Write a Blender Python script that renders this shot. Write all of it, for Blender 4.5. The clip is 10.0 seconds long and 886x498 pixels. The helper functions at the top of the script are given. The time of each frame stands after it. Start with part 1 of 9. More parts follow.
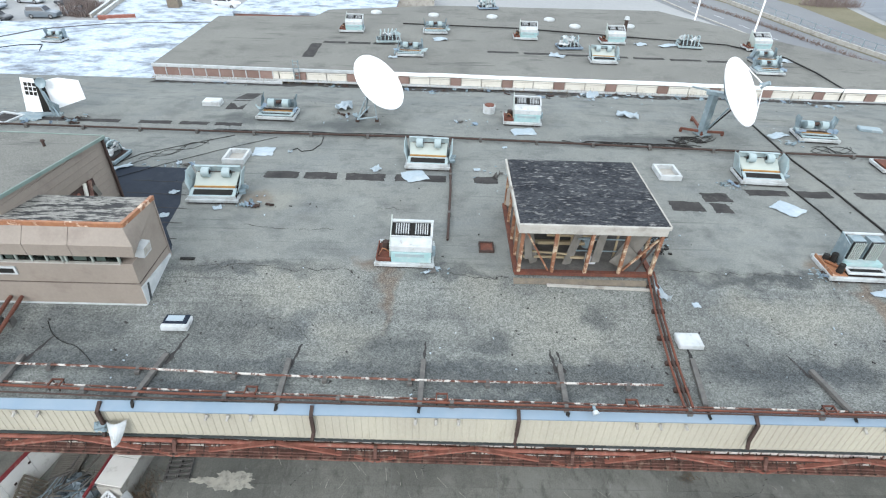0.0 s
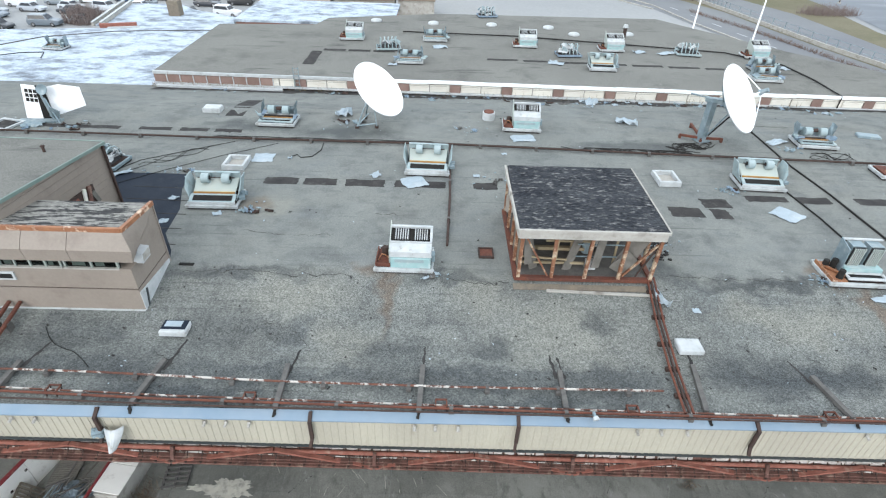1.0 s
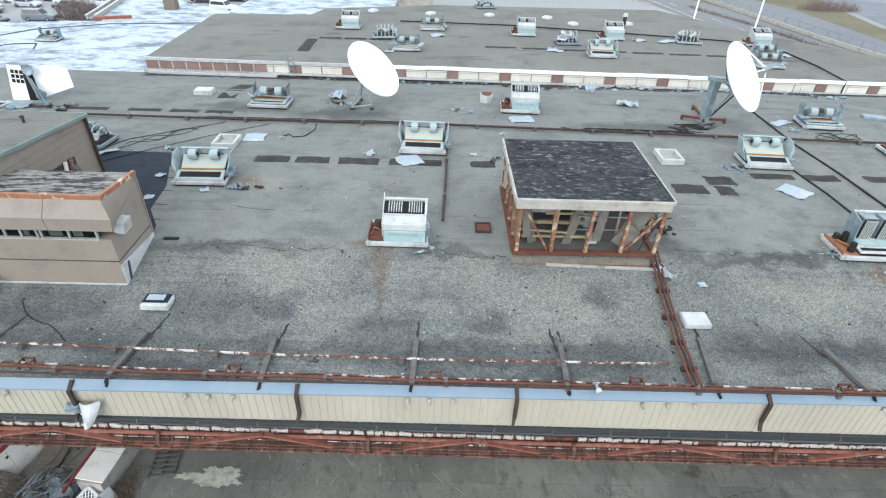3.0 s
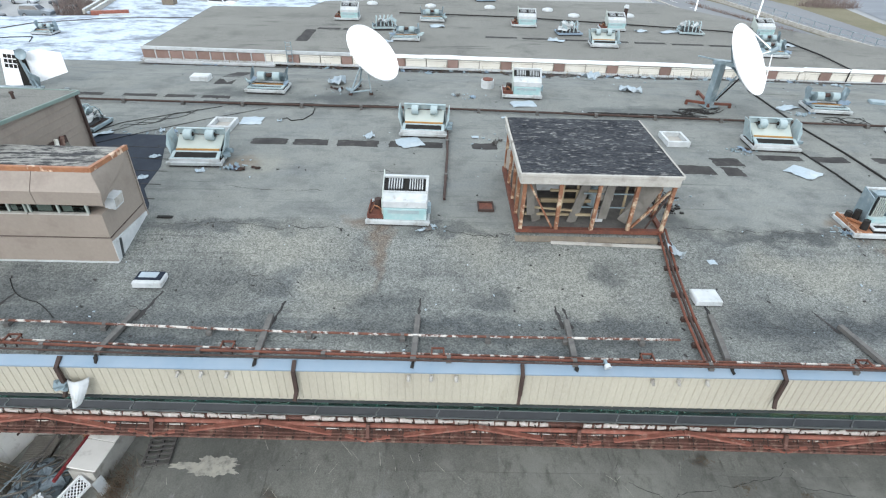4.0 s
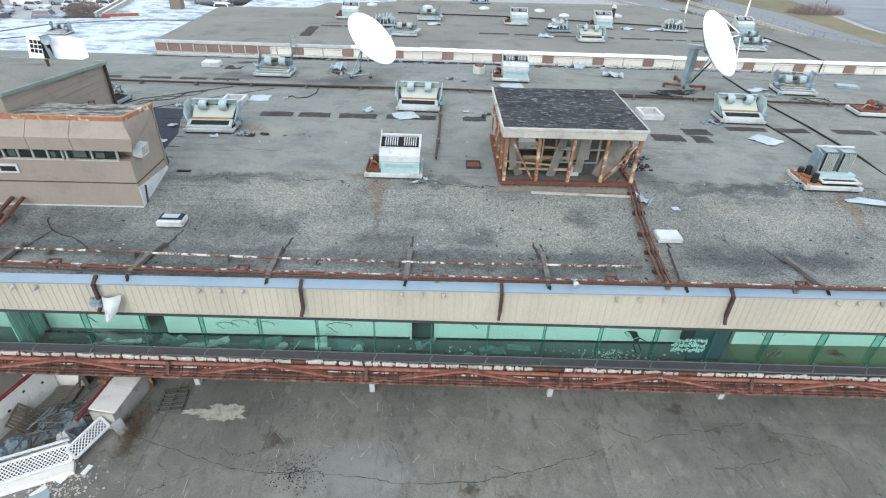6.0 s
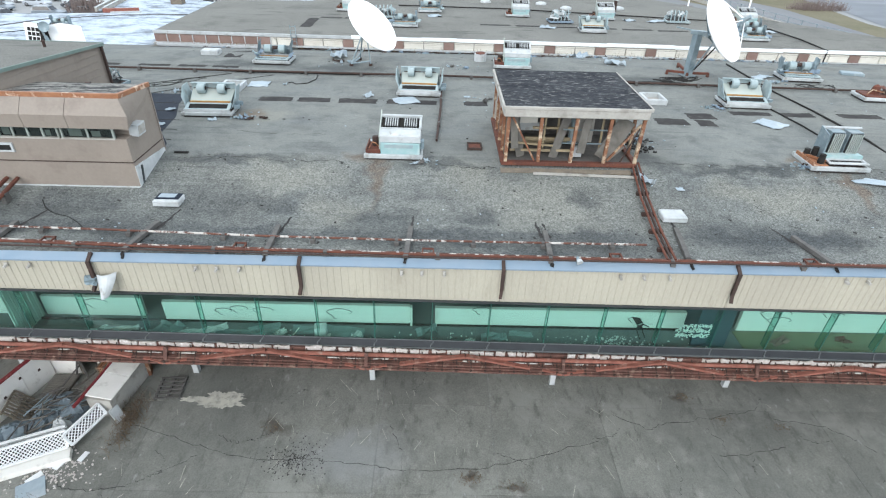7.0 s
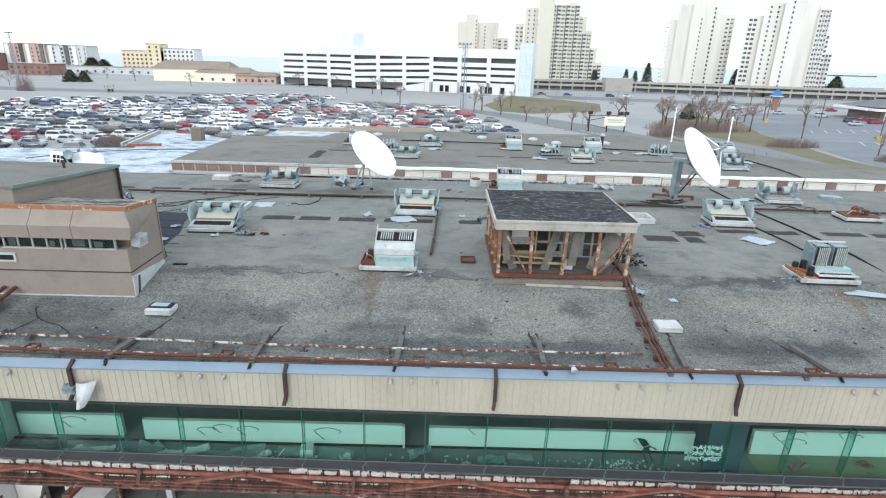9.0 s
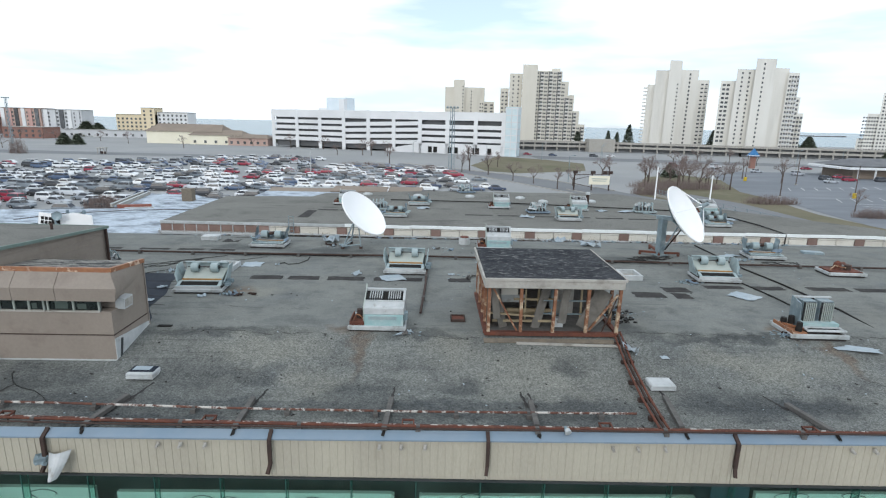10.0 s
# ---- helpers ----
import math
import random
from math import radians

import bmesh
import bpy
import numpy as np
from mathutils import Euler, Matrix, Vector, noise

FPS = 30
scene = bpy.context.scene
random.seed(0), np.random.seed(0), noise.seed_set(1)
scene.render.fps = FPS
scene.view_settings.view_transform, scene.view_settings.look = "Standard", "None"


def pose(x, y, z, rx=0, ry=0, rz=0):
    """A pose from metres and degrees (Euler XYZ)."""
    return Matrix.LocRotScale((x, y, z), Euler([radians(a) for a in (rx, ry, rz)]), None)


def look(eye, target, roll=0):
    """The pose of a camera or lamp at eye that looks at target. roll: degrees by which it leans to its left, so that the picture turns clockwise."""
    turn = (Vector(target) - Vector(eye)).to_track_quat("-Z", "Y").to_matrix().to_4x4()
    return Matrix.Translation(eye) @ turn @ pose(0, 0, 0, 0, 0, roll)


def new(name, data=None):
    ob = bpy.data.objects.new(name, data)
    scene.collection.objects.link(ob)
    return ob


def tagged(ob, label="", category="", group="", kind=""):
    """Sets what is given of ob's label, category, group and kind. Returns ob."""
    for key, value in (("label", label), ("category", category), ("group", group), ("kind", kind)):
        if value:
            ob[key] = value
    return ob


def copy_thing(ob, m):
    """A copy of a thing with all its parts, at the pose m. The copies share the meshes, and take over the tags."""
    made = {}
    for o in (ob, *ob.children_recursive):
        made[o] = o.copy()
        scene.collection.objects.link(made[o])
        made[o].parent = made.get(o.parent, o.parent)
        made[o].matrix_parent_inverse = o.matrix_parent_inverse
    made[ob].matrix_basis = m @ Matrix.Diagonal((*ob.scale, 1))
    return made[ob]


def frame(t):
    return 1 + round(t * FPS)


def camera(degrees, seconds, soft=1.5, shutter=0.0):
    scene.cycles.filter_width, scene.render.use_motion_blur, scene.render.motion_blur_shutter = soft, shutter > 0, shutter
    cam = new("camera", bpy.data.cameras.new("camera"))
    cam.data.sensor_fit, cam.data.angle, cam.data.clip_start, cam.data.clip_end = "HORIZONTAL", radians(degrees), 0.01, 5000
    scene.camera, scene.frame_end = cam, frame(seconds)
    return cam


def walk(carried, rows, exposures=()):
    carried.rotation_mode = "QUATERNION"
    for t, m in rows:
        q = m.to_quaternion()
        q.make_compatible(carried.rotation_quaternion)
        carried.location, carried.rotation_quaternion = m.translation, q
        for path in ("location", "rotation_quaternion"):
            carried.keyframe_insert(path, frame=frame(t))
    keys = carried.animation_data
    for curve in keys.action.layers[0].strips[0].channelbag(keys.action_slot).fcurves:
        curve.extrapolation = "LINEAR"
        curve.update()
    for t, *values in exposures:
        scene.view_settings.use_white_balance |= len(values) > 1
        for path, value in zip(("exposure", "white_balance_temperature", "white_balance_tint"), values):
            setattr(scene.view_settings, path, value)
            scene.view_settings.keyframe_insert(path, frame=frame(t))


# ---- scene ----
cam = camera(79.0, 10.0, soft=1.2)
# seconds, eye, target, roll
PATH = [
    (0, (-0.012, 0.097, 13.681), (0.019, 1.717, 12.508), 2.1),
    (0.5, (-0.048, 0.094, 13.643), (-0.016, 1.72, 12.479), 2.1),
    (1, (0.004, 0.072, 13.598), (0.035, 1.708, 12.448), 2.1),
    (1.5, (0.112, 0.086, 13.533), (0.142, 1.723, 12.385), 2.1),
    (2, (0.206, 0.083, 13.289), (0.237, 1.722, 12.143), 2.0),
    (2.5, (0.249, 0.088, 12.775), (0.28, 1.729, 11.632), 2.0),
    (4, (0.166, 0.046, 10.981), (0.2, 1.695, 9.85), 1.9),
    (4.5, (0.284, -0.421, 10.752), (0.319, 1.23, 9.623), 2.0),
    (5, (0.403, -1.725, 10.47), (0.441, -0.073, 9.344), 2.0),
    (5.5, (0.504, -2.929, 10.281), (0.539, -1.258, 9.183), 1.9),
    (7, (0.6, -3.453, 9.194), (0.628, -1.776, 8.105), 1.7),
    (7.5, (0.63, -3.376, 8.667), (0.65, -1.698, 7.579), 1.7),
    (8, (0.671, -3.452, 8.505), (0.691, -1.73, 7.489), 1.6),
    (8.5, (0.849, -3.652, 8.546), (0.863, -1.817, 7.751), 1.5),
    (9, (0.991, -3.764, 8.602), (1.0, -1.879, 7.935), 1.5),
    (9.5, (1.05, -3.818, 8.632), (1.074, -1.878, 8.146), 1.4),
    (10, (0.989, -3.764, 8.642), (1.033, -1.818, 8.181), 1.3),
]
walk(cam, [(t, look(eye, target, roll)) for t, eye, target, roll in PATH],
     [(0, 0.22), (0.5, 0.12), (2, 0.13), (4, 0.15), (5.5, 0.15), (7.5, 0.14), (8.5, 0.18), (9.0, -0.06), (9.5, -0.36), (10, -0.57)])
# ---- light: a bright overcast winter sky, a weak wide sun from behind the camera ----
SUN_EL, SUN_AZ = radians(28), radians(200)
world = bpy.data.worlds.new("sky")
scene.world = world
world.use_nodes = True
wn, wl = world.node_tree.nodes, world.node_tree.links
wn.clear()
w_out = wn.new("ShaderNodeOutputWorld")
w_bg = wn.new("ShaderNodeBackground")
w_sky = wn.new("ShaderNodeTexSky")
w_sky.sky_type, w_sky.sun_disc = "NISHITA", False
w_sky.sun_elevation, w_sky.sun_rotation = SUN_EL, SUN_AZ
w_dim = wn.new("ShaderNodeMix")
w_dim.data_type, w_dim.blend_type = "RGBA", "MULTIPLY"
w_dim.inputs[0].default_value = 1.0
w_dim.inputs[7].default_value = (0.17, 0.20, 0.27, 1)
w_co = wn.new("ShaderNodeTexCoord")
w_map = wn.new("ShaderNodeMapping")
w_map.inputs["Scale"].default_value = (1.6, 1.6, 9.0)
w_noise = wn.new("ShaderNodeTexNoise")
w_noise.inputs["Scale"].default_value, w_noise.inputs["Detail"].default_value = 1.7, 5.0
w_ramp = wn.new("ShaderNodeValToRGB")
w_ramp.color_ramp.elements[0].position, w_ramp.color_ramp.elements[0].color = 0.36, (0.45, 0.45, 0.45, 1)
w_ramp.color_ramp.elements[1].position, w_ramp.color_ramp.elements[1].color = 0.50, (1, 1, 1, 1)
w_mix = wn.new("ShaderNodeMix")
w_mix.data_type = "RGBA"
w_mix.inputs[7].default_value = (1.60, 1.77, 1.90, 1)
wl.new(w_sky.outputs[0], w_dim.inputs[6])
wl.new(w_co.outputs["Generated"], w_map.inputs[0])
wl.new(w_map.outputs[0], w_noise.inputs["Vector"])
wl.new(w_noise.outputs[0], w_ramp.inputs[0])
wl.new(w_ramp.outputs[0], w_mix.inputs[0])
wl.new(w_dim.outputs[2], w_mix.inputs[6])
wl.new(w_mix.outputs[2], w_bg.inputs[0])
wl.new(w_bg.outputs[0], w_out.inputs[0])
sun = new("sun", bpy.data.lights.new("sun", "SUN"))
sun.data.energy, sun.data.angle, sun.data.color = 1.5, radians(35), (1, 0.95, 0.88)
sun.matrix_world = look((-14, -38, 21.5), (0, 0, 0))

# ---- materials ----
def tone(c):
    """Dulls the dark and middle tones of a weathered surface, leaving whites."""
    lum = 0.3 * c[0] + 0.6 * c[1] + 0.1 * c[2]
    k = float(np.interp(lum, [0.0, 0.35, 0.75], [0.66, 0.70, 1.0]))
    return tuple(v * k for v in c)


def mat(name, c1, c2=None, scale=2.0, rough=0.75, metal=0.0, bump=0.0, bscale=30.0, c3=None, spot=(0.6, 0.7), sscale=0.7, fine=0.0, stretch=(1, 1, 1), detail=5.0, vary=0.0, spec=0.3, world=False):
    """Two tones mixed by a broad noise, a third by a second one, with fine grain and relief."""
    c1, c2, c3 = tone(c1), tone(c2 or c1), tone(c3) if c3 else None
    m = bpy.data.materials.new(name)
    m.use_nodes = True
    n, l = m.node_tree.nodes, m.node_tree.links
    b = n["Principled BSDF"]
    b.inputs["Roughness"].default_value, b.inputs["Metallic"].default_value = rough, metal
    b.inputs["Specular IOR Level"].default_value = spec
    co = n.new("ShaderNodeTexCoord")
    mp = n.new("ShaderNodeMapping")
    mp.inputs["Scale"].default_value = stretch
    if world:
        l.new(n.new("ShaderNodeNewGeometry").outputs["Position"], mp.inputs[0])
    else:
        l.new(co.outputs["Object"], mp.inputs[0])
    def noise_at(s, d=detail, r=0.6):
        t = n.new("ShaderNodeTexNoise")
        t.inputs["Scale"].default_value, t.inputs["Detail"].default_value, t.inputs["Roughness"].default_value = s, d, r
        l.new(mp.outputs[0], t.inputs["Vector"])
        return t.outputs[0]
    def ramp(src, lo, hi):
        r = n.new("ShaderNodeMapRange")
        r.inputs[1].default_value, r.inputs[2].default_value = lo, hi
        l.new(src, r.inputs[0])
        return r.outputs[0]
    def mix(f, a, bb, kind="MIX"):
        x = n.new("ShaderNodeMix")
        x.data_type, x.blend_type = "RGBA", kind
        for sock, v in ((x.inputs[0], f), (x.inputs[6], a), (x.inputs[7], bb)):
            if isinstance(v, (tuple, list)):
                sock.default_value = (*v, 1)
            elif isinstance(v, (int, float)):
                sock.default_value = v
            else:
                l.new(v, sock)
        return x.outputs[2]
    col = mix(ramp(noise_at(scale), 0.35, 0.65), c1, c2)
    if c3:
        col = mix(ramp(noise_at(sscale, 6.0, 0.65), *spot), col, c3)
    if fine:
        g = ramp(noise_at(bscale, 2.0), 0.3, 0.7)
        hi = n.new("ShaderNodeMapRange")
        hi.inputs[3].default_value, hi.inputs[4].default_value = 1 - fine, 1 + fine
        l.new(g, hi.inputs[0])
        col = mix(1.0, col, hi.outputs[0], "MULTIPLY")
    if vary:
        oi = n.new("ShaderNodeObjectInfo")
        hv = n.new("ShaderNodeMapRange")
        hv.inputs[3].default_value, hv.inputs[4].default_value = 1 - vary, 1 + vary
        l.new(oi.outputs["Random"], hv.inputs[0])
        col = mix(1.0, col, hv.outputs[0], "MULTIPLY")
    l.new(col, b.inputs["Base Color"])
    if bump:
        bp = n.new("ShaderNodeBump")
        bp.inputs["Strength"].default_value, bp.inputs["Distance"].default_value = bump, 0.02
        l.new(noise_at(bscale, 3.0), bp.inputs["Height"])
        l.new(bp.outputs[0], b.inputs["Normal"])
    return m


def palette(name, colours, rough=0.3, metal=0.0, coat=0.0):
    """One colour out of a list for each object."""
    m = bpy.data.materials.new(name)
    m.use_nodes = True
    n, l = m.node_tree.nodes, m.node_tree.links
    b = n["Principled BSDF"]
    oi, rp = n.new("ShaderNodeObjectInfo"), n.new("ShaderNodeValToRGB")
    rp.color_ramp.interpolation = "CONSTANT"
    el = rp.color_ramp.elements
    while len(el) < len(colours):
        el.new(0.5)
    for i, c in enumerate(colours):
        el[i].position, el[i].color = i / len(colours), (*c, 1)
    l.new(oi.outputs["Random"], rp.inputs[0])
    l.new(rp.outputs[0], b.inputs["Base Color"])
    b.inputs["Roughness"].default_value, b.inputs["Metallic"].default_value, b.inputs["Coat Weight"].default_value = rough, metal, coat
    return m


def glass(name, tint, rough=0.02, mixin=0.85):
    """Thin tinted pane: mostly clear, with a mirror-like sheen at grazing angles."""
    m = bpy.data.materials.new(name)
    m.use_nodes = True
    n, l = m.node_tree.nodes, m.node_tree.links
    n.remove(n["Principled BSDF"])
    tr, gl, mx, fr = n.new("ShaderNodeBsdfTransparent"), n.new("ShaderNodeBsdfGlossy"), n.new("ShaderNodeMixShader"), n.new("ShaderNodeLayerWeight")
    tr.inputs[0].default_value = (*tint, 1)
    gl.inputs["Roughness"].default_value = rough
    gl.inputs[0].default_value = (0.8, 0.95, 0.9, 1)
    pw, sc = n.new("ShaderNodeMath"), n.new("ShaderNodeMath")
    pw.operation, pw.inputs[1].default_value = "POWER", 4.0
    sc.operation, sc.inputs[1].default_value, sc.inputs[2].default_value = "MULTIPLY_ADD", 0.8, 0.05
    l.new(fr.outputs["Facing"], pw.inputs[0])
    l.new(pw.outputs[0], sc.inputs[0])
    l.new(sc.outputs[0], mx.inputs[0])
    l.new(tr.outputs[0], mx.inputs[1])
    l.new(gl.outputs[0], mx.inputs[2])
    l.new(mx.outputs[0], n["Material Output"].inputs[0])
    return m


M = {}
M["gravel"] = mat("gravel roofing", (0.240, 0.252, 0.240), (0.284, 0.295, 0.277), 0.22, 0.95, bump=0.3, bscale=24.0, c3=(0.155, 0.162, 0.162), spot=(0.48, 0.78), sscale=0.6, fine=0.2, spec=0.1)
M["gravel_far"] = mat("far gravel roofing", (0.24, 0.238, 0.22), (0.278, 0.277, 0.254), 0.12, 0.95, bump=0.3, bscale=18.0, c3=(0.16, 0.16, 0.15), spot=(0.52, 0.75), sscale=0.3, fine=0.28, spec=0.1)
M["tar"] = mat("bare tar", (0.052, 0.05, 0.05), (0.085, 0.08, 0.078), 1.2, 0.8, bump=0.3, bscale=14, c3=(0.14, 0.135, 0.13), spot=(0.56, 0.78), sscale=2.0, fine=0.15, spec=0.08)
M["membrane"] = mat("dark blue membrane", (0.024, 0.033, 0.05), (0.034, 0.044, 0.063), 0.8, 0.6, bump=0.2, bscale=10, c3=(0.055, 0.065, 0.08), spot=(0.54, 0.8), fine=0.08, spec=0.08)
M["snow"] = mat("thin snow", (0.53, 0.60, 0.68), (0.45, 0.52, 0.60), 0.5, 0.8, bump=0.3, bscale=3, c3=(0.23, 0.26, 0.30), spot=(0.47, 0.66), sscale=0.5, stretch=(0.75, 1.25, 1), detail=12, fine=0.18, spec=0.2)
M["asphalt"] = mat("wet apron asphalt", (0.25, 0.252, 0.228), (0.325, 0.325, 0.292), 0.35, 0.75, bump=0.4, bscale=16, c3=(0.38, 0.375, 0.34), spot=(0.56, 0.76), sscale=0.8, fine=0.2, detail=10, vary=0.2, world=True)
M["lot"] = mat("parking asphalt", (0.36, 0.37, 0.375), (0.41, 0.415, 0.415), 0.03, 0.85, c3=(0.33, 0.33, 0.31), spot=(0.55, 0.8), sscale=0.015, fine=0.05, bscale=2)
M["beige"] = mat("beige corrugated siding", (0.53, 0.495, 0.405), (0.49, 0.455, 0.375), 0.6, 0.55, bump=0.1, bscale=20, c3=(0.40, 0.36, 0.28), spot=(0.62, 0.85), sscale=1.4, stretch=(1, 1, 0.3), fine=0.05)
M["bluecap"] = mat("pale blue flashing", (0.25, 0.345, 0.44), (0.30, 0.38, 0.46), 0.8, 0.6, metal=0.0, bump=0.1, bscale=8, c3=(0.26, 0.33, 0.4), spot=(0.6, 0.8))
M["rust"] = mat("red rusted steel", (0.22, 0.078, 0.05), (0.13, 0.055, 0.042), 2.5, 0.8, bump=0.3, bscale=25, c3=(0.30, 0.14, 0.09), spot=(0.55, 0.75), sscale=5, fine=0.15)
M["rustdark"] = mat("dark rusted steel", (0.065, 0.046, 0.04), (0.09, 0.056, 0.047), 3, 0.85, bump=0.3, bscale=25, fine=0.15)
M["rustpipe"] = mat("flaking rusted pipe", (0.22, 0.095, 0.065), (0.12, 0.06, 0.048), 3.5, 0.8, bump=0.3, bscale=25, c3=(0.58, 0.55, 0.51), spot=(0.50, 0.56), sscale=2.6, fine=0.15)
M["orange"] = mat("orange rust edge", (0.52, 0.25, 0.13), (0.34, 0.14, 0.08), 2.5, 0.55, metal=0.2, bump=0.3, bscale=16, c3=(0.72, 0.54, 0.40), spot=(0.56, 0.64), sscale=2.5)
M["brown"] = mat("brown painted siding", (0.345, 0.295, 0.252), (0.378, 0.322, 0.275), 0.7, 0.6, bump=0.05, bscale=10, c3=(0.28, 0.225, 0.195), spot=(0.55, 0.8), sscale=0.9, fine=0.04)
M["white"] = mat("weathered white paint", (0.57, 0.59, 0.60), (0.47, 0.50, 0.51), 1.8, 0.5, bump=0.08, bscale=15, c3=(0.38, 0.37, 0.34), spot=(0.57, 0.74), sscale=3.0)
M["dish"] = mat("white dish paint", (0.9, 0.9, 0.91), (0.87, 0.88, 0.89), 0.8, 0.5)
M["galv"] = mat("galvanised sheet", (0.33, 0.42, 0.46), (0.25, 0.33, 0.37), 2.2, 0.45, metal=0.3, bump=0.1, bscale=12, c3=(0.48, 0.53, 0.54), spot=(0.5, 0.75), sscale=2.0)
M["paleblue"] = mat("pale blue enamel", (0.34, 0.44, 0.465), (0.42, 0.50, 0.51), 1.8, 0.45, bump=0.08, bscale=10, c3=(0.34, 0.33, 0.29), spot=(0.58, 0.74), sscale=3.0)
M["aqua"] = mat("aqua enamel panel", (0.34, 0.53, 0.54), (0.42, 0.56, 0.57), 1.4, 0.4, c3=(0.56, 0.62, 0.62), spot=(0.5, 0.8), sscale=1.5)
# Near-black for black parts, and for shade inside openings put into colour.
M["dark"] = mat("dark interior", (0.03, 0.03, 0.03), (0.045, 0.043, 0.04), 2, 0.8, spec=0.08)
M["coil"] = mat("dark coil fins", (0.05, 0.055, 0.06), (0.09, 0.09, 0.09), 4, 0.5, metal=0.4)
M["yellowpan"] = mat("stained pale pan", (0.46, 0.52, 0.49), (0.50, 0.54, 0.50), 1.5, 0.55, c3=(0.50, 0.49, 0.41), spot=(0.6, 0.9), sscale=1.8)
M["ochre_stain"] = mat("ochre stained sheet", (0.56, 0.53, 0.38), (0.52, 0.48, 0.32), 2.5, 0.6)
M["rustband"] = mat("orange rust stain band", (0.42, 0.22, 0.06), (0.3, 0.15, 0.05), 2.5, 0.7)
M["concrete"] = mat("weathered concrete", (0.44, 0.42, 0.38), (0.52, 0.50, 0.46), 1.2, 0.85, bump=0.2, bscale=12, c3=(0.27, 0.245, 0.21), spot=(0.54, 0.72), sscale=1.5, fine=0.06)
M["wood"] = mat("grey weathered wood", (0.30, 0.25, 0.19), (0.22, 0.19, 0.155), 3, 0.85, bump=0.2, bscale=20, fine=0.12)
M["greywood"] = mat("dark sleeper wood", (0.13, 0.125, 0.12), (0.19, 0.18, 0.17), 3, 0.85, bump=0.2, bscale=20, fine=0.12)
M["shingle"] = mat("peeling black roofing felt", (0.031, 0.034, 0.042), (0.078, 0.083, 0.092), 1.2, 0.85, bump=0.7, bscale=12, c3=(0.28, 0.275, 0.27), spot=(0.54, 0.68), sscale=4.6, stretch=(0.5, 1.25, 1), detail=15, fine=0.6, spec=0.08)
M["browntile"] = mat("red brown panel", (0.31, 0.205, 0.175), (0.36, 0.25, 0.215), 1, 0.7, c3=(0.34, 0.25, 0.21), spot=(0.6, 0.8), sscale=2, vary=0.1)
M["cream"] = mat("cream siding panel", (0.68, 0.65, 0.58), (0.72, 0.70, 0.64), 0.8, 0.6, c3=(0.50, 0.46, 0.40), spot=(0.62, 0.85), sscale=1.2, stretch=(1, 1, 2), vary=0.06)
M["teal"] = mat("green flashing", (0.20, 0.28, 0.25), (0.27, 0.34, 0.31), 1.0, 0.6)
M["black"] = mat("black cable", (0.025, 0.024, 0.023), (0.04, 0.037, 0.035), 5, 0.6, spec=0.15)
M["intwall"] = mat("white interior wall", (0.80, 0.82, 0.80), (0.74, 0.77, 0.74), 0.5, 0.6, c3=(0.6, 0.62, 0.6), spot=(0.6, 0.8), sscale=0.8)
M["intfloor"] = mat("dark interior floor", (0.22, 0.25, 0.27), (0.28, 0.31, 0.32), 0.8, 0.8, c3=(0.28, 0.30, 0.31), spot=(0.6, 0.8), sscale=1.0)
M["pane"] = glass("green tinted glass", (0.755, 0.935, 0.895))
M["clear"] = glass("clear dark glass", (0.35, 0.4, 0.4))
M["fin"] = mat("green glass fin", (0.05, 0.17, 0.15), (0.06, 0.2, 0.17), 1, 0.2)
M["sillgrey"] = mat("dark sill sheet", (0.045, 0.05, 0.058), (0.06, 0.065, 0.075), 1.5, 0.6)
M["railgrey"] = mat("grey metal rail", (0.24, 0.26, 0.27), (0.19, 0.205, 0.215), 2, 0.5, metal=0.2)
M["ribgreen"] = mat("pale ribbed sheet", (0.66, 0.72, 0.68), (0.58, 0.65, 0.61), 1, 0.6)
M["olive"] = mat("olive interior floor", (0.30, 0.31, 0.2), (0.36, 0.36, 0.25), 0.8, 0.8, c3=(0.16, 0.12, 0.08), spot=(0.62, 0.7), sscale=0.9)
M["bluewall"] = mat("dark blue partition", (0.05, 0.09, 0.13), (0.07, 0.12, 0.16), 1, 0.7)
M["teal2"] = mat("dusty fallen pane", (0.29, 0.38, 0.40), (0.36, 0.47, 0.49), 2, 0.4)
M["litter0"] = mat("pale scrap", (0.78, 0.82, 0.83), (0.64, 0.70, 0.72), 2, 0.6)
M["whitepaint"] = mat("white spray paint", (0.85, 0.88, 0.88), (0.8, 0.84, 0.84), 2, 0.6)
M["black0"] = mat("black spray paint", (0.03, 0.03, 0.035), (0.05, 0.05, 0.05), 2, 0.6)
M["rust2"] = mat("brown rusted steel", (0.25, 0.125, 0.10), (0.13, 0.07, 0.058), 2.0, 0.8, bump=0.3, bscale=25, c3=(0.36, 0.24, 0.19), spot=(0.54, 0.66), sscale=3, fine=0.15)
M["rust3"] = mat("faded red steel", (0.46, 0.18, 0.135), (0.30, 0.115, 0.085), 2.5, 0.75, bump=0.2, bscale=25, c3=(0.5, 0.3, 0.24), spot=(0.55, 0.7), sscale=3)
M["plaster"] = mat("crumbled plaster", (0.66, 0.62, 0.59), (0.46, 0.38, 0.34), 4, 0.9, c3=(0.70, 0.68, 0.66), spot=(0.5, 0.65), sscale=4)
M["alu"] = mat("dark aluminium frame", (0.07, 0.085, 0.09), (0.1, 0.11, 0.115), 2, 0.45, metal=0.4)
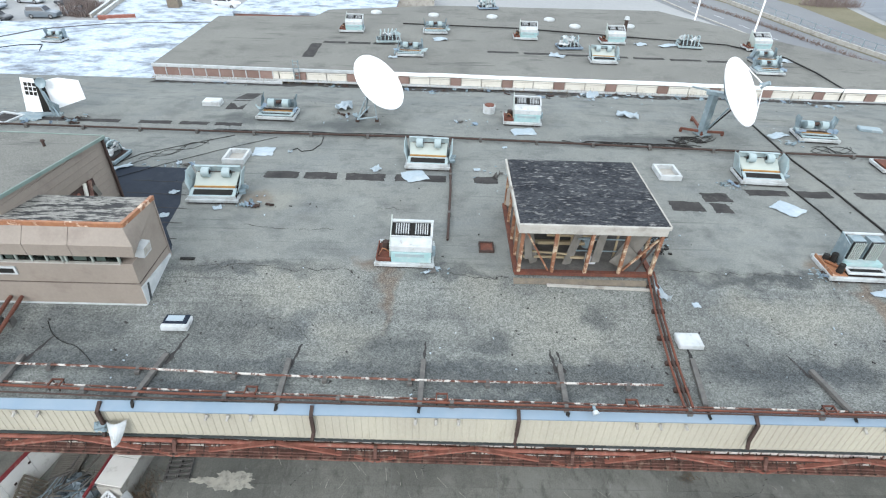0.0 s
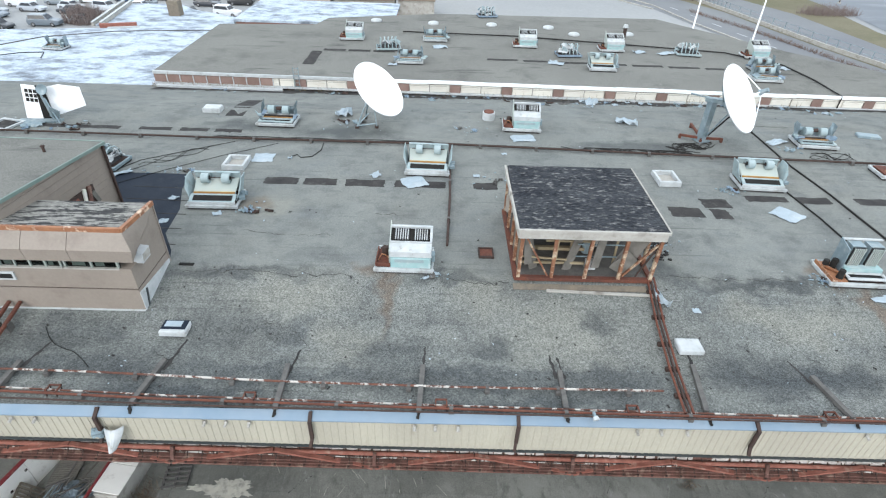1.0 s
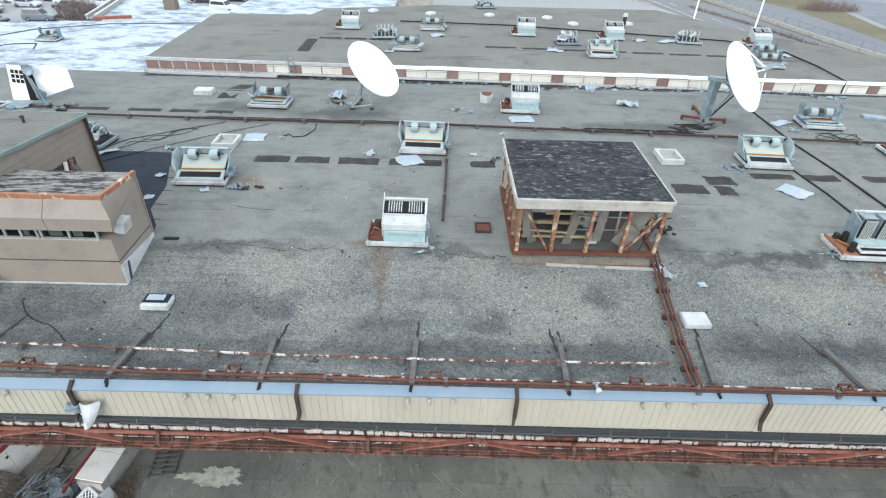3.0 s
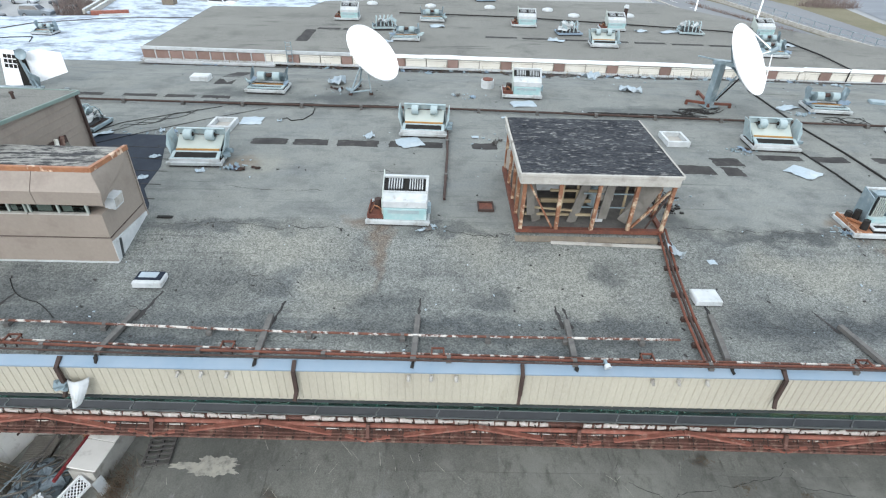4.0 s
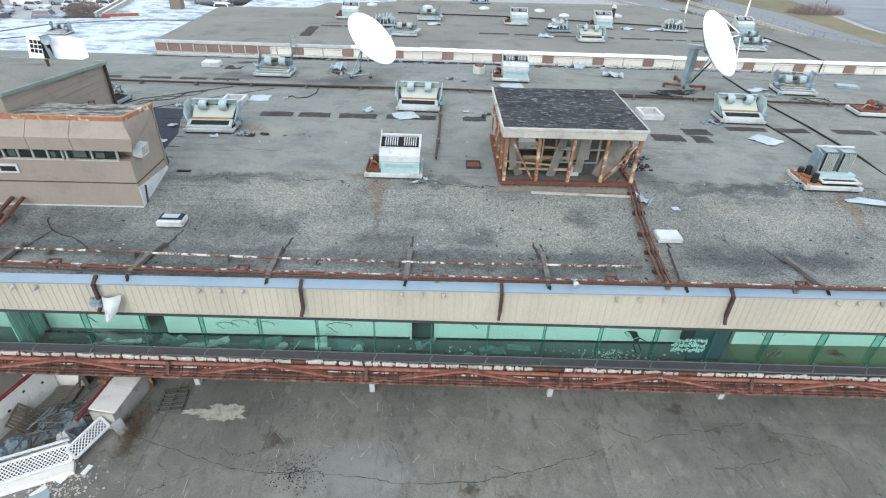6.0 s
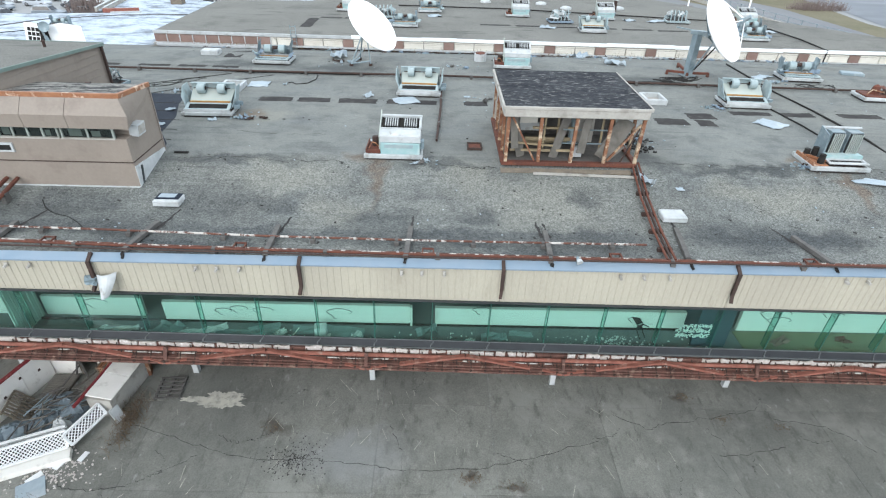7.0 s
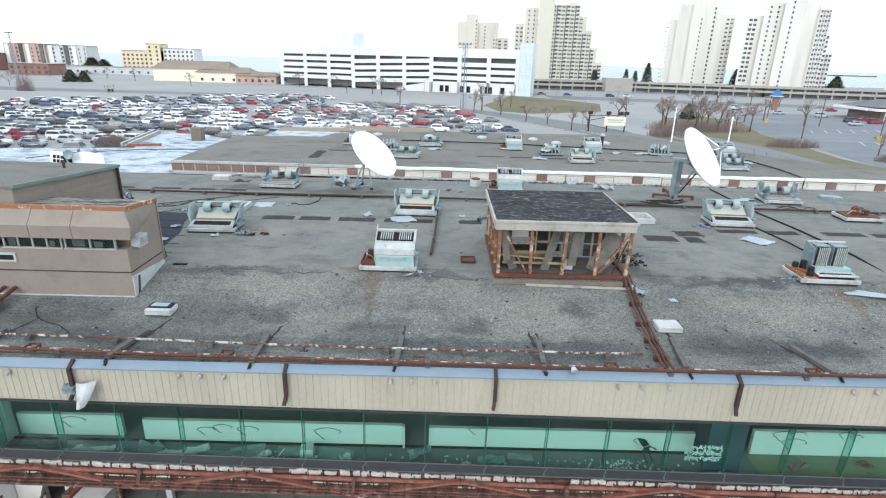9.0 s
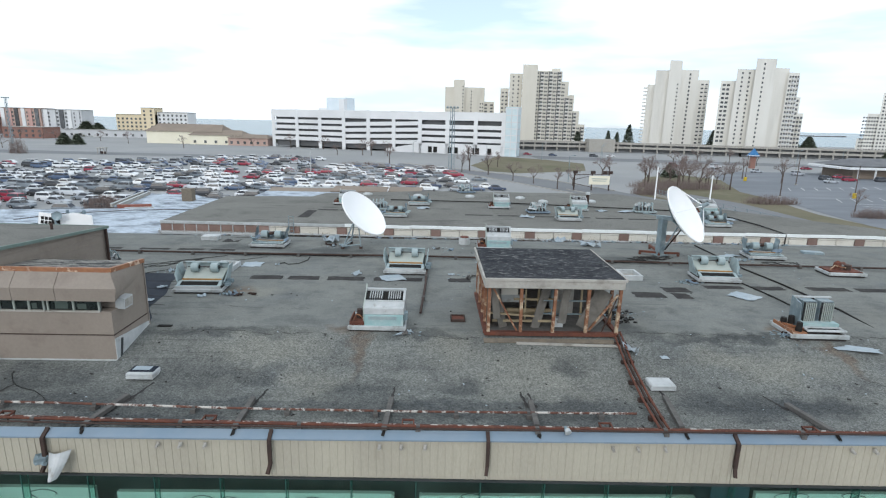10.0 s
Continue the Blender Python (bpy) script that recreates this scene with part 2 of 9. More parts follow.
M["litter"] = mat("pale litter", (0.43, 0.51, 0.57), (0.36, 0.43, 0.48), 1.5, 0.5, c3=(0.52, 0.57, 0.6), spot=(0.5, 0.7))
# the main roof: coarse dark gravel on the front slope, smoother felt behind, with stains of their own
def stain_tools(m):
    """Node helpers that lay ragged stains over a material's colour, by place in the world."""
    n, l = m.node_tree.nodes, m.node_tree.links
    b = n["Principled BSDF"]
    base = b.inputs["Base Color"].links[0].from_socket
    co = n.new("ShaderNodeNewGeometry")
    warp = n.new("ShaderNodeTexNoise")
    warp.inputs["Scale"].default_value, warp.inputs["Detail"].default_value = 0.9, 6
    l.new(co.outputs["Position"], warp.inputs["Vector"])
    off = n.new("ShaderNodeVectorMath")
    off.operation = "MULTIPLY_ADD"
    off.inputs[1].default_value, off.inputs[2].default_value = (2.4, 2.4, 0), (-1.2, -1.2, 0)
    l.new(warp.outputs["Color"], off.inputs[0])
    pos = n.new("ShaderNodeVectorMath")
    l.new(co.outputs["Position"], pos.inputs[0])
    l.new(off.outputs[0], pos.inputs[1])
    def tint(col, fac, c, kind="MIX"):
        x = n.new("ShaderNodeMix")
        x.data_type, x.blend_type = "RGBA", kind
        l.new(fac, x.inputs[0])
        l.new(col, x.inputs[6])
        x.inputs[7].default_value = (*c, 1)
        return x.outputs[2]
    def blot(cx, cy, rx, ry):
        mp = n.new("ShaderNodeMapping")
        mp.vector_type = "POINT"
        mp.inputs["Scale"].default_value = (1 / rx, 1 / ry, 0)
        mp.inputs["Location"].default_value = (-cx / rx, -cy / ry, 0)
        l.new(pos.outputs[0], mp.inputs[0])
        d = n.new("ShaderNodeVectorMath")
        d.operation = "LENGTH"
        l.new(mp.outputs[0], d.inputs[0])
        r = n.new("ShaderNodeMapRange")
        r.inputs[1].default_value, r.inputs[2].default_value, r.inputs[3].default_value, r.inputs[4].default_value = 0.35, 1.15, 1, 0
        l.new(d.outputs["Value"], r.inputs[0])
        return r.outputs[0]
    def scaled(f, k):
        x = n.new("ShaderNodeMath")
        x.operation = "MULTIPLY"
        x.inputs[1].default_value = k
        l.new(f, x.inputs[0])
        return x.outputs[0]
    def field(scale, lo, hi, stretch=(1, 1, 1), detail=6):
        mp = n.new("ShaderNodeMapping")
        mp.inputs["Scale"].default_value = stretch
        l.new(co.outputs["Position"], mp.inputs[0])
        t = n.new("ShaderNodeTexNoise")
        t.inputs["Scale"].default_value, t.inputs["Detail"].default_value, t.inputs["Roughness"].default_value = scale, detail, 0.65
        l.new(mp.outputs[0], t.inputs["Vector"])
        r = n.new("ShaderNodeMapRange")
        r.inputs[1].default_value, r.inputs[2].default_value = lo, hi
        l.new(t.outputs[0], r.inputs[0])
        return r.outputs[0]
    return n, l, b, base, co, pos, tint, blot, scaled, field


def stained_roof():
    n, l, b, base, co, pos, tint, blot, scaled, field = stain_tools(M["gravel"])
    # broad warm and cool drifts, thin dark water streaks along the roof
    base = tint(base, scaled(field(0.16, 0.48, 0.72), 0.35), (0.178, 0.171, 0.148))
    base = tint(base, scaled(field(0.23, 0.52, 0.74, (1, 1.6, 1)), 0.4), (0.145, 0.16, 0.172))
    base = tint(base, scaled(field(0.55, 0.56, 0.72, (0.35, 2.2, 1), 9), 0.55), (0.085, 0.088, 0.088))
    base = tint(base, scaled(field(1.6, 0.60, 0.74, (0.6, 1.8, 1), 9), 0.4), (0.23, 0.232, 0.222))
    # coarse front slope
    sep = n.new("ShaderNodeSeparateXYZ")
    l.new(pos.outputs[0], sep.inputs[0])
    front = n.new("ShaderNodeMapRange")
    front.inputs[1].default_value, front.inputs[2].default_value, front.inputs[3].default_value, front.inputs[4].default_value = 17.3, 18.5, 1, 0
    l.new(sep.outputs[1], front.inputs[0])
    def stones(scale, lo, hi):
        vo = n.new("ShaderNodeTexVoronoi")
        vo.inputs["Scale"].default_value = scale
        l.new(co.outputs["Position"], vo.inputs["Vector"])
        sp = n.new("ShaderNodeSeparateColor")
        l.new(vo.outputs["Color"], sp.inputs[0])
        r = n.new("ShaderNodeMapRange")
        r.inputs[3].default_value, r.inputs[4].default_value = lo, hi
        l.new(sp.outputs[0], r.inputs[0])
        return r.outputs[0]
    def times(a, k, fac=None):
        x = n.new("ShaderNodeMix")
        x.data_type, x.blend_type = "RGBA", "MULTIPLY"
        if fac is None:
            x.inputs[0].default_value = 1.0
        else:
            l.new(fac, x.inputs[0])
        l.new(a, x.inputs[6])
        l.new(k, x.inputs[7])
        return x.outputs[2]
    col = base
    # felt laps and thin streaks along the roof
    col = tint(col, scaled(field(1.0, 0.60, 0.70, (0.12, 5.5, 1), 4), 0.5), (0.075, 0.078, 0.078))
    col = tint(col, scaled(field(0.9, 0.62, 0.72, (0.3, 3.0, 1), 8), 0.45), (0.21, 0.212, 0.20))
    for cx, cy, rx, ry in ((-5.4, 16.6, 2.4, 1.3), (1.9, 16.8, 1.5, 1.5), (4.6, 14.9, 2.8, 2.2), (-3.2, 14.3, 1.8, 1.0), (14.9, 15.6, 2.2, 1.0), (12.7, 16.2, 1.6, 0.8), (-8.0, 23.0, 1.5, 1.2)):
        col = tint(col, scaled(blot(cx, cy, rx, ry), 0.55), (0.235, 0.233, 0.203))
    for cx, cy, rx, ry in ((-8.2, 14.7, 2.2, 1.6), (12.0, 13.3, 2.4, 1.3), (2.0, 14.1, 1.2, 0.6), (14.5, 17.6, 2.0, 0.5), (-5.9, 14.9, 1.4, 0.7), (14.9, 13.3, 2.0, 1.0),
                           (5.6, 12.2, 4.5, 0.8), (-10.3, 12.9, 2.4, 0.9), (-1.4, 14.0, 1.8, 0.9), (6.4, 15.5, 0.6, 0.6), (-0.8, 12.6, 3.5, 0.8), (-13.5, 14.4, 2.5, 1.2)):
        col = tint(col, scaled(blot(cx, cy, rx, ry), 0.62), (0.068, 0.073, 0.075))
    for cx, cy, rx, ry in ((-7.6, 11.9, 3.2, 0.8), (-6.0, 32.2, 4.0, 1.2), (12.5, 31.3, 4.5, 1.0), (-12.5, 33.0, 3, 1.0), (9.8, 18.4, 1.2, 0.8), (-8.0, 17.7, 4.0, 0.35), (0.8, 17.6, 2.2, 0.4), (13.5, 17.7, 5.0, 0.35)):
        col = tint(col, scaled(blot(cx, cy, rx, ry), 0.6), (0.05, 0.055, 0.058))
    for cx, cy, rx, ry in ((-1.83, 16.6, 0.45, 2.0), (17.9, 16.6, 0.4, 1.6), (-2.4, 18.0, 0.9, 0.7), (-8.9, 22.9, 0.8, 0.8), (16.8, 18.2, 0.7, 0.8)):
        col = tint(col, scaled(blot(cx, cy, rx, ry), 0.5), (0.13, 0.08, 0.05))
    col = tint(col, scaled(field(0.9, 0.56, 0.72, (1, 1.3, 1), 12), 0.5), (0.085, 0.09, 0.092))
    for cx, cy, rx, ry in ((-14.0, 12.95, 4.0, 0.6), (-6.0, 12.95, 4.0, 0.55), (1.5, 12.85, 3.5, 0.5), (6.0, 12.95, 2.5, 0.6), (13.0, 13.1, 4.0, 0.8), (-9.0, 11.9, 3.5, 0.6), (2.5, 11.8, 4.0, 0.4)):
        col = tint(col, scaled(blot(cx, cy, rx, ry), 0.6), (0.06, 0.067, 0.072))
    col = times(col, stones(22.0, 0.93, 1.15))
    col = times(col, stones(26.0, 0.56, 1.20), front.outputs[0])
    col = times(col, stones(12.0, 0.88, 1.08), front.outputs[0])
    l.new(col, b.inputs["Base Color"])


stained_roof()


def stained_apron():
    n, l, b, base, co, pos, tint, blot, scaled, field = stain_tools(M["asphalt"])
    col = tint(base, scaled(field(0.13, 0.46, 0.66, (1, 1, 1), 8), 0.65), (0.125, 0.13, 0.12))
    col = tint(col, scaled(field(0.3, 0.52, 0.66, (1, 1, 1), 10), 0.6), (0.30, 0.30, 0.275))
    col = tint(col, scaled(field(1.7, 0.54, 0.66, (1.4, 0.6, 1), 12), 0.55), (0.10, 0.10, 0.09))
    col = tint(col, scaled(field(2.0, 0.62, 0.72, (1.5, 0.7, 1), 12), 0.5), (0.40, 0.40, 0.39))
    for cx, cy, rx, ry in ((5.4, 8.4, 2.2, 0.9), (8.5, 8.0, 1.6, 0.8), (-3.0, 12.4, 3.0, 1.8)):
        col = tint(col, scaled(blot(cx, cy, rx, ry), 0.45), (0.34, 0.35, 0.36))
    for cx, cy, rx, ry in ((2.4, 11.3, 0.6, 0.3), (4.2, 10.9, 1.0, 0.25), (13.9, 16.4, 0.5, 0.5), (-7.0, 14.0, 1.0, 0.5)):
        col = tint(col, scaled(blot(cx, cy, rx, ry), 0.7), (0.07, 0.06, 0.05))
    l.new(col, b.inputs["Base Color"])


stained_apron()


def stained_rear_roof():
    n, l, b, base, co, pos, tint, blot, scaled, field = stain_tools(M["gravel_far"])
    col = tint(base, scaled(field(0.10, 0.46, 0.66, (1, 1.5, 1), 8), 0.45), (0.145, 0.143, 0.132))
    col = tint(col, scaled(field(0.45, 0.58, 0.68, (0.4, 1.8, 1), 10), 0.7), (0.065, 0.066, 0.064))
    col = tint(col, scaled(field(0.8, 0.62, 0.72, (0.5, 1.6, 1), 10), 0.5), (0.21, 0.21, 0.195))
    l.new(col, b.inputs["Base Color"])


stained_rear_roof()
# ---- mesh helpers ----
class Mesh:
    """Gathers boxes, tubes and sheets of one part."""
    def __init__(self):
        self.v, self.f = [], []

    def add(self, verts, faces, m=None):
        k = len(self.v)
        self.v += [tuple(m @ Vector(p)) for p in verts] if m else [tuple(p) for p in verts]
        self.f += [tuple(i + k for i in q) for q in faces]
        return self

    def box(self, c, s, rz=0.0, rx=0.0, ry=0.0, top=1.0):
        x, y, z = (d / 2 for d in s)
        v = [(sx * x * (top if sz > 0 else 1), sy * y * (top if sz > 0 else 1), sz * z) for sz in (-1, 1) for sy in (-1, 1) for sx in (-1, 1)]
        return self.add(v, BOX, pose(*c, rx, ry, rz))

    def tube(self, a, b, r, n=8, r2=None, caps=True):
        a, b = Vector(a), Vector(b)
        m = Matrix.Translation(a) @ (b - a).to_track_quat("Z", "Y").to_matrix().to_4x4()
        h, r2 = (b - a).length, r if r2 is None else r2
        v = [(rr * math.cos(2 * math.pi * i / n), rr * math.sin(2 * math.pi * i / n), zz) for rr, zz in ((r, 0), (r2, h)) for i in range(n)]
        f = [(i, (i + 1) % n, n + (i + 1) % n, n + i) for i in range(n)]
        if caps:
            f += [tuple(reversed(range(n))), tuple(range(n, 2 * n))]
        return self.add(v, f, m)

    def bar(self, a, b, w, h):
        """A square bar from a to b, w wide and h high."""
        a, b = Vector(a), Vector(b)
        d = b - a
        m = Matrix.Translation((a + b) / 2) @ d.to_track_quat("Y", "Z").to_matrix().to_4x4()
        v = [(sx * w / 2, sy * d.length / 2, sz * h / 2) for sz in (-1, 1) for sy in (-1, 1) for sx in (-1, 1)]
        return self.add(v, BOX, m)

    def line(self, pts, r, n=6):
        """One bent tube through all the points."""
        p = [Vector(q) for q in pts]
        k = len(self.v)
        for i, q in enumerate(p):
            d = ((p[min(i + 1, len(p) - 1)] - q).normalized() + (q - p[max(i - 1, 0)]).normalized()).normalized()
            ref = Vector((0, 0, 1)) if abs(d.z) < 0.8 else Vector((0, 1, 0))
            a = d.cross(ref).normalized()
            b = a.cross(d)
            self.v += [tuple(q + (a * math.cos(2 * math.pi * j / n) + b * math.sin(2 * math.pi * j / n)) * r) for j in range(n)]
        self.f += [(k + i * n + j, k + i * n + (j + 1) % n, k + (i + 1) * n + (j + 1) % n, k + (i + 1) * n + j) for i in range(len(p) - 1) for j in range(n)]
        self.f += [tuple(k + j for j in reversed(range(n))), tuple(k + (len(p) - 1) * n + j for j in range(n))]
        return self

    def prism(self, outline, z0, z1, m=None):
        n = len(outline)
        v = [(x, y, z0) for x, y in outline] + [(x, y, z1) for x, y in outline]
        f = [tuple(reversed(range(n))), tuple(range(n, 2 * n))] + [(i, (i + 1) % n, n + (i + 1) % n, n + i) for i in range(n)]
        return self.add(v, f, m)

    def lathe(self, profile, n=24, m=None):
        """Turns (radius, z) pairs round z."""
        v = [(r * math.cos(2 * math.pi * i / n), r * math.sin(2 * math.pi * i / n), z) for r, z in profile for i in range(n)]
        f = [(k * n + i, k * n + (i + 1) % n, (k + 1) * n + (i + 1) % n, (k + 1) * n + i) for k in range(len(profile) - 1) for i in range(n)]
        return self.add(v, f, m)


BOX = [(0, 2, 3, 1), (4, 5, 7, 6), (0, 1, 5, 4), (2, 6, 7, 3), (0, 4, 6, 2), (1, 3, 7, 5)]


def mesh_of(name, mb, material, smooth=False):
    me = bpy.data.meshes.new(name)
    me.from_pydata(mb.v, [], mb.f)
    me.materials.append(material)
    if smooth:
        me.polygons.foreach_set("use_smooth", [True] * len(me.polygons))
    me.update()
    return me


def part(name, mb, material, parent, label="", smooth=False):
    """One mesh under a thing or under a part."""
    ob = new(name, mesh_of(name, mb, M[material] if isinstance(material, str) else material, smooth))
    ob.parent = parent
    return tagged(ob, label)


PLACE = Matrix.Identity(4)


def thing(name, label, category, at=None, group="", kind=""):
    """An empty at the thing's base, which parents its parts."""
    ob = new(name)
    ob.matrix_basis = PLACE if at is None else PLACE @ at
    return tagged(ob, label, category, group, kind)


def single(name, mb, material, label, category, at=None, group="", kind="", smooth=False):
    """A thing of one mesh."""
    ob = new(name, mesh_of(name, mb, M[material] if isinstance(material, str) else material, smooth))
    ob.matrix_basis = PLACE if at is None else PLACE @ at
    return tagged(ob, label, category, group, kind)


def bevelled(ob, w=0.02, n=1):
    b = ob.modifiers.new("bevel", "BEVEL")
    b.width, b.segments, b.limit_method, b.angle_limit = w, n, "ANGLE", radians(40)
    return ob


ROOF = [(11.1, -0.88), (14.4, -0.86), (16.1, -0.47), (18.0, -0.08), (27, -0.1), (36, -0.2), (44.4, -1.85), (46.5, -2.2)]


def roof_z(y):
    return float(np.interp(y, [p[0] for p in ROOF], [p[1] for p in ROOF]))

# ---- ground ----
APRON, LOT, SEA = -12.8, -8.2, -13.5
def ground_z(y):
    return float(np.interp(y, [24, 44, 560, 600], [APRON, LOT, LOT, SEA - 2]))

g = Mesh()
xs = [-3000, -1200, -600, -300, -150, -80, -40, -20, 0, 20, 40, 80, 150, 300, 600, 1200, 3000]
ys = [-600, -200, -60, -20, 0, 10, 20, 24, 30, 36, 44, 80, 120, 180, 260, 360, 460, 560, 600]
g.add([(x, y, ground_z(y)) for y in ys for x in xs],
      [(j * len(xs) + i, j * len(xs) + i + 1, (j + 1) * len(xs) + i + 1, (j + 1) * len(xs) + i) for j in range(len(ys) - 1) for i in range(len(xs) - 1)])
single("ground", g, "lot", "grey worn asphalt ground reaching to the coast", "ground", kind="structure")
# the apron in front of the building, in poured bays with open joints
bay = Mesh().box((0, 0, 0.02), (5.585, 4.985, 0.04))
bay_mesh = mesh_of("apron_slab", bay, M["asphalt"])
apron = thing("apron", "stained grey asphalt apron in square bays beside the building", "pavement", kind="structure")
for i in range(-6, 7):
    for j in range(-1, 6):
        s = new("apron_slab", bay_mesh)
        s.matrix_basis = pose(0.8 + i * 5.6, -2.0 + j * 5.0, APRON - 0.015 + 0.004 * ((i * 7 + j * 5) % 3))
        s.parent = apron
sea = Mesh().box((0, 2800, SEA - 0.5), (9000, 4420, 1))
M["water"] = mat("sea water", (0.17, 0.28, 0.33), (0.21, 0.32, 0.37), 0.004, 0.25, bump=0.0, stretch=(0.3, 1, 1))
single("sea", sea, "water", "calm pale blue sea along the horizon", "sea", kind="structure")

# ---- main building ----
X0, X1 = -46.0, 58.0
FRONT, GLASS_Y, SILL = 11.1, 15.7, -9.05
prof = [(FRONT, -0.88)] + ROOF[1:-1] + [(45.4, -2.02)]
r = Mesh()
n = len(prof)
r.add([(x, y, z) for x in (X0, X1) for y, z in prof] + [(x, y, -1.6 if y < 20 else -2.5) for x in (X0, X1) for y in (FRONT + 0.02, 45.4)],
      [(i, n + i, n + i + 1, i + 1) for i in range(n - 1)] + [(2 * n, 2 * n + 1, 2 * n + 3, 2 * n + 2)]
      + [tuple(range(n)) + (2 * n + 1, 2 * n), tuple(reversed(range(n, 2 * n))) + (2 * n + 2, 2 * n + 3), (2 * n, 2 * n + 2, n, 0), (n - 1, 2 * n - 1, 2 * n + 3, 2 * n + 1)])
single("roof", r, "gravel", "flat grey gravel roof with dark tar stains", "roof", kind="structure")

# fascia of ribbed beige panels, one for each bay
fascia = thing("fascia", "beige ribbed metal fascia along the roof edge", "fascia", kind="structure")
JOINTS = [-44.5, -37.8, -31.0, -24.3, -17.5, -10.65, -3.85, 2.85, 10.65, 18.0, 25.0, 32.0, 39.0, 46.0, 53.0, 58.0]
F_TOP = -0.92
def fascia_bottom(x):
    return -2.29 - 0.0105 * x


for a, b in zip(JOINTS, JOINTS[1:]):
    k = int((b - a) / 0.235)
    line = [(a, FRONT - 0.06)]
    for i in range(k):
        x = a + (i + 0.5) * (b - a) / k
        line += [(x - 0.02, FRONT - 0.06), (x - 0.014, FRONT - 0.077), (x + 0.014, FRONT - 0.077), (x + 0.02, FRONT - 0.06)]
    line += [(b - 0.02, FRONT - 0.06), (b - 0.02, FRONT), (a, FRONT)]
    n = len(line)
    p = Mesh().add([(x, y, fascia_bottom(x)) for x, y in line] + [(x, y, F_TOP) for x, y in line], [(i, (i + 1) % n, n + (i + 1) % n, n + i) for i in range(n)])
    part("fascia_panel", p, "beige", fascia)
for a, b in zip(JOINTS, JOINTS[1:]):
    cap = Mesh().add([(a, FRONT - 0.14, -0.95), (b - 0.015, FRONT - 0.14, -0.95), (b - 0.015, FRONT - 0.14, -0.90), (a, FRONT - 0.14, -0.90),
                      (a, FRONT + 0.17, -0.76), (b - 0.015, FRONT + 0.17, -0.76), (a, FRONT + 0.19, -0.87), (b - 0.015, FRONT + 0.19, -0.87)],
                     [(0, 1, 2, 3), (3, 2, 5, 4), (4, 5, 7, 6)])
    part("cap_flashing", cap, "bluecap", fascia, "pale blue sheet metal cap")
part("drip_edge", Mesh().bar((X0, FRONT - 0.06, fascia_bottom(X0) - 0.03), (X1, FRONT - 0.06, fascia_bottom(X1) - 0.03), 0.16, 0.05), "alu", fascia, "dark green drip edge")

soffit = Mesh().box((6, (FRONT + GLASS_Y) / 2 + 0.1, -1.72), (X1 - X0, GLASS_Y - FRONT, 0.16))
single("soffit", soffit, "concrete", "grey soffit under the roof overhang", "soffit", kind="structure")

# floor slab behind and under the glass, body of the building
slab = Mesh().box((6, 22.5, SILL - 0.35), (X1 - X0, 13.0, 0.5))
single("floor", slab, "intfloor", "dark littered floor behind the glass", "floor", kind="structure")
# The hall's unlit depth is put into this wall's near-black colour.
single("wall_back", Mesh().box((6, 28.9, -7.0), (X1 - X0, 0.3, 9.0)), "dark", "rear wall of the hall, coloured dark for the unlit room", "wall", kind="structure")
for x in (X0 + 0.15, X1 - 0.15):
    single("wall_side", Mesh().box((x, 28.4, -7.5), (0.3, 33.8, 10.6)), "brown", "plain brown end wall", "wall", kind="structure")
# Shade under the raised floor is put into this near-black wall.
single("wall_under", Mesh().box((6, 22.0, -11.1), (X1 - X0 - 0.7, 0.3, 3.2)), "dark", "wall under the raised floor, coloured dark for the shade there", "wall", kind="structure")
single("wall_rear", Mesh().box((6, 45.2, -7.2), (X1 - X0, 0.3, 9.3)), "brown", "plain brown rear wall", "wall", kind="structure")

# glazing: panes between thin green glass fins, one bay of 2.72 m each
PANE_Y = 15.95
MULL = [0.48 + 2.72 * i for i in range(-16, 22)]
glazing = thing("window_1", "long green tinted glass front with thin glass fins", "window", pose(4, 15.8, -9, 0, 0.85) @ pose(-4, -15.8, 9), kind="structure")
M["finglass"] = glass("edge tinted glass fin", (0.68, 0.87, 0.83))
mull = mesh_of("fin", Mesh().box((0, 0.19, -5.6), (0.02, 0.34, 6.2)), M["finglass"])
fin_edge = mesh_of("fin_edge", Mesh().box((0, 0.01, -5.6), (0.04, 0.025, 6.2)).box((0, 0.37, -5.6), (0.035, 0.02, 6.2)), M["fin"])
shoe = mesh_of("bracket", Mesh().bar((-0.02, -0.3, -9.05), (-0.02, -0.2, -8.9), 0.05, 0.04).bar((-0.02, -0.2, -8.9), (0.1, -0.04, -8.82), 0.05, 0.04).bar((0.1, -0.04, -8.82), (0.1, -0.03, -8.7), 0.05, 0.04), M["railgrey"])
pane = mesh_of("pane", Mesh().box((0, 0, -5.65), (2.68, 0.02, 6.1)), M["pane"])
for x in MULL:
    o = new("fin", mull)
    o.matrix_basis, o.parent, o.visible_shadow = pose(x, PANE_Y, 0), glazing, False
    o = new("fin_edge", fin_edge)
    o.matrix_basis, o.parent = pose(x, PANE_Y, 0), glazing
    o = new("bracket", shoe)
    o.matrix_basis, o.parent = pose(x, PANE_Y, 0), glazing
    o = new("pane", pane)
    o.matrix_basis, o.parent, o.visible_shadow = pose(x + 1.36, PANE_Y, 0), glazing, False
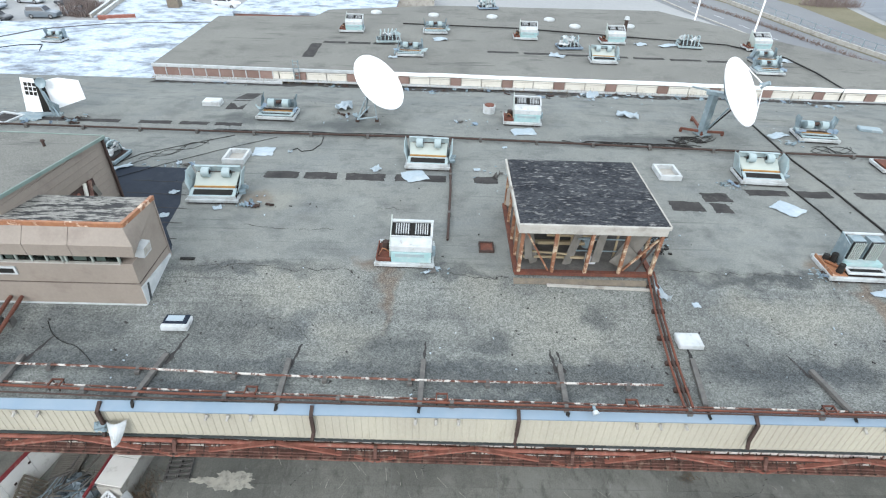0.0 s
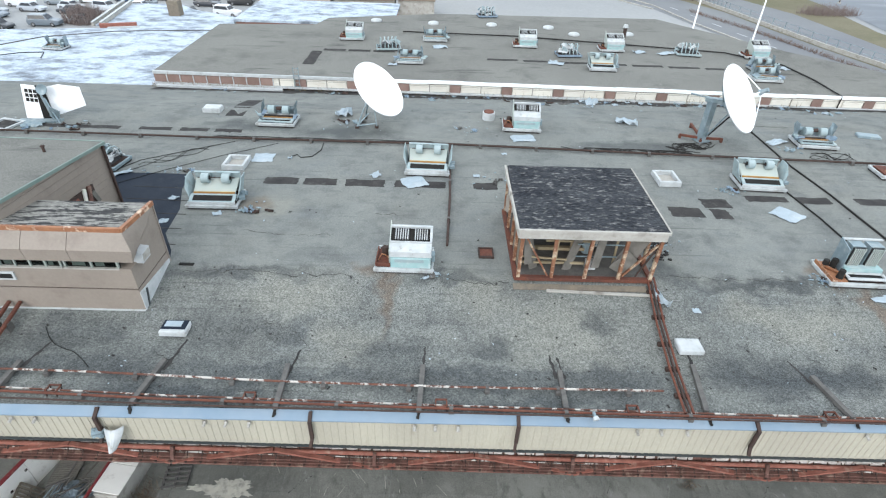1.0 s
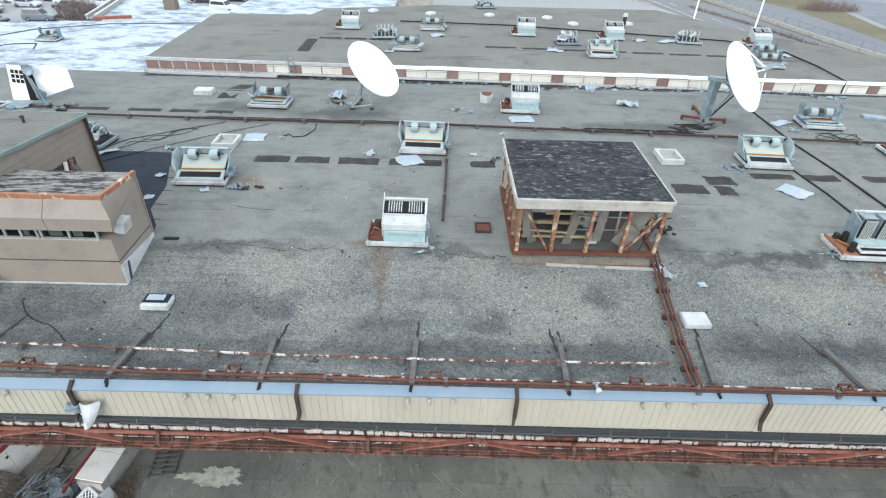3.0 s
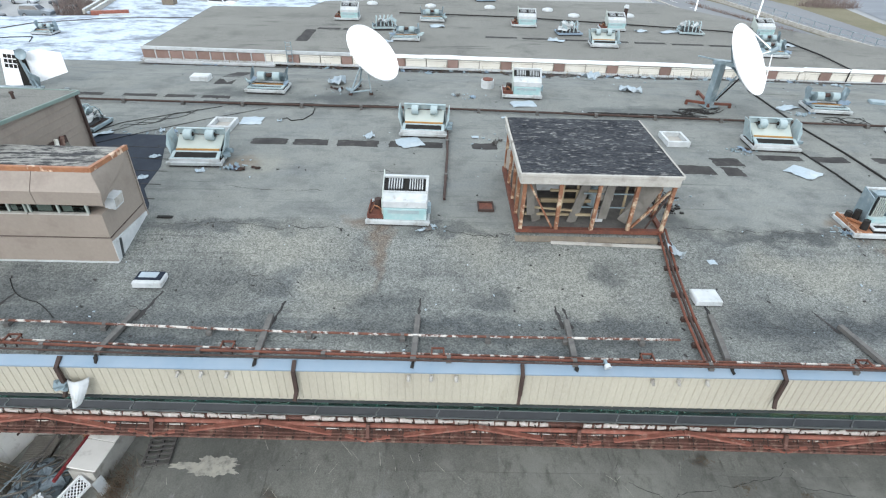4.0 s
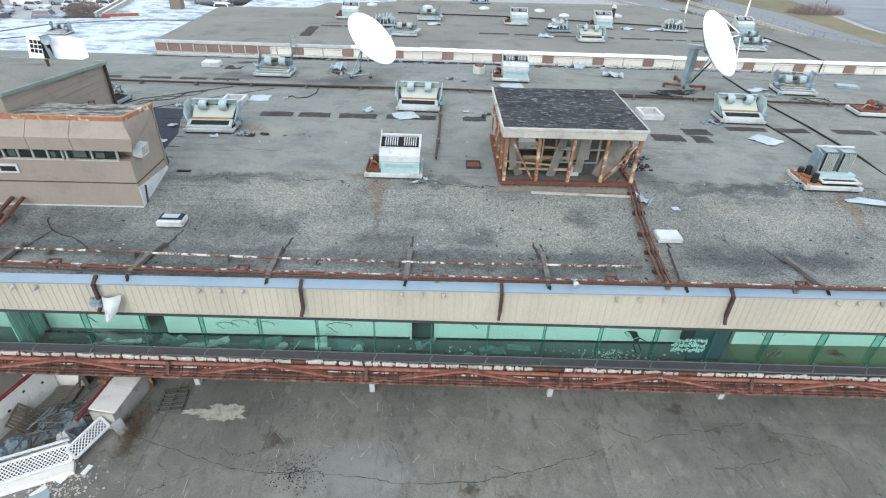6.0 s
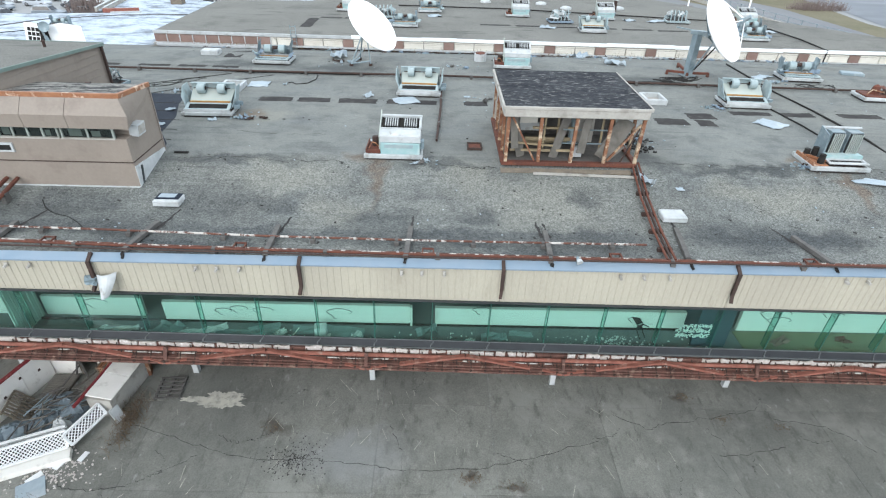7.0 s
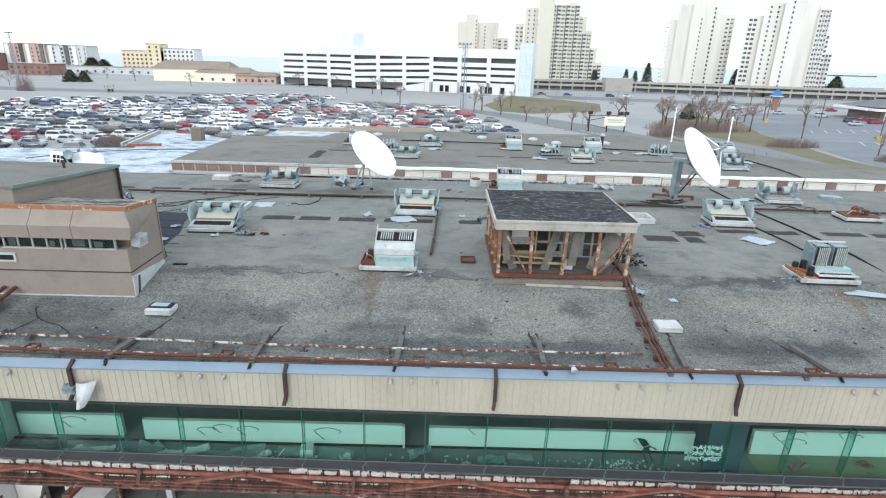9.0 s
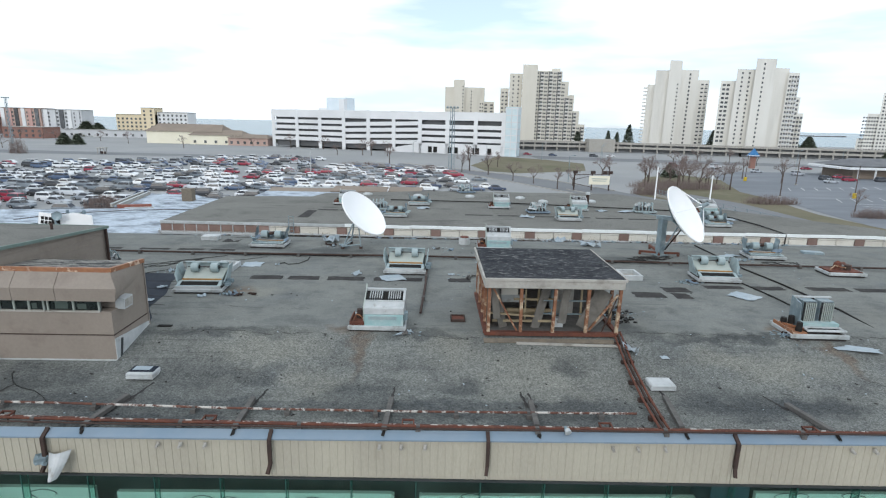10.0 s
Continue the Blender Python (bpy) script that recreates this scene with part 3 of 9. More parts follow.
part("sill", Mesh().add([(X0, 15.71, -9.0), (X1, 15.71, -9.0), (X1, PANE_Y, -8.76), (X0, PANE_Y, -8.76), (X0, 15.71, -9.1), (X1, 15.71, -9.1), (X1, PANE_Y + 0.1, -9.16), (X0, PANE_Y + 0.1, -9.16)], [(0, 1, 2, 3), (4, 7, 6, 5), (0, 4, 5, 1), (3, 2, 6, 7)]), "sillgrey", glazing, "dark grey sloped sill")
part("inner_rail", Mesh().box((6, PANE_Y, -8.73), (X1 - X0, 0.05, 0.05)), "railgrey", glazing, "grey metal rail")
part("outer_rail", Mesh().box((6, 15.68, -9.0), (X1 - X0, 0.05, 0.07)), "railgrey", glazing, "grey metal rail")

# low white wall behind the glass, with gaps
for a, b, h, y in ((-40, -19.6, 1.15, 17.95), (-19.2, -14.2, 1.15, 17.95), (-13.0, -0.62, 1.18, 17.65), (0.76, 13.4, 1.1, 17.65), (16.2, 40, 1.34, 17.65)):
    single("low_wall", Mesh().box(((a + b) / 2, y, SILL - 0.05 + h / 2), (b - a, 0.2, h)), "intwall", "low white interior wall with scrawls", "wall", kind="structure")
single("plinth", Mesh().box((-3, 17.53, SILL - 0.04), (32.6, 0.04, 0.12)), "dark", "black plinth under the low wall", "plinth", kind="structure")
single("floor_patch", Mesh().box((28, 16.78, SILL - 0.085), (24, 1.5, 0.02)), "olive", "olive floor strip behind the glass", "floor", kind="structure")
rib = Mesh().box((-19.4, 17.0, -7.6), (0.06, 1.8, 3.1))
for i in range(6):
    rib.box((-19.36, 16.25 + i * 0.3, -7.6), (0.05, 0.07, 3.1))
single("ribbed_wall", rib, "ribgreen", "pale ribbed return wall behind the glass", "wall", kind="structure")
single("partition", Mesh().box((14.2, 16.42, -7.1), (1.7, 0.12, 4.2)).box((13.6, 17.4, -7.1), (0.12, 1.8, 4.2)), "bluewall", "dark blue partition across the gap", "partition", kind="structure")
single("doorway", Mesh().box((-0.55, 17.6, SILL + 0.5), (0.1, 0.24, 1.2)).box((0.7, 17.6, SILL + 0.5), (0.1, 0.24, 1.2)), "intwall", "white frame at the wall gap", "door frame", kind="structure")
FLOOR = SILL - 0.1
for i, (x, y, w, d, rz, bend, mt) in enumerate(((-13.6, 16.5, 1.9, 0.6, 10, 0.05, "teal2"), (-11.3, 16.6, 1.5, 0.5, 14, 0.1, "litter0"), (-9.0, 16.6, 2.4, 0.7, -4, 0.03, "teal2"), (-4.9, 16.5, 0.7, 0.7, 0, 0.03, "litter0"), (-16.0, 16.6, 1.0, 0.4, 20, 0.15, "litter0"),
                                                (-3.2, 16.6, 0.5, 0.4, 30, 0.1, "litter0"), (2.4, 16.4, 0.5, 0.3, 10, 0.1, "litter0"), (3.6, 16.7, 1.3, 0.5, 5, 0.1, "teal2"), (-7.0, 16.7, 0.6, 0.4, 40, 0.1, "litter0"), (-12.6, 16.9, 1.3, 0.7, -12, 0.12, "teal2"), (-7.9, 16.9, 1.6, 0.8, 12, 0.06, "teal2"), (-5.6, 17.0, 1.8, 0.7, 2, 0.05, "teal2"), (-3.9, 16.9, 2.0, 0.8, -6, 0.04, "teal2"), (-10.3, 16.9, 1.2, 0.5, 30, 0.1, "litter0"), (-14.9, 16.8, 1.6, 0.4, 5, 0.14, "litter0"), (0.2, 17.1, 1.1, 0.6, 15, 0.12, "teal2"), (5.0, 17.0, 1.2, 0.4, -3, 0.03, "teal2"), (18.0, 16.7, 1.2, 0.4, 25, 0.1, "browntile"), (21.4, 16.9, 0.8, 0.3, -15, 0.08, "rust2"))):
    rr = random.Random(i)
    k = 4
    v = [((a / k - 0.5) * w + rr.uniform(-0.05, 0.05), (b / k - 0.5) * d + rr.uniform(-0.04, 0.04), 0.03 + abs(rr.gauss(0, bend))) for b in range(k + 1) for a in range(k + 1)]
    f = [(b * (k + 1) + a, b * (k + 1) + a + 1, (b + 1) * (k + 1) + a + 1, (b + 1) * (k + 1) + a) for b in range(k) for a in range(k)]
    single("floor_scrap", Mesh().add(v, f), mt, "broken sheet lying on the floor behind the glass", "scrap", pose(x, y, FLOOR, 0, 0, rz))
chair = thing("broken_chair", "black chair lying on its side behind the glass", "chair", pose(11.0, 17.2, FLOOR + 0.03, 0, 0, 24) @ Matrix.Diagonal((0.8, 0.8, 0.72, 1)))
part("seat", Mesh().box((0, 0, 0.62), (0.46, 0.06, 0.46), 0, 14), "black0", chair)
part("backrest", Mesh().box((0.0, 0.32, 1.0), (0.46, 0.62, 0.05), 0, 24), "black0", chair)
for sx in (-0.2, 0.2):
    part("leg", Mesh().bar((sx, -0.02, 0.42), (sx - 0.05, -0.5, 0.0), 0.05, 0.05), "black0", chair)
    part("leg", Mesh().bar((sx, 0.02, 0.82), (sx + 0.1, -0.46, 0.9), 0.05, 0.05), "black0", chair)
single("cushion_box", Mesh().box((0, 0, 0.3), (0.62, 0.5, 0.6), top=0.92), "litter0", "pale box standing on the floor behind the glass", "box", pose(-5.0, 16.7, FLOOR, 0, 0, 8))
single("plank", Mesh().bar((-16.6, 16.6, FLOOR + 0.08), (-14.4, 16.75, FLOOR + 0.1), 0.12, 0.06), "intwall", "pale plank on the floor behind the glass", "plank")
single("bent_pipe", Mesh().line([(-7.2, 16.5, FLOOR + 0.1), (-6.4, 16.4, FLOOR + 0.1), (-6.1, 16.9, FLOOR + 0.3)], 0.03, 6), "intwall", "bent white pipe on the floor behind the glass", "pipe")
rr = random.Random(2)
crumbs = Mesh()
for _ in range(240):
    x, y, s = rr.choice((rr.gauss(9.5, 1.0), rr.uniform(-16, 15))), rr.uniform(16.1, 17.0), rr.uniform(0.02, 0.07)
    crumbs.box((x, y, FLOOR + s * 0.4), (s * 1.5, s, s * 0.6), rr.uniform(0, 180))
single("glass_crumbs", crumbs, "litter0", "crumbs of broken glass on the floor", "debris", kind="stuff")
# a white spray mark on the pane and dark loops on the wall
spray = Mesh()
for row, (z, n) in enumerate(((-7.50, 9), (-7.80, 11), (-8.10, 10))):
    for i in range(n):
        x = 12.2 + 1.65 * (i + 0.5) / n + rr.uniform(-0.03, 0.03)
        for a in rr.sample((-0.5, 0.2, 0.9, 1.5, 2.3), 3):
            q = rr.uniform(0.07, 0.15)
            zc = z + rr.uniform(-0.07, 0.07)
            spray.bar((x - q * math.cos(a), PANE_Y + 0.03, zc - q * math.sin(a)), (x + q * math.cos(a), PANE_Y + 0.03, zc + q * math.sin(a)), 0.012, 0.055)
single("spray_mark", spray, "whitepaint", "white spray paint marks on the glass", "graffiti", kind="structure")
for cx, cz, r, y in ((17.6, -8.0, 0.34, 17.53), (18.3, -7.95, 0.26, 17.53), (18.2, -8.45, 0.4, 17.53), (20.6, -7.9, 0.24, 17.53), (21.1, -8.0, 0.2, 17.53), (24.3, -8.1, 0.4, 17.53), (10.8, -8.5, 0.22, 17.53), (-4.2, -8.45, 0.42, 17.53), (-8.0, -8.4, 0.34, 17.53), (-9.2, -8.3, 0.3, 17.53), (3.0, -8.1, 0.3, 17.53), (-16.5, -8.35, 0.4, 17.83), (-10.0, -8.45, 0.28, 17.53)):
    pts = [(cx + r * (1 + 0.3 * math.sin(3 * t)) * math.cos(t) * 1.3, y, cz + r * 0.8 * math.sin(t)) for t in [0.35 * k for k in range(14)]]
    single("wall_scrawl", Mesh().line(pts, 0.018, 4), "black0", "black painted loop on the white wall", "graffiti", group="wall scrawls", kind="structure")

# ---- red steel frame under the sill ----
frame_thing = thing("steel_frame", "long red rusted steel frame with pipes and braces under the sill", "steel frame", pose(9, 15.2, -9.5, 0, 1.0) @ pose(-9, -15.2, 9.5))
part("edge_beam", Mesh().box((6, 15.62, -9.57), (X1 - X0, 0.12, 0.8)), "rust2", frame_thing, "dark brown edge beam")
part("red_pipe", Mesh().tube((X0, 15.38, -9.36), (X1, 15.38, -9.36), 0.1, 10), "rust3", frame_thing, "thick red pipe")
part("thin_pipe", Mesh().tube((X0, 15.3, -9.52), (X1, 15.3, -9.52), 0.045, 6), "rustpipe", frame_thing, "thin flaking pipe")
part("middle_chord", Mesh().box((6, 15.18, -9.63), (X1 - X0, 0.2, 0.08)), "rust2", frame_thing)
part("lower_chord", Mesh().box((6, 15.05, -9.73), (X1 - X0, 0.14, 0.1)), "rust2", frame_thing)
part("bottom_chord", Mesh().box((6, 14.95, -9.8), (X1 - X0, 0.16, 0.12)), "rust2", frame_thing)
NODES = [-2.6 + 9.45 * i for i in range(-5, 7)]
for a in NODES:
    part("post", Mesh().bar((a, 15.3, -9.18), (a, 15.0, -9.81), 0.16, 0.14), "rust2", frame_thing)
    for s in (-1, 1):
        part("brace", Mesh().bar((a + s * 1.6, 15.12, -9.64), (a + s * 4.7, 15.3, -9.18), 0.2, 0.12), "rust3", frame_thing, "pale red brace")
        part("brace", Mesh().bar((a + s * 0.05, 14.9, -9.81), (a + s * 1.0, 15.05, -9.68), 0.14, 0.1), "rust3", frame_thing)
tie = mesh_of("hanger", Mesh().bar((0, 15.52, -9.18), (0.16, 15.22, -9.59), 0.04, 0.04), M["rustdark"])
for i in range(150):
    o = new("hanger", tie)
    o.matrix_basis, o.parent = pose(X0 + 0.5 + i * 0.69, 0, 0), frame_thing
strap = mesh_of("strap", Mesh().bar((0, 15.3, -9.42), (0.02, 15.02, -9.70), 0.05, 0.03).box((0, 14.9, -9.74), (0.1, 0.06, 0.1)), M["rustdark"])
for i in range(150):
    o = new("strap", strap)
    o.matrix_basis, o.parent = pose(X0 + 0.8 + i * 0.69, 0, 0), frame_thing
part("bent_rod", Mesh().line([(X0 + 2 + i * 1.4, 15.26 + 0.05 * math.sin(i * 1.9), -9.42 + 0.05 * math.sin(i * 2.7)) for i in range(72)], 0.022, 5), "rustdark", frame_thing, "thin sagging rod")
rr = random.Random(4)
x = X0 + 0.5
while x < X1 - 1:
    w = rr.uniform(0.3, 0.85)
    if rr.random() < 0.92:
        hh = rr.uniform(0.09, 0.14)
        ring = [(w * (q - 0.5) + rr.uniform(-0.03, 0.03), -hh + rr.uniform(-0.03, 0.04)) for q in (0, 0.33, 0.66, 1)] + [(w * (q - 0.5) + rr.uniform(-0.03, 0.03), hh + rr.uniform(-0.07, 0.03)) for q in (1, 0.75, 0.5, 0.25, 0)]
        part("plaster", Mesh().prism(ring, 0, 0.06, pose(x + w / 2, 15.58, -9.20 + rr.uniform(-0.03, 0.03), 90, 0, rr.uniform(-4, 4))), "plaster", frame_thing, "crumbled white plaster")
    x += w + rr.uniform(0.02, 0.16)

# white columns under the floor
col = Mesh().box((0, 0, 1.7), (0.28, 0.28, 3.4)).box((0, 0, 0.02), (0.3, 0.3, 0.04))
first = None
for x, y in ((-31.2, 18.1), (-21.76, 17.85), (-12.3, 17.6), (-2.67, 17.3), (7.08, 17.17), (16.58, 17.2), (26.1, 17.2)):
    m = pose(x, y, APRON)
    if first is None:
        first = single("column", col, "white", "white painted column standing on the apron", "column", m, "columns under the floor")
    else:
        copy_thing(first, m)

# ---- rear building with the gravel roof ----
FAR_Z = -0.82
out = [(-24.0, 45.45), (45.5, 43.7), (45.5, 48), (36.6, 58.0), (27, 72), (0, 71), (-13, 67), (-14, 63.5), (-24.2, 62.5)]
rear = thing("rear_building", "rear hall with gravel roof and a wall of cream and brown panels", "building", kind="structure")
part("roof", Mesh().prism(out, FAR_Z - 0.12, FAR_Z), "gravel_far", rear, "grey gravel roof")
inner = [(x * 0.996 + 0.05, y + (0.12 if y < 50 else -0.12)) for x, y in out]
part("body", Mesh().prism(inner, LOT, FAR_Z - 0.13), "concrete", rear)
def front_y(x):
    return 45.45 - (x + 24) * 1.75 / 69.5
SK = -math.degrees(math.atan(1.75 / 69.5))
part("edge_trim", Mesh().box((-15.5, front_y(-15.5) - 0.06, FAR_Z - 0.05), (17.0, 0.14, 0.24), SK), "white", rear, "stained white metal roof edge")
x = -6.98
re_ = random.Random(6)
while x < 45.3:
    w = min(re_.uniform(2.6, 3.4), 45.45 - x)
    part("edge_trim", Mesh().box((x + w / 2, front_y(x + w / 2) - 0.07, FAR_Z - 0.03 + re_.uniform(-0.02, 0.03)), (w - 0.01, 0.16, 0.26), SK, 0, re_.uniform(-0.5, 0.5)), "whitepaint", rear, "bright white metal roof edge")
    x += w
part("edge_band", Mesh().box((10.75, front_y(10.75) + 0.03, FAR_Z - 0.28), (69.5, 0.1, 0.22), SK), "concrete", rear, "stained grey edge band")
part("base_wall", Mesh().box((10.75, front_y(10.75) + 0.02, -2.2), (69.5, 0.08, 1.0), SK), "rustdark", rear, "dark wall foot below the white flashing")
part("base_trim", Mesh().box((10.75, front_y(10.75) - 0.2, -1.72), (69.5, 0.42, 0.09), SK), "white", rear, "white base flashing")
x = -24.0
while x < -14.9:
    part("panel", Mesh().box((x + 0.55, front_y(x + 0.55) - 0.02, -1.36), (1.04, 0.1, 0.62), SK), "browntile", rear)
    x += 1.12
    part("panel_strip", Mesh().box((x - 0.03, front_y(x) - 0.05, -1.36), (0.07, 0.1, 0.62), SK), "white", rear)
BROWN = [-11.6 + 4.33 * i for i in range(14)]
x = -14.8
for bx in BROWN + [46.5]:
    a, b = x, min(bx - 0.46, 45.4)
    for k in range(2):
        w = (b - a) / 2
        if w > 0.3:
            p = Mesh().box((a + w * (k + 0.5), front_y(a + w * (k + 0.5)) + 0.01, -1.36), (w - 0.08, 0.06, 0.62), SK)
            for q in range(4):
                p.box((a + w * (k + 0.5), front_y(a + w * (k + 0.5)) - 0.035, -1.6 + q * 0.16), (w - 0.1, 0.03, 0.09), SK)
            part("panel", p, "cream", rear)
    if bx < 45:
        part("panel", Mesh().box((bx, front_y(bx) - 0.02, -1.36), (0.86, 0.1, 0.62), SK), "browntile", rear)
    x = bx + 0.46

# ---- snow covered lower roof ----
snowy = thing("snow_roof_building", "low hall whose flat roof lies under thin streaky snow", "building", kind="structure")
SNOW = -4.8
so = [(-95, 43.5), (-24.3, 45.8), (-24.3, 62), (-30, 84), (-37.5, 88), (-41, 91.5), (-48.3, 91), (-45.0, 75.2), (-95, 66)]
part("roof", Mesh().prism(so, SNOW - 0.3, SNOW), "snow", snowy, "thin snow on the roof")
part("body", Mesh().prism([(x * 0.998, y) for x, y in so], LOT, SNOW - 0.31), "concrete", snowy)

# ---- brown penthouse ----
M["feltgrey"] = mat("torn grey felt", (0.30, 0.29, 0.27), (0.36, 0.35, 0.32), 2.0, 0.9, bump=0.6, bscale=9, c3=(0.05, 0.05, 0.052), spot=(0.47, 0.54), sscale=2.4, stretch=(0.5, 2.2, 1), detail=12, fine=0.4)
M["framegreen"] = mat("pale green window frame", (0.42, 0.47, 0.43), (0.34, 0.38, 0.35), 2, 0.6)
M["meshgrey"] = mat("dusty grey board", (0.27, 0.255, 0.23), (0.19, 0.18, 0.16), 2.5, 0.9, bump=0.3, bscale=20, c3=(0.2, 0.19, 0.17), spot=(0.55, 0.75), sscale=2)
BOX_PRISM = [(3, 2, 1, 0), (4, 5, 6, 7), (0, 1, 5, 4), (1, 2, 6, 5), (2, 3, 7, 6), (3, 0, 4, 7)]
M["timber"] = mat("yellowed timber", (0.46, 0.38, 0.25), (0.38, 0.31, 0.2), 2.5, 0.8, bump=0.2, bscale=20)
ph = thing("brown_penthouse", "brown sided rooftop room with rusted roof edge and ribbon windows", "rooftop room")
PX0, PX1, PY0, PY1 = -27.0, -11.05, 15.65, 18.15
# lower wall in two bands with a groove, then the wall behind the windows
part("lower_wall", Mesh().box(((PX0 + PX1) / 2, (PY0 + PY1) / 2, -0.35), (PX1 - PX0, PY1 - PY0, 1.5)), "brown", ph)
# Groove shade strengthened in colour: the recess takes the dark steel tone.
part("groove", Mesh().box(((PX0 + PX1) / 2, (PY0 + PY1) / 2 + 0.02, 0.43), (PX1 - PX0 - 0.04, PY1 - PY0 - 0.04, 0.08)), "rustdark", ph)
part("middle_wall", Mesh().box(((PX0 + PX1) / 2, (PY0 + PY1) / 2, 0.92), (PX1 - PX0, PY1 - PY0, 0.92)), "brown", ph)
part("upper_wall", Mesh().box(((PX0 + PX1) / 2, 17.15, 2.0), (PX1 - PX0, 2.0, 1.26)), "brown", ph)
# overhanging fascia with sloped upper band, in sheets
for a, c in ((-27, -23.4), (-23.38, -20.2), (-20.18, -17.0), (-16.98, -14.5), (-14.48, -12.9), (-12.88, -11.0)):
    last = c > -11.5
    e0, e1, e2, e3 = (-10.72, -10.62, -11.03, -11.1) if last else (c, c, c, c)
    p = Mesh().add([(a, 15.42, 1.86), (e0, 15.42, 1.86), (e1, 15.38, 2.36), (a, 15.38, 2.36), (a, 15.82, 2.93), (e2, 15.82, 2.93), (a, 16.2, 1.86), (e3, 16.2, 1.86), (a, 16.2, 2.9), (e3, 16.2, 2.9)],
                   [(0, 1, 2, 3), (3, 2, 5, 4), (0, 6, 7, 1), (4, 5, 9, 8), (0, 3, 4, 8, 6)] + ([] if last else [(1, 7, 9, 5, 2)]))
    part("fascia_sheet", p, "brown", ph)
# corner sheet that turns to the side wall
part("fascia_corner", Mesh().add([(-10.72, 15.42, 1.86), (-11.03, 16.6, 1.9), (-11.03, 17.5, 2.16), (-10.62, 15.38, 2.36), (-11.03, 15.82, 2.93), (-11.03, 18.1, 2.71), (-10.72, 16.3, 2.36)],
                                  [(0, 1, 6, 3), (1, 2, 6), (3, 6, 5, 4), (6, 2, 5)]), "brown", ph, smooth=True)
part("roof", Mesh().add([(PX0, 15.86, 2.84), (-11.08, 15.86, 2.84), (-11.08, 18.14, 2.62), (PX0, 18.14, 2.62), (PX0, 15.86, 2.95), (-11.08, 15.86, 2.95), (-11.08, 18.14, 2.73), (PX0, 18.14, 2.73)], BOX_PRISM), "feltgrey", ph, "peeling black and grey roofing felt")
lip = Mesh().box(((PX0 - 11.03) / 2, 15.84, 2.96), (-11.03 - PX0, 0.12, 0.16))
lip.bar((-11.03, 15.8, 2.96), (-11.02, 18.14, 2.74), 0.13, 0.16)
part("roof_edge", lip, "orange", ph, "orange rusted metal roof edge")
part("base_strip", Mesh().box(((PX0 + PX1) / 2, PY0 - 0.03, -0.62), (PX1 - PX0, 0.08, 0.12)), "white", ph, "white base strip")
part("side_flashing", Mesh().add([(PX1 + 0.03, PY0, -0.8), (PX1 + 0.03, PY1 + 0.05, -0.15), (PX1 + 0.03, PY1 + 0.05, 0.08), (PX1 + 0.03, PY0, 0.28), (PX1, PY0, -0.8), (PX1, PY0, 0.28), (PX1, PY1 + 0.05, 0.08), (PX1, PY1 + 0.05, -0.15)],
                                 [(0, 1, 2, 3), (3, 2, 6, 5), (0, 3, 5, 4), (1, 7, 6, 2)]), "white", ph, "white painted flashing along the side wall")
part("seam_strip", Mesh().box((PX1 + 0.045, PY0 + 0.33, -0.22), (0.03, 0.1, 0.8), 0, -14), "alu", ph)
part("corner_trim", Mesh().box((PX1 + 0.01, PY1, 1.22), (0.06, 0.06, 2.9)), "brown", ph)
# ribbon windows under the overhang
for a, c, k in ((-20.2, -17.9, 3), (-17.2, -16.1, 2), (-15.75, -13.55, 4), (-13.4, -11.5, 2)):
    wnd = part("window", Mesh().box(((a + c) / 2, 15.78, 1.62), (c - a, 0.1, 0.46)), "dark", ph, "ribbon window with green framed panes")
    w = (c - a) / k
    for i in range(k):
        part("pane", Mesh().box((a + w * (i + 0.5), 15.715, 1.62), (w - 0.1, 0.02, 0.38)), M["clear"], wnd).visible_shadow = False
    for i in range(k + 1):
        part("frame", Mesh().box((a + w * i, 15.7, 1.62), (0.07, 0.08, 0.46)), "framegreen", wnd)
    part("rail", Mesh().box(((a + c) / 2, 15.7, 1.82), (c - a, 0.07, 0.05)), "framegreen", wnd)
    part("curtain", Mesh().box((a + w * 0.5, 15.726, 1.6), (w * 0.5, 0.005, 0.3)).box((c - w * 0.7, 15.726, 1.55), (w * 0.35, 0.005, 0.22)), "framegreen", wnd, "pale scraps behind the pane")
    part("sill", Mesh().box(((a + c) / 2, 15.66, 1.38), (c - a + 0.1, 0.12, 0.05)), "concrete", wnd)
ac = part("air_conditioner", Mesh().box((PX1 + 0.1, 16.38, 1.56), (0.34, 0.58, 0.44), 0, 0, 6), "white", ph, "white window air conditioner")
part("grille", Mesh().box((PX1 + 0.275, 16.38, 1.55), (0.02, 0.48, 0.32), 0, 0, 6), "concrete", ac)
lv = part("louvre", Mesh().box((-15.75, 15.63, 0.98), (0.75, 0.08, 0.36)), "white", ph, "white framed louvre")
part("slats", Mesh().box((-15.75, 15.585, 0.98), (0.58, 0.02, 0.2)), "dark", lv)

up = thing("upper_penthouse", "taller brown rooftop block with gravel roof and green edge", "rooftop room")
o = [(-15.55, 16.4), (-14.95, 22.2), (-30, 22.6), (-30, 16.9)]
part("wall", Mesh().add([(x, y, -0.3) for x, y in o] + [(-15.55, 16.4, 3.5), (-14.95, 22.2, 3.2), (-30, 22.6, 3.2), (-30, 16.9, 3.5)],
                        [(0, 1, 5, 4), (1, 2, 6, 5), (2, 3, 7, 6), (3, 0, 4, 7)]), "brown", up)
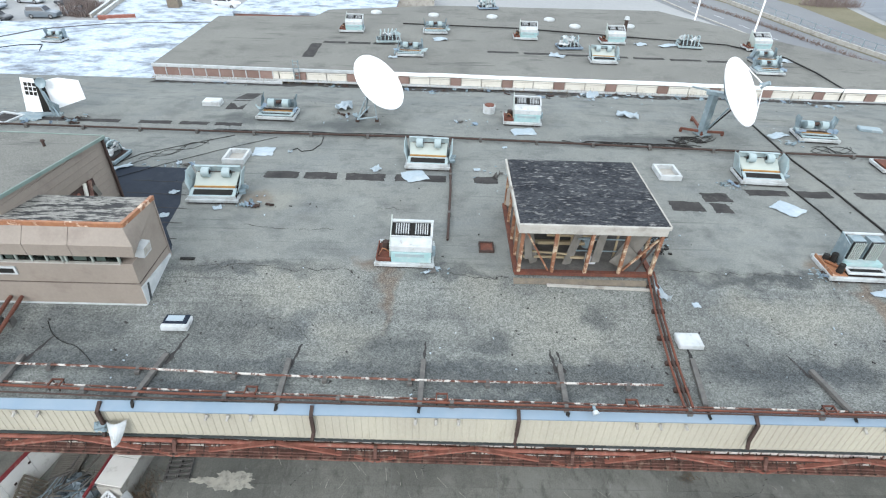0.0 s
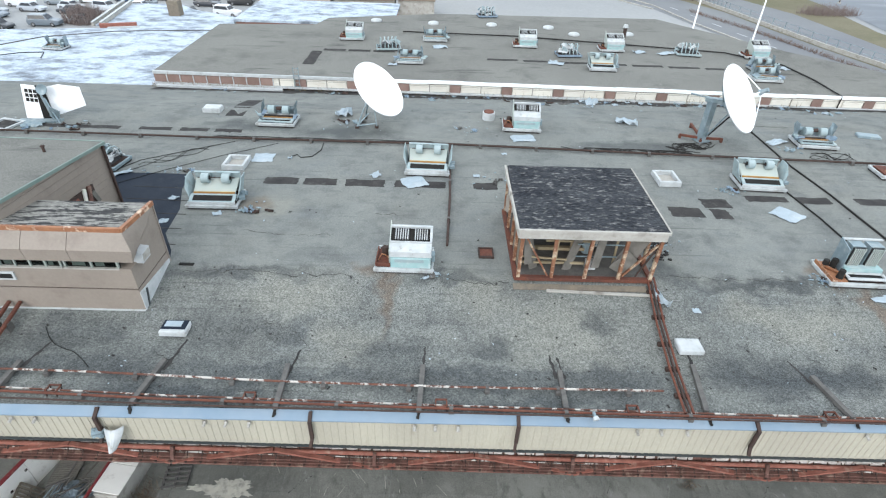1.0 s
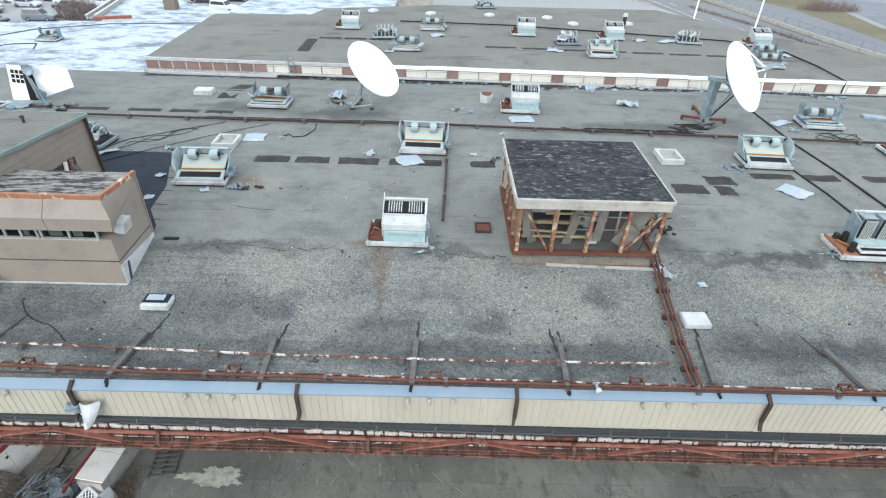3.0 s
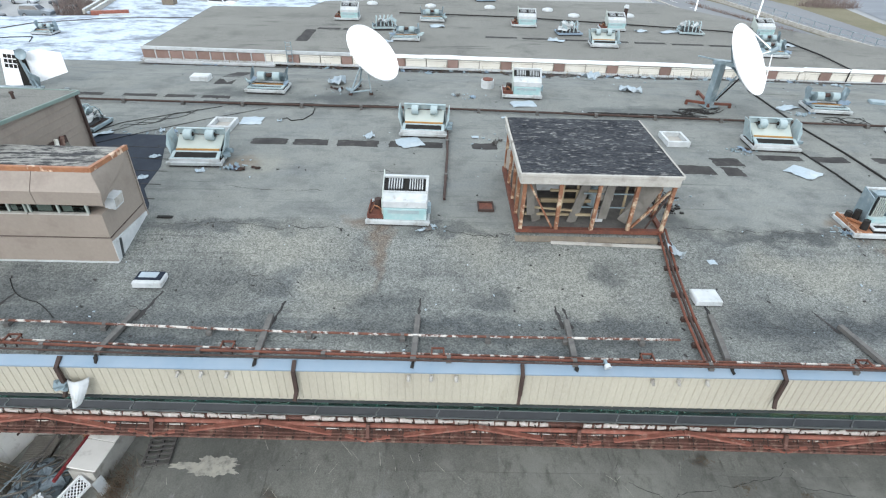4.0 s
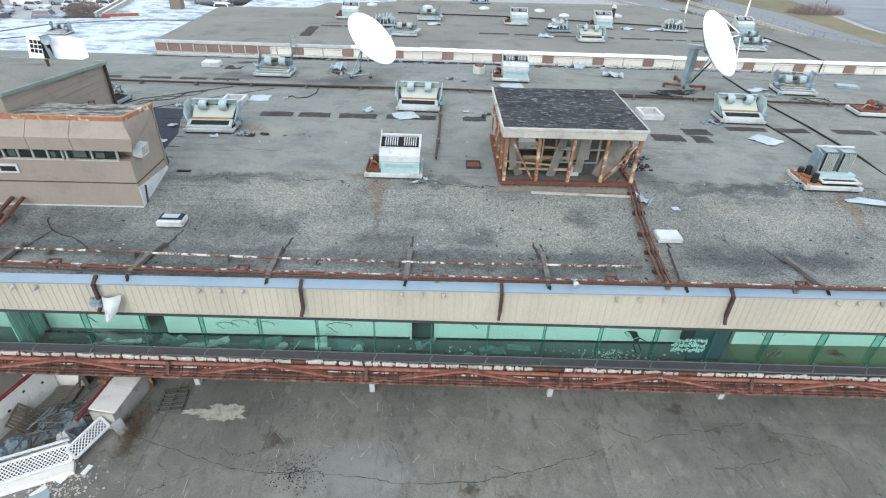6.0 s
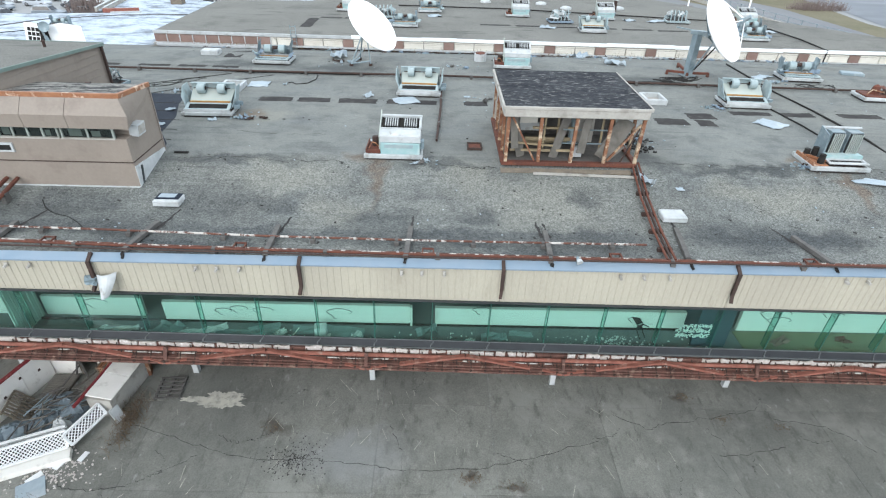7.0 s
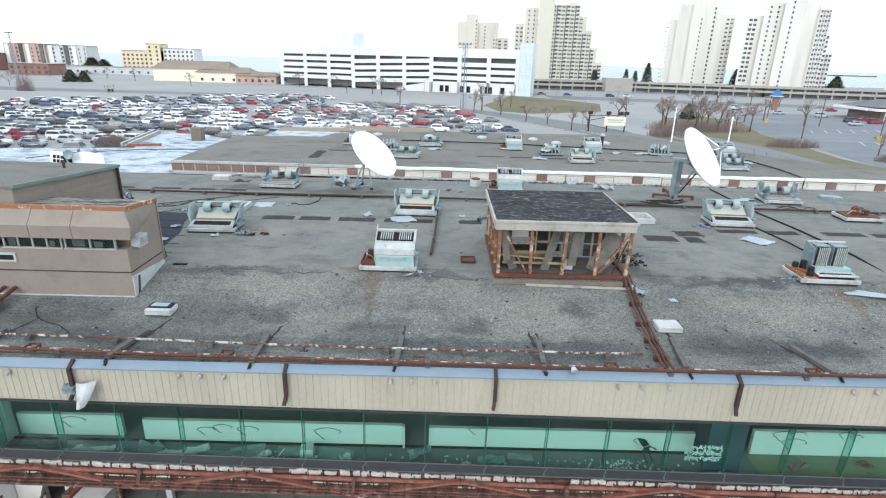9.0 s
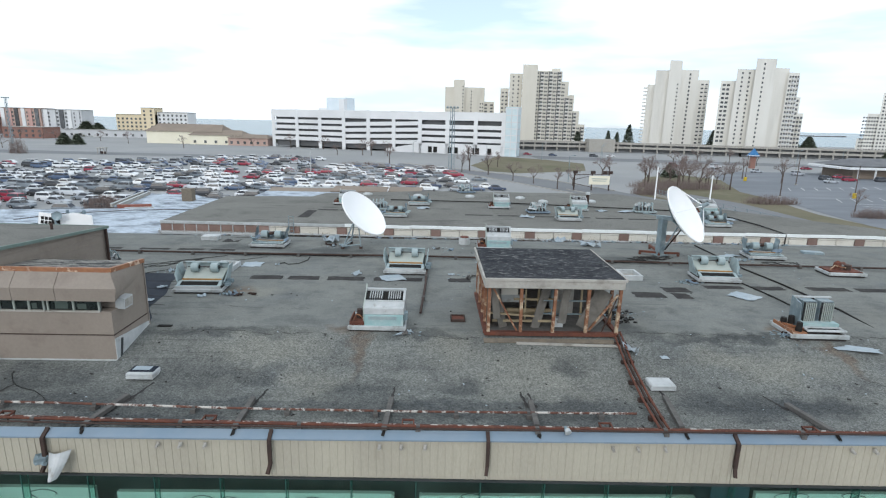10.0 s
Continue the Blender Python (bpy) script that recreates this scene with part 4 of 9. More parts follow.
part("roof", Mesh().add([(-15.48, 16.3, 3.52), (-14.85, 22.3, 3.22), (-30, 22.7, 3.22), (-30, 16.8, 3.52), (-15.48, 16.3, 3.62), (-14.85, 22.3, 3.32), (-30, 22.7, 3.32), (-30, 16.8, 3.62)],
                        BOX_PRISM), "gravel_far", up, "pale gravel roof")
part("edge_flashing", Mesh().bar((-15.44, 16.3, 3.58), (-14.8, 22.3, 3.28), 0.07, 0.13).bar((-14.85, 22.33, 3.28), (-30, 22.73, 3.28), 0.07, 0.13), "teal", up, "green metal roof edge")
part("vent_pipe", Mesh().tube((-16.6, 21.0, 3.3), (-16.6, 21.0, 3.62), 0.06, 8).tube((-16.6, 21.0, 3.62), (-16.6, 21.0, 3.68), 0.1, 8, 0.07), "rustdark", up, "short dark vent pipe")
part("downpipe", Mesh().bar((-14.85, 22.15, 3.2), (-14.85, 22.15, -0.2), 0.1, 0.1), "rustdark", up)
for i in range(11):
    z = 0.2 + i * 0.3
    part("siding_lap", Mesh().bar((-15.53, 16.45, z + 0.02), (-14.93, 22.15, z), 0.012, 0.03), "brown", up)
# No real hole: its shade is a dark slab set on the siding.
part("opening", Mesh().box((-15.2, 19.6, 1.55), (0.1, 2.6, 0.8), -5.9), "rustdark", up, "dark slab standing in for the shade of the torn opening")
for i in range(9):
    y = 18.3 + i * 0.31
    part("torn_board", Mesh().box((-15.12 + (y - 20.1) * 0.103 + 0.07, y, 1.5 + 0.12 * math.sin(i * 2.1)), (0.06, 0.2, 0.8 + 0.25 * math.sin(i * 1.3)), -5.9 + 12 * math.sin(i * 2.3), 22 * math.sin(i * 1.7)), ("rust3", "cream", "rust2", "meshgrey", "rust")[i % 5], up, "torn board in the opening")

# ---- wrecked glazed hut ----
hut = thing("roof_hut", "wrecked square hut with peeling black roof on rusted posts", "hut")
HX0, HX1, HY0, HY1, HZ = 3.3, 9.0, 17.5, 22.95, 2.4
part("roof", Mesh().add([(3.22, 17.42, 2.33), (9.12, 17.42, 2.33), (9.2, 22.95, 2.33), (3.32, 22.95, 2.33), (3.22, 17.42, 2.42), (9.12, 17.42, 2.42), (9.2, 22.95, 2.42), (3.32, 22.95, 2.42)], BOX_PRISM), "shingle", hut, "peeling black felt roof")
beam = Mesh()
beam.box((6.16, 17.46, 2.17), (5.84, 0.16, 0.34)).box((3.3, 20.2, 2.17), (0.14, 5.4, 0.34)).box((9.05, 20.2, 2.17), (0.14, 5.4, 0.34)).box((6.2, 22.85, 2.17), (5.7, 0.14, 0.34))
bevelled(part("ring_beam", beam, "concrete", hut, "chipped pale ring beam"), 0.03)
part("front_edge", Mesh().box((6.17, 17.4, 2.385), (5.92, 0.1, 0.1)).box((3.22, 20.2, 2.385), (0.08, 5.5, 0.1)).box((9.16, 20.2, 2.385), (0.06, 5.5, 0.1)), "concrete", hut, "flaking pale roof edge")
part("base_beam", Mesh().box((6.15, 17.55, -0.02), (5.7, 0.2, 0.16)).box((3.35, 20.2, 0.02), (0.18, 5.3, 0.14)).box((8.95, 20.2, 0.02), (0.18, 5.3, 0.14)).box((6.15, 22.85, 0.02), (5.6, 0.18, 0.14)), "rust", hut, "red rusted base beam")
M["postrust"] = mat("peeling rusted post", (0.37, 0.18, 0.10), (0.24, 0.105, 0.065), 2.2, 0.8, bump=0.3, bscale=18, c3=(0.58, 0.47, 0.34), spot=(0.5, 0.6), sscale=2.0, fine=0.12)
for x, tilt in ((3.45, 0), (4.8, -1.2), (6.2, 1.5), (7.6, 1.0), (8.92, 1.5)):
    part("post", Mesh().box((x, 17.52, 1.02), (0.13, 0.13, 2.06), 0, 0, tilt), "postrust", hut)
for y in (18.6, 19.8, 21.2, 22.75):
    part("post", Mesh().box((3.4, y, 1.02), (0.12, 0.12, 2.06)), "postrust", hut)
    part("post", Mesh().box((8.95, y, 1.02), (0.12, 0.12, 2.06)), "postrust", hut)
part("brace", Mesh().bar((3.62, 17.56, 1.95), (4.66, 17.56, 0.1), 0.07, 0.07), "postrust", hut)
part("brace", Mesh().bar((8.85, 17.56, 1.75), (7.75, 17.6, 0.15), 0.09, 0.07), "postrust", hut)
part("brace", Mesh().bar((8.8, 17.5, 1.6), (8.35, 17.7, 0.05), 0.06, 0.06), "rustdark", hut)
part("floor", Mesh().box((6.15, 20.2, -0.06), (5.5, 5.2, 0.1)), "greywood", hut, "brown littered floor")
part("rear_wall", Mesh().box((4.6, 22.7, 0.5), (2.4, 0.06, 1.0)).box((7.9, 22.7, 0.5), (1.9, 0.06, 0.9)), "concrete", hut, "grey rear boarding")
part("side_board", Mesh().box((3.5, 19.2, 1.0), (0.05, 2.0, 1.9)), "wood", hut, "weathered side boarding")
part("side_board", Mesh().box((8.85, 21.6, 0.7), (0.05, 1.8, 1.3)), "wood", hut, "weathered side boarding")
part("crossbar", Mesh().box((5.6, 18.6, 1.15), (1.9, 0.08, 0.09)).box((5.5, 18.9, 0.55), (2.2, 0.1, 0.14)).box((5.45, 19.4, 0.25), (2.3, 0.1, 0.16)).box((5.75, 18.7, 1.3), (0.08, 0.08, 1.3)), "timber", hut, "yellowed timber bars")
part("crossbar", Mesh().box((7.1, 18.3, 1.2), (2.4, 0.04, 0.05)).box((7.1, 18.3, 0.6), (2.4, 0.04, 0.05)), "galv", hut)
part("panel", Mesh().box((4.6, 19.3, 0.95), (1.3, 0.06, 0.35)), "white", hut, "pale broken panel")
part("panel", Mesh().box((4.85, 20.5, 1.55), (0.8, 0.06, 0.9), 6), "concrete", hut)
part("board", Mesh().box((5.85, 18.4, 0.95), (0.42, 0.05, 2.1), 20, -8, 22), "meshgrey", hut, "grey board leaning inside")
part("board", Mesh().box((3.95, 18.2, 0.95), (0.4, 0.05, 2.0), 30, -6, -12), "meshgrey", hut)
part("board", Mesh().box((8.1, 18.2, 0.85), (0.7, 0.06, 1.9), -14, -14, 26), "meshgrey", hut)
part("board", Mesh().box((6.75, 18.0, 1.15), (0.36, 0.04, 1.7), 10, -5, 8), "meshgrey", hut, "torn grey mesh")
part("board", Mesh().box((7.9, 17.9, 0.55), (0.7, 0.04, 0.9), -24, -20, 40), "meshgrey", hut)
part("board", Mesh().box((3.75, 17.75, 1.25), (0.3, 0.04, 1.4), 8, -4, -6), "meshgrey", hut)
part("panel", Mesh().box((4.5, 18.9, 1.55), (0.75, 0.05, 0.6), 4), "cream", hut, "pale board under the roof")
part("crossbar", Mesh().box((5.0, 18.25, 0.28), (2.6, 0.08, 0.1)).box((4.5, 18.1, 0.62), (2.0, 0.06, 0.08), 0, 0, 4).box((5.15, 18.5, 1.0), (0.07, 0.07, 1.7)).box((7.6, 18.5, 0.9), (0.08, 0.08, 1.8)), "timber", hut, "yellowed timber bars")
part("inner_wall", Mesh().box((6.15, 21.0, 1.05), (5.3, 0.05, 2.1)), "greywood", hut, "dark back boarding")
part("grey_tank", Mesh().box((7.15, 20.2, 0.95), (0.9, 0.9, 1.7)), "concrete", hut, "grey machine casing")
part("motor", Mesh().tube((6.5, 19.0, 0.35), (6.5, 19.0, 1.75), 0.2, 10, 0.12), "galv", hut, "grey pipe stack")
part("box", Mesh().box((6.55, 18.2, 0.28), (0.42, 0.25, 0.42)), "white", hut, "white switch box")
single("curb", Mesh().box((6.0, 17.22, -0.28), (5.5, 0.3, 0.16), 0, 10), "wood", "weathered board lying along the hut base", "board")
single("plank", Mesh().bar((4.6, 17.0, -0.24), (9.0, 16.85, -0.26), 0.12, 0.07), "concrete", "thin pale plank lying before the hut", "plank")

# ---- dishes ----
def dish(at, normal, dia, depth, feed_len, mount):
    nrm = Vector(normal).normalized()
    q = nrm.to_track_quat("Z", "Y").to_matrix().to_4x4()
    q.translation = at
    d = thing("satellite_dish", mount[0], "satellite dish", group="satellite dishes")
    R = dia / 2
    prof_in = [(R * i / 12, depth * (i / 12) ** 2) for i in range(13)]
    prof_in[0] = (0.01, 0)
    prof_out = [(rr + (0.03 if i else 0), zz - 0.06) for i, (rr, zz) in enumerate(prof_in)]
    refl = part("reflector", Mesh().lathe(prof_in + [(R + 0.03, depth + 0.01)] + prof_out[::-1], 40, q), "dish", d, "white reflector", smooth=True)
    rim = Mesh()
    for i in range(40):
        a0, a1 = 2 * math.pi * i / 40, 2 * math.pi * (i + 1) / 40
        rim.tube(q @ Vector((R * math.cos(a0), R * math.sin(a0), depth)), q @ Vector((R * math.cos(a1), R * math.sin(a1), depth)), 0.03, 5)
    part("rim", rim, "dish", d)
    hub = Mesh().tube(q @ Vector((0, 0, -0.08)), q @ Vector((0, 0, -0.45)), 0.28, 12, 0.2)
    part("hub", hub, "galv", d)
    for i in range(8):
        a = 2 * math.pi * i / 8
        part("rib", Mesh().bar(q @ Vector((0.22 * math.cos(a), 0.22 * math.sin(a), -0.35)), q @ Vector((R * 0.8 * math.cos(a), R * 0.8 * math.sin(a), depth * 0.6 - 0.06)), 0.05, 0.08), "galv", d)
    if feed_len:
        f0 = q @ Vector((0, 0, feed_len))
        for a in (mount[1], mount[1] + 2.1, mount[1] + 4.2):
            part("feed_strut", Mesh().tube(q @ Vector((R * math.cos(a), R * math.sin(a), depth)), f0, 0.03, 6), "dish", d)
        part("feed_horn", Mesh().tube(f0, q @ Vector((0, 0, feed_len + 0.35)), 0.13, 10).tube(q @ Vector((0, 0, feed_len - 0.15)), f0, 0.2, 10, 0.13), "galv", d)
    return d, q


d1, q1 = dish((-4.02, 33.38, 2.03), (0.663, -0.317, 0.679), 3.74, 0.5, 0, ("large white satellite dish on a tubular tripod", 0))
c1 = q1 @ Vector((0, 0, -0.4))
zr = roof_z(33.3)
for foot in ((-5.2, 33.0), (-3.95, 33.15), (-4.85, 34.7)):
    part("leg", Mesh().tube((foot[0], foot[1], zr + 0.1), c1 + Vector((-0.15 if foot[0] < -4.5 else 0.1, 0, 0)), 0.05, 6), "galv", d1)
    part("foot", Mesh().box((foot[0], foot[1], zr + 0.06), (0.22, 0.22, 0.14)), "rustdark", d1)
part("base_bar", Mesh().tube((-5.2, 33.0, zr + 0.16), (-3.95, 33.15, zr + 0.3), 0.05, 6).tube((-5.15, 33.0, zr + 0.2), (-4.4, 33.1, zr + 1.0), 0.04, 6).tube((-5.2, 33.0, zr + 0.14), (-4.85, 34.7, zr + 0.14), 0.05, 6), "galv", d1)

d2, q2 = dish((17.8, 32.02, 2.66), (0.61, -0.565, 0.556), 4.16, 0.55, 1.75, ("large white satellite dish on a steel mast with red feet", 0.9))
c2 = q2 @ Vector((0, 0, -0.4))
zr = roof_z(32.4)
mast = (16.95, 32.5)
part("mast", Mesh().box((mast[0], mast[1], zr + 1.35), (0.42, 0.42, 2.6), 20).box((mast[0], mast[1], zr + 0.08), (0.8, 0.8, 0.08), 20), "galv", d2, "grey steel mast")
part("mount_head", Mesh().box((mast[0] + 0.1, mast[1], zr + 2.72), (1.1, 0.4, 0.22), -20).bar((mast[0] - 1.3, mast[1] + 0.4, zr + 2.95), (mast[0] + 0.2, mast[1], zr + 2.75), 0.08, 0.08), "galv", d2)
part("mount_arm", Mesh().bar((mast[0], mast[1], zr + 2.7), c2, 0.16, 0.2).bar((mast[0] + 0.15, mast[1] - 0.1, zr + 0.3), q2 @ Vector((-0.8, -0.6, -0.1)), 0.07, 0.07), "galv", d2)
part("actuator", Mesh().tube((mast[0] + 0.25, mast[1] - 0.25, zr + 0.5), (mast[0] + 1.0, mast[1] - 0.7, zr + 2.0), 0.05, 6), "black", d2)
for ex, ey in ((-1.25, 0.45), (1.35, -0.1), (0.25, 2.4), (-0.2, -0.4)):
    part("foot_bar", Mesh().bar((mast[0], mast[1], zr + 0.22), (mast[0] + ex, mast[1] + ey, zr + 0.22), 0.12, 0.14).box((mast[0] + ex * 0.96, mast[1] + ey * 0.96, zr + 0.1), (0.14, 0.14, 0.26)), "rust", d2, "red painted foot bar")

# ---- rooftop air handling units ----
M["curbwhite"] = mat("scuffed white sheet", (0.54, 0.565, 0.57), (0.43, 0.46, 0.47), 1.6, 0.6, bump=0.1, bscale=12, c3=(0.36, 0.36, 0.34), spot=(0.52, 0.7), sscale=2.4, vary=0.1)
def curb(u, w=2.4, d=1.7, mat_name="curbwhite"):
    c = Mesh()
    c.box((0, 0.06, 0.19), (w + 0.1, 0.14, 0.18)).box((0, d - 0.04, 0.19), (w, 0.1, 0.18))
    for s in (-1, 1):
        c.box((s * (w / 2 - 0.03), d / 2, 0.19), (0.1, d - 0.26, 0.18))
    bevelled(part("curb", c, mat_name, u, "flaking white sheet metal curb"), 0.02)
    part("kerb_wall", Mesh().box((0, d / 2, 0.08), (w - 0.1, d - 0.1, 0.16)), "tar", u, "tarred base")
    part("pan", Mesh().box((0, d / 2, 0.2), (w - 0.14, d - 0.2, 0.06)), "rustdark", u)


def scroll(s, y, z, r, w=0.36):
    """A blower scroll with its outlet throat, turned about x."""
    sc, k = Mesh(), 18
    pts = [(r + r * 0.28 * i / k, 2 * math.pi * i / k) for i in range(k)]
    v = [(x, y + rr * math.cos(a), z + rr * math.sin(a)) for x in (s - w / 2, s + w / 2) for rr, a in pts]
    sc.add(v, [(i, (i + 1) % k, k + (i + 1) % k, k + i) for i in range(k)] + [tuple(range(k)), tuple(range(2 * k - 1, k - 1, -1))])
    return sc.box((s, y + 0.16, z - 0.16), (w, 0.34, 0.26))


def crumple(mb, m, w, d, bend, rr, k=4):
    """Adds a dented thin sheet with thickness."""
    v = [((i / k - 0.5) * w + rr.uniform(-0.03, 0.03), (j / k - 0.5) * d + rr.uniform(-0.03, 0.03), rr.gauss(0, bend)) for j in range(k + 1) for i in range(k + 1)]
    n = len(v)
    v += [(a, b, c - 0.015) for a, b, c in v]
    f = []
    for j in range(k):
        for i in range(k):
            q = (j * (k + 1) + i, j * (k + 1) + i + 1, (j + 1) * (k + 1) + i + 1, (j + 1) * (k + 1) + i)
            f += [q, tuple(n + t for t in reversed(q))]
    return mb.add(v, f, m)


def wreck_unit(at, label, seed, group="wrecked units"):
    """A torn down unit: low tray with a dark slot, two bare blowers, leaning side sheets and bent scraps."""
    rr = random.Random(seed)
    u = thing("wrecked_unit", label, "rooftop unit", at, group)
    curb(u)
    fr = Mesh().box((0, 0.2, 0.34), (2.2, 0.12, 0.1)).box((0, 0.62, 0.36), (2.2, 0.1, 0.1)).box((-1.02, 0.4, 0.35), (0.16, 0.4, 0.1)).box((1.02, 0.4, 0.35), (0.16, 0.4, 0.1))
    bevelled(part("intake_frame", fr, "paleblue", u), 0.015)
    part("intake_slot", Mesh().box((0, 0.41, 0.3), (1.9, 0.32, 0.06)), "dark", u, "dark intake opening")
    part("rust_band", Mesh().box((0, 0.74, 0.4), (1.9, 0.14, 0.08)), "rustband", u)
    for s in (-0.45, 0.48):
        part("blower", scroll(s, 1.15 + rr.uniform(-0.05, 0.05), 0.78, 0.24, 0.42), "paleblue", u, "bare pale blower housing")
    part("motor", Mesh().tube((-0.15, 1.2, 0.82), (0.18, 1.2, 0.86), 0.12, 10), "rustdark", u)
    for s in (-1, 1):
        t = rr.uniform(-14, 14)
        part("side_sheet", crumple(Mesh(), pose(s * 1.08, 1.3, 0.8, 4, 90 + t, rr.uniform(-8, 8)), 1.0, 0.6, 0.03, rr), "galv", u, "leaning bent side sheet")
    part("back_sheet", crumple(Mesh(), pose(0.05, 1.62, 0.62, 84, 0, rr.uniform(-4, 4)), 2.0, 0.55, 0.03, rr), "galv", u)
    for i in range(4):
        m = pose(rr.choice((-1, 1)) * rr.uniform(0.9, 1.35), rr.uniform(0.4, 1.3), rr.uniform(0.36, 0.6), rr.uniform(-35, 35), rr.uniform(-35, 35), rr.uniform(0, 180))
        part("torn_sheet", crumple(Mesh(), m, rr.uniform(0.35, 0.7), rr.uniform(0.25, 0.5), 0.06, rr, 3), rr.choice(("galv", "paleblue", "bluecap")), u)
    return u


def jumble_unit(at, label, seed, hull="paleblue", group="collapsed units"):
    """A collapsed unit: shallow blue tray under a domed heap of bent white sheets and ribs."""
    rr = random.Random(seed)
    u = thing("collapsed_unit", label, "rooftop unit", at, group)
    curb(u, 2.3, 1.6, hull)
    part("inside", Mesh().box((0, 0.8, 0.42), (1.5, 0.9, 0.36), top=0.8), "coil", u)
    for i in range(5):
        x = -0.75 + i * 0.37
        pts = [(x + rr.uniform(-0.04, 0.04), 0.8 - 0.62 * math.cos(a), 0.3 + (0.85 + rr.uniform(-0.1, 0.1)) * math.sin(a)) for a in [math.pi * k / 6 for k in range(7)]]
        r = Mesh()
        for a, b in zip(pts, pts[1:]):
            r.bar(a, b, 0.09, 0.04)
        part("rib", r, "paleblue", u, "bent white rib")
    for i in range(9):
        m = pose(rr.uniform(-1.0, 1.0), rr.uniform(0.2, 1.4), rr.uniform(0.35, 0.95), rr.uniform(-60, 60), rr.uniform(-50, 50), rr.uniform(0, 180))
        part("torn_sheet", crumple(Mesh(), m, rr.uniform(0.4, 0.95), rr.uniform(0.3, 0.6), 0.06, rr, 3), rr.choice(("curbwhite", "galv", "paleblue", "white")), u)
    return u


def blower_unit(at, label, group="blower units", skew=0.0):
    """A stripped unit: back sheet, flared sides, two blower scrolls over a stained pan, a dark intake slot in front."""
    u = thing("blower_unit", label, "rooftop unit", at, group)
    curb(u)
    fr = Mesh()
    fr.box((0, 0.2, 0.40), (2.2, 0.1, 0.1), 0, 22).box((0, 0.64, 0.57), (2.2, 0.1, 0.08), 0, 22).box((-1.02, 0.42, 0.49), (0.16, 0.46, 0.1), 0, 22).box((1.02, 0.42, 0.49), (0.16, 0.46, 0.1), 0, 22)
    bevelled(part("intake_frame", fr, "paleblue", u), 0.015)
    part("front_sheet", Mesh().box((0, 0.15, 0.33), (2.26, 0.04, 0.2)), "white", u)
    part("intake_slot", Mesh().box((0, 0.42, 0.475), (1.9, 0.38, 0.06), 0, 22), "dark", u, "dark intake opening")
    part("rust_band", Mesh().box((0, 0.715, 0.61), (1.98, 0.05, 0.17), 0, -35), "rustband", u, "orange rusty strip")
    part("drip_pan", Mesh().add([(-1.0, 0.72, 0.58), (1.0, 0.72, 0.58), (1.05, 1.56, 1.12), (-1.05, 1.56, 1.12), (-1.0, 0.78, 0.54), (1.0, 0.78, 0.54), (1.05, 1.58, 1.06), (-1.05, 1.58, 1.06)],
                                [(0, 1, 2, 3), (7, 6, 5, 4), (0, 4, 5, 1), (3, 2, 6, 7)]), "yellowpan", u, "pale stained drip pan")
    part("stain_strip", Mesh().box((0, 0.80, 0.647), (1.96, 0.1, 0.02), 0, 32.7), "ochre_stain", u, "ochre stained strip")
    for s in (-1, 1):
        bl = part("blower", scroll(s * 0.5, 1.32, 1.22, 0.25, 0.36), "paleblue", u, "pale round blower housing")
        for e in (-1, 1):
            part("inlet", Mesh().tube((s * 0.5 + e * 0.17, 1.32, 1.24), (s * 0.5 + e * 0.182, 1.32, 1.24), 0.13, 12), "dark", bl)
    part("shaft", Mesh().tube((-0.9, 1.32, 1.24), (0.9, 1.32, 1.24), 0.025, 6), "rustdark", u)
    part("back_panel", Mesh().box((0, 1.62, 0.85), (2.2, 0.05, 1.2)).box((0, 1.56, 1.46), (2.2, 0.16, 0.04)), "paleblue", u, "dull pale blue back sheet")
    for s in (-1, 1):
        x0, x1 = s * 1.08, s * (1.16 + skew)
        part("side_panel", Mesh().add([(x0, 0.45, 0.34), (x0, 1.62, 0.34), (x1, 1.62, 1.46), (x1, 1.0, 1.46), (x1, 0.62, 0.95), (x0 + s * 0.03, 0.45, 0.34), (x0 + s * 0.03, 1.62, 0.34), (x1 + s * 0.03, 1.62, 1.46), (x1 + s * 0.03, 1.0, 1.46), (x1 + s * 0.03, 0.62, 0.95)],
                                      [(0, 1, 2, 3, 4), (9, 8, 7, 6, 5), (0, 5, 6, 1), (2, 7, 8, 3), (3, 8, 9, 4), (4, 9, 5, 0)]), "paleblue", u, "flared side sheet")
    part("motor", Mesh().tube((1.22, 1.0, 0.5), (1.5, 0.95, 0.52), 0.13, 10).box((1.3, 0.7, 0.42), (0.3, 0.4, 0.16), 20), "galv", u)
    return u


def coil_pack(u, x, y, z, w, h, tilt, k=6, frame_mat="white"):
    m = pose(x, y, z, tilt)
    c = part("coil", Mesh().add([tuple(m @ Vector(p)) for p in [(sx * w / 2, sy * 0.06, sz * h / 2) for sz in (-1, 1) for sy in (-1, 1) for sx in (-1, 1)]], BOX), "coil", u, "dark finned coil")
    for i in range(k):
        fx = -w / 2 + w * (i + 0.5) / k
        f = Mesh()
        f.add([(fx + sx * w * 0.085 / k * 2, sy * 0.11, sz * h / 2) for sz in (-1, 1) for sy in (-1, 1) for sx in (-1, 1)], BOX, m)
        part("fin", f, frame_mat, c)
    return c


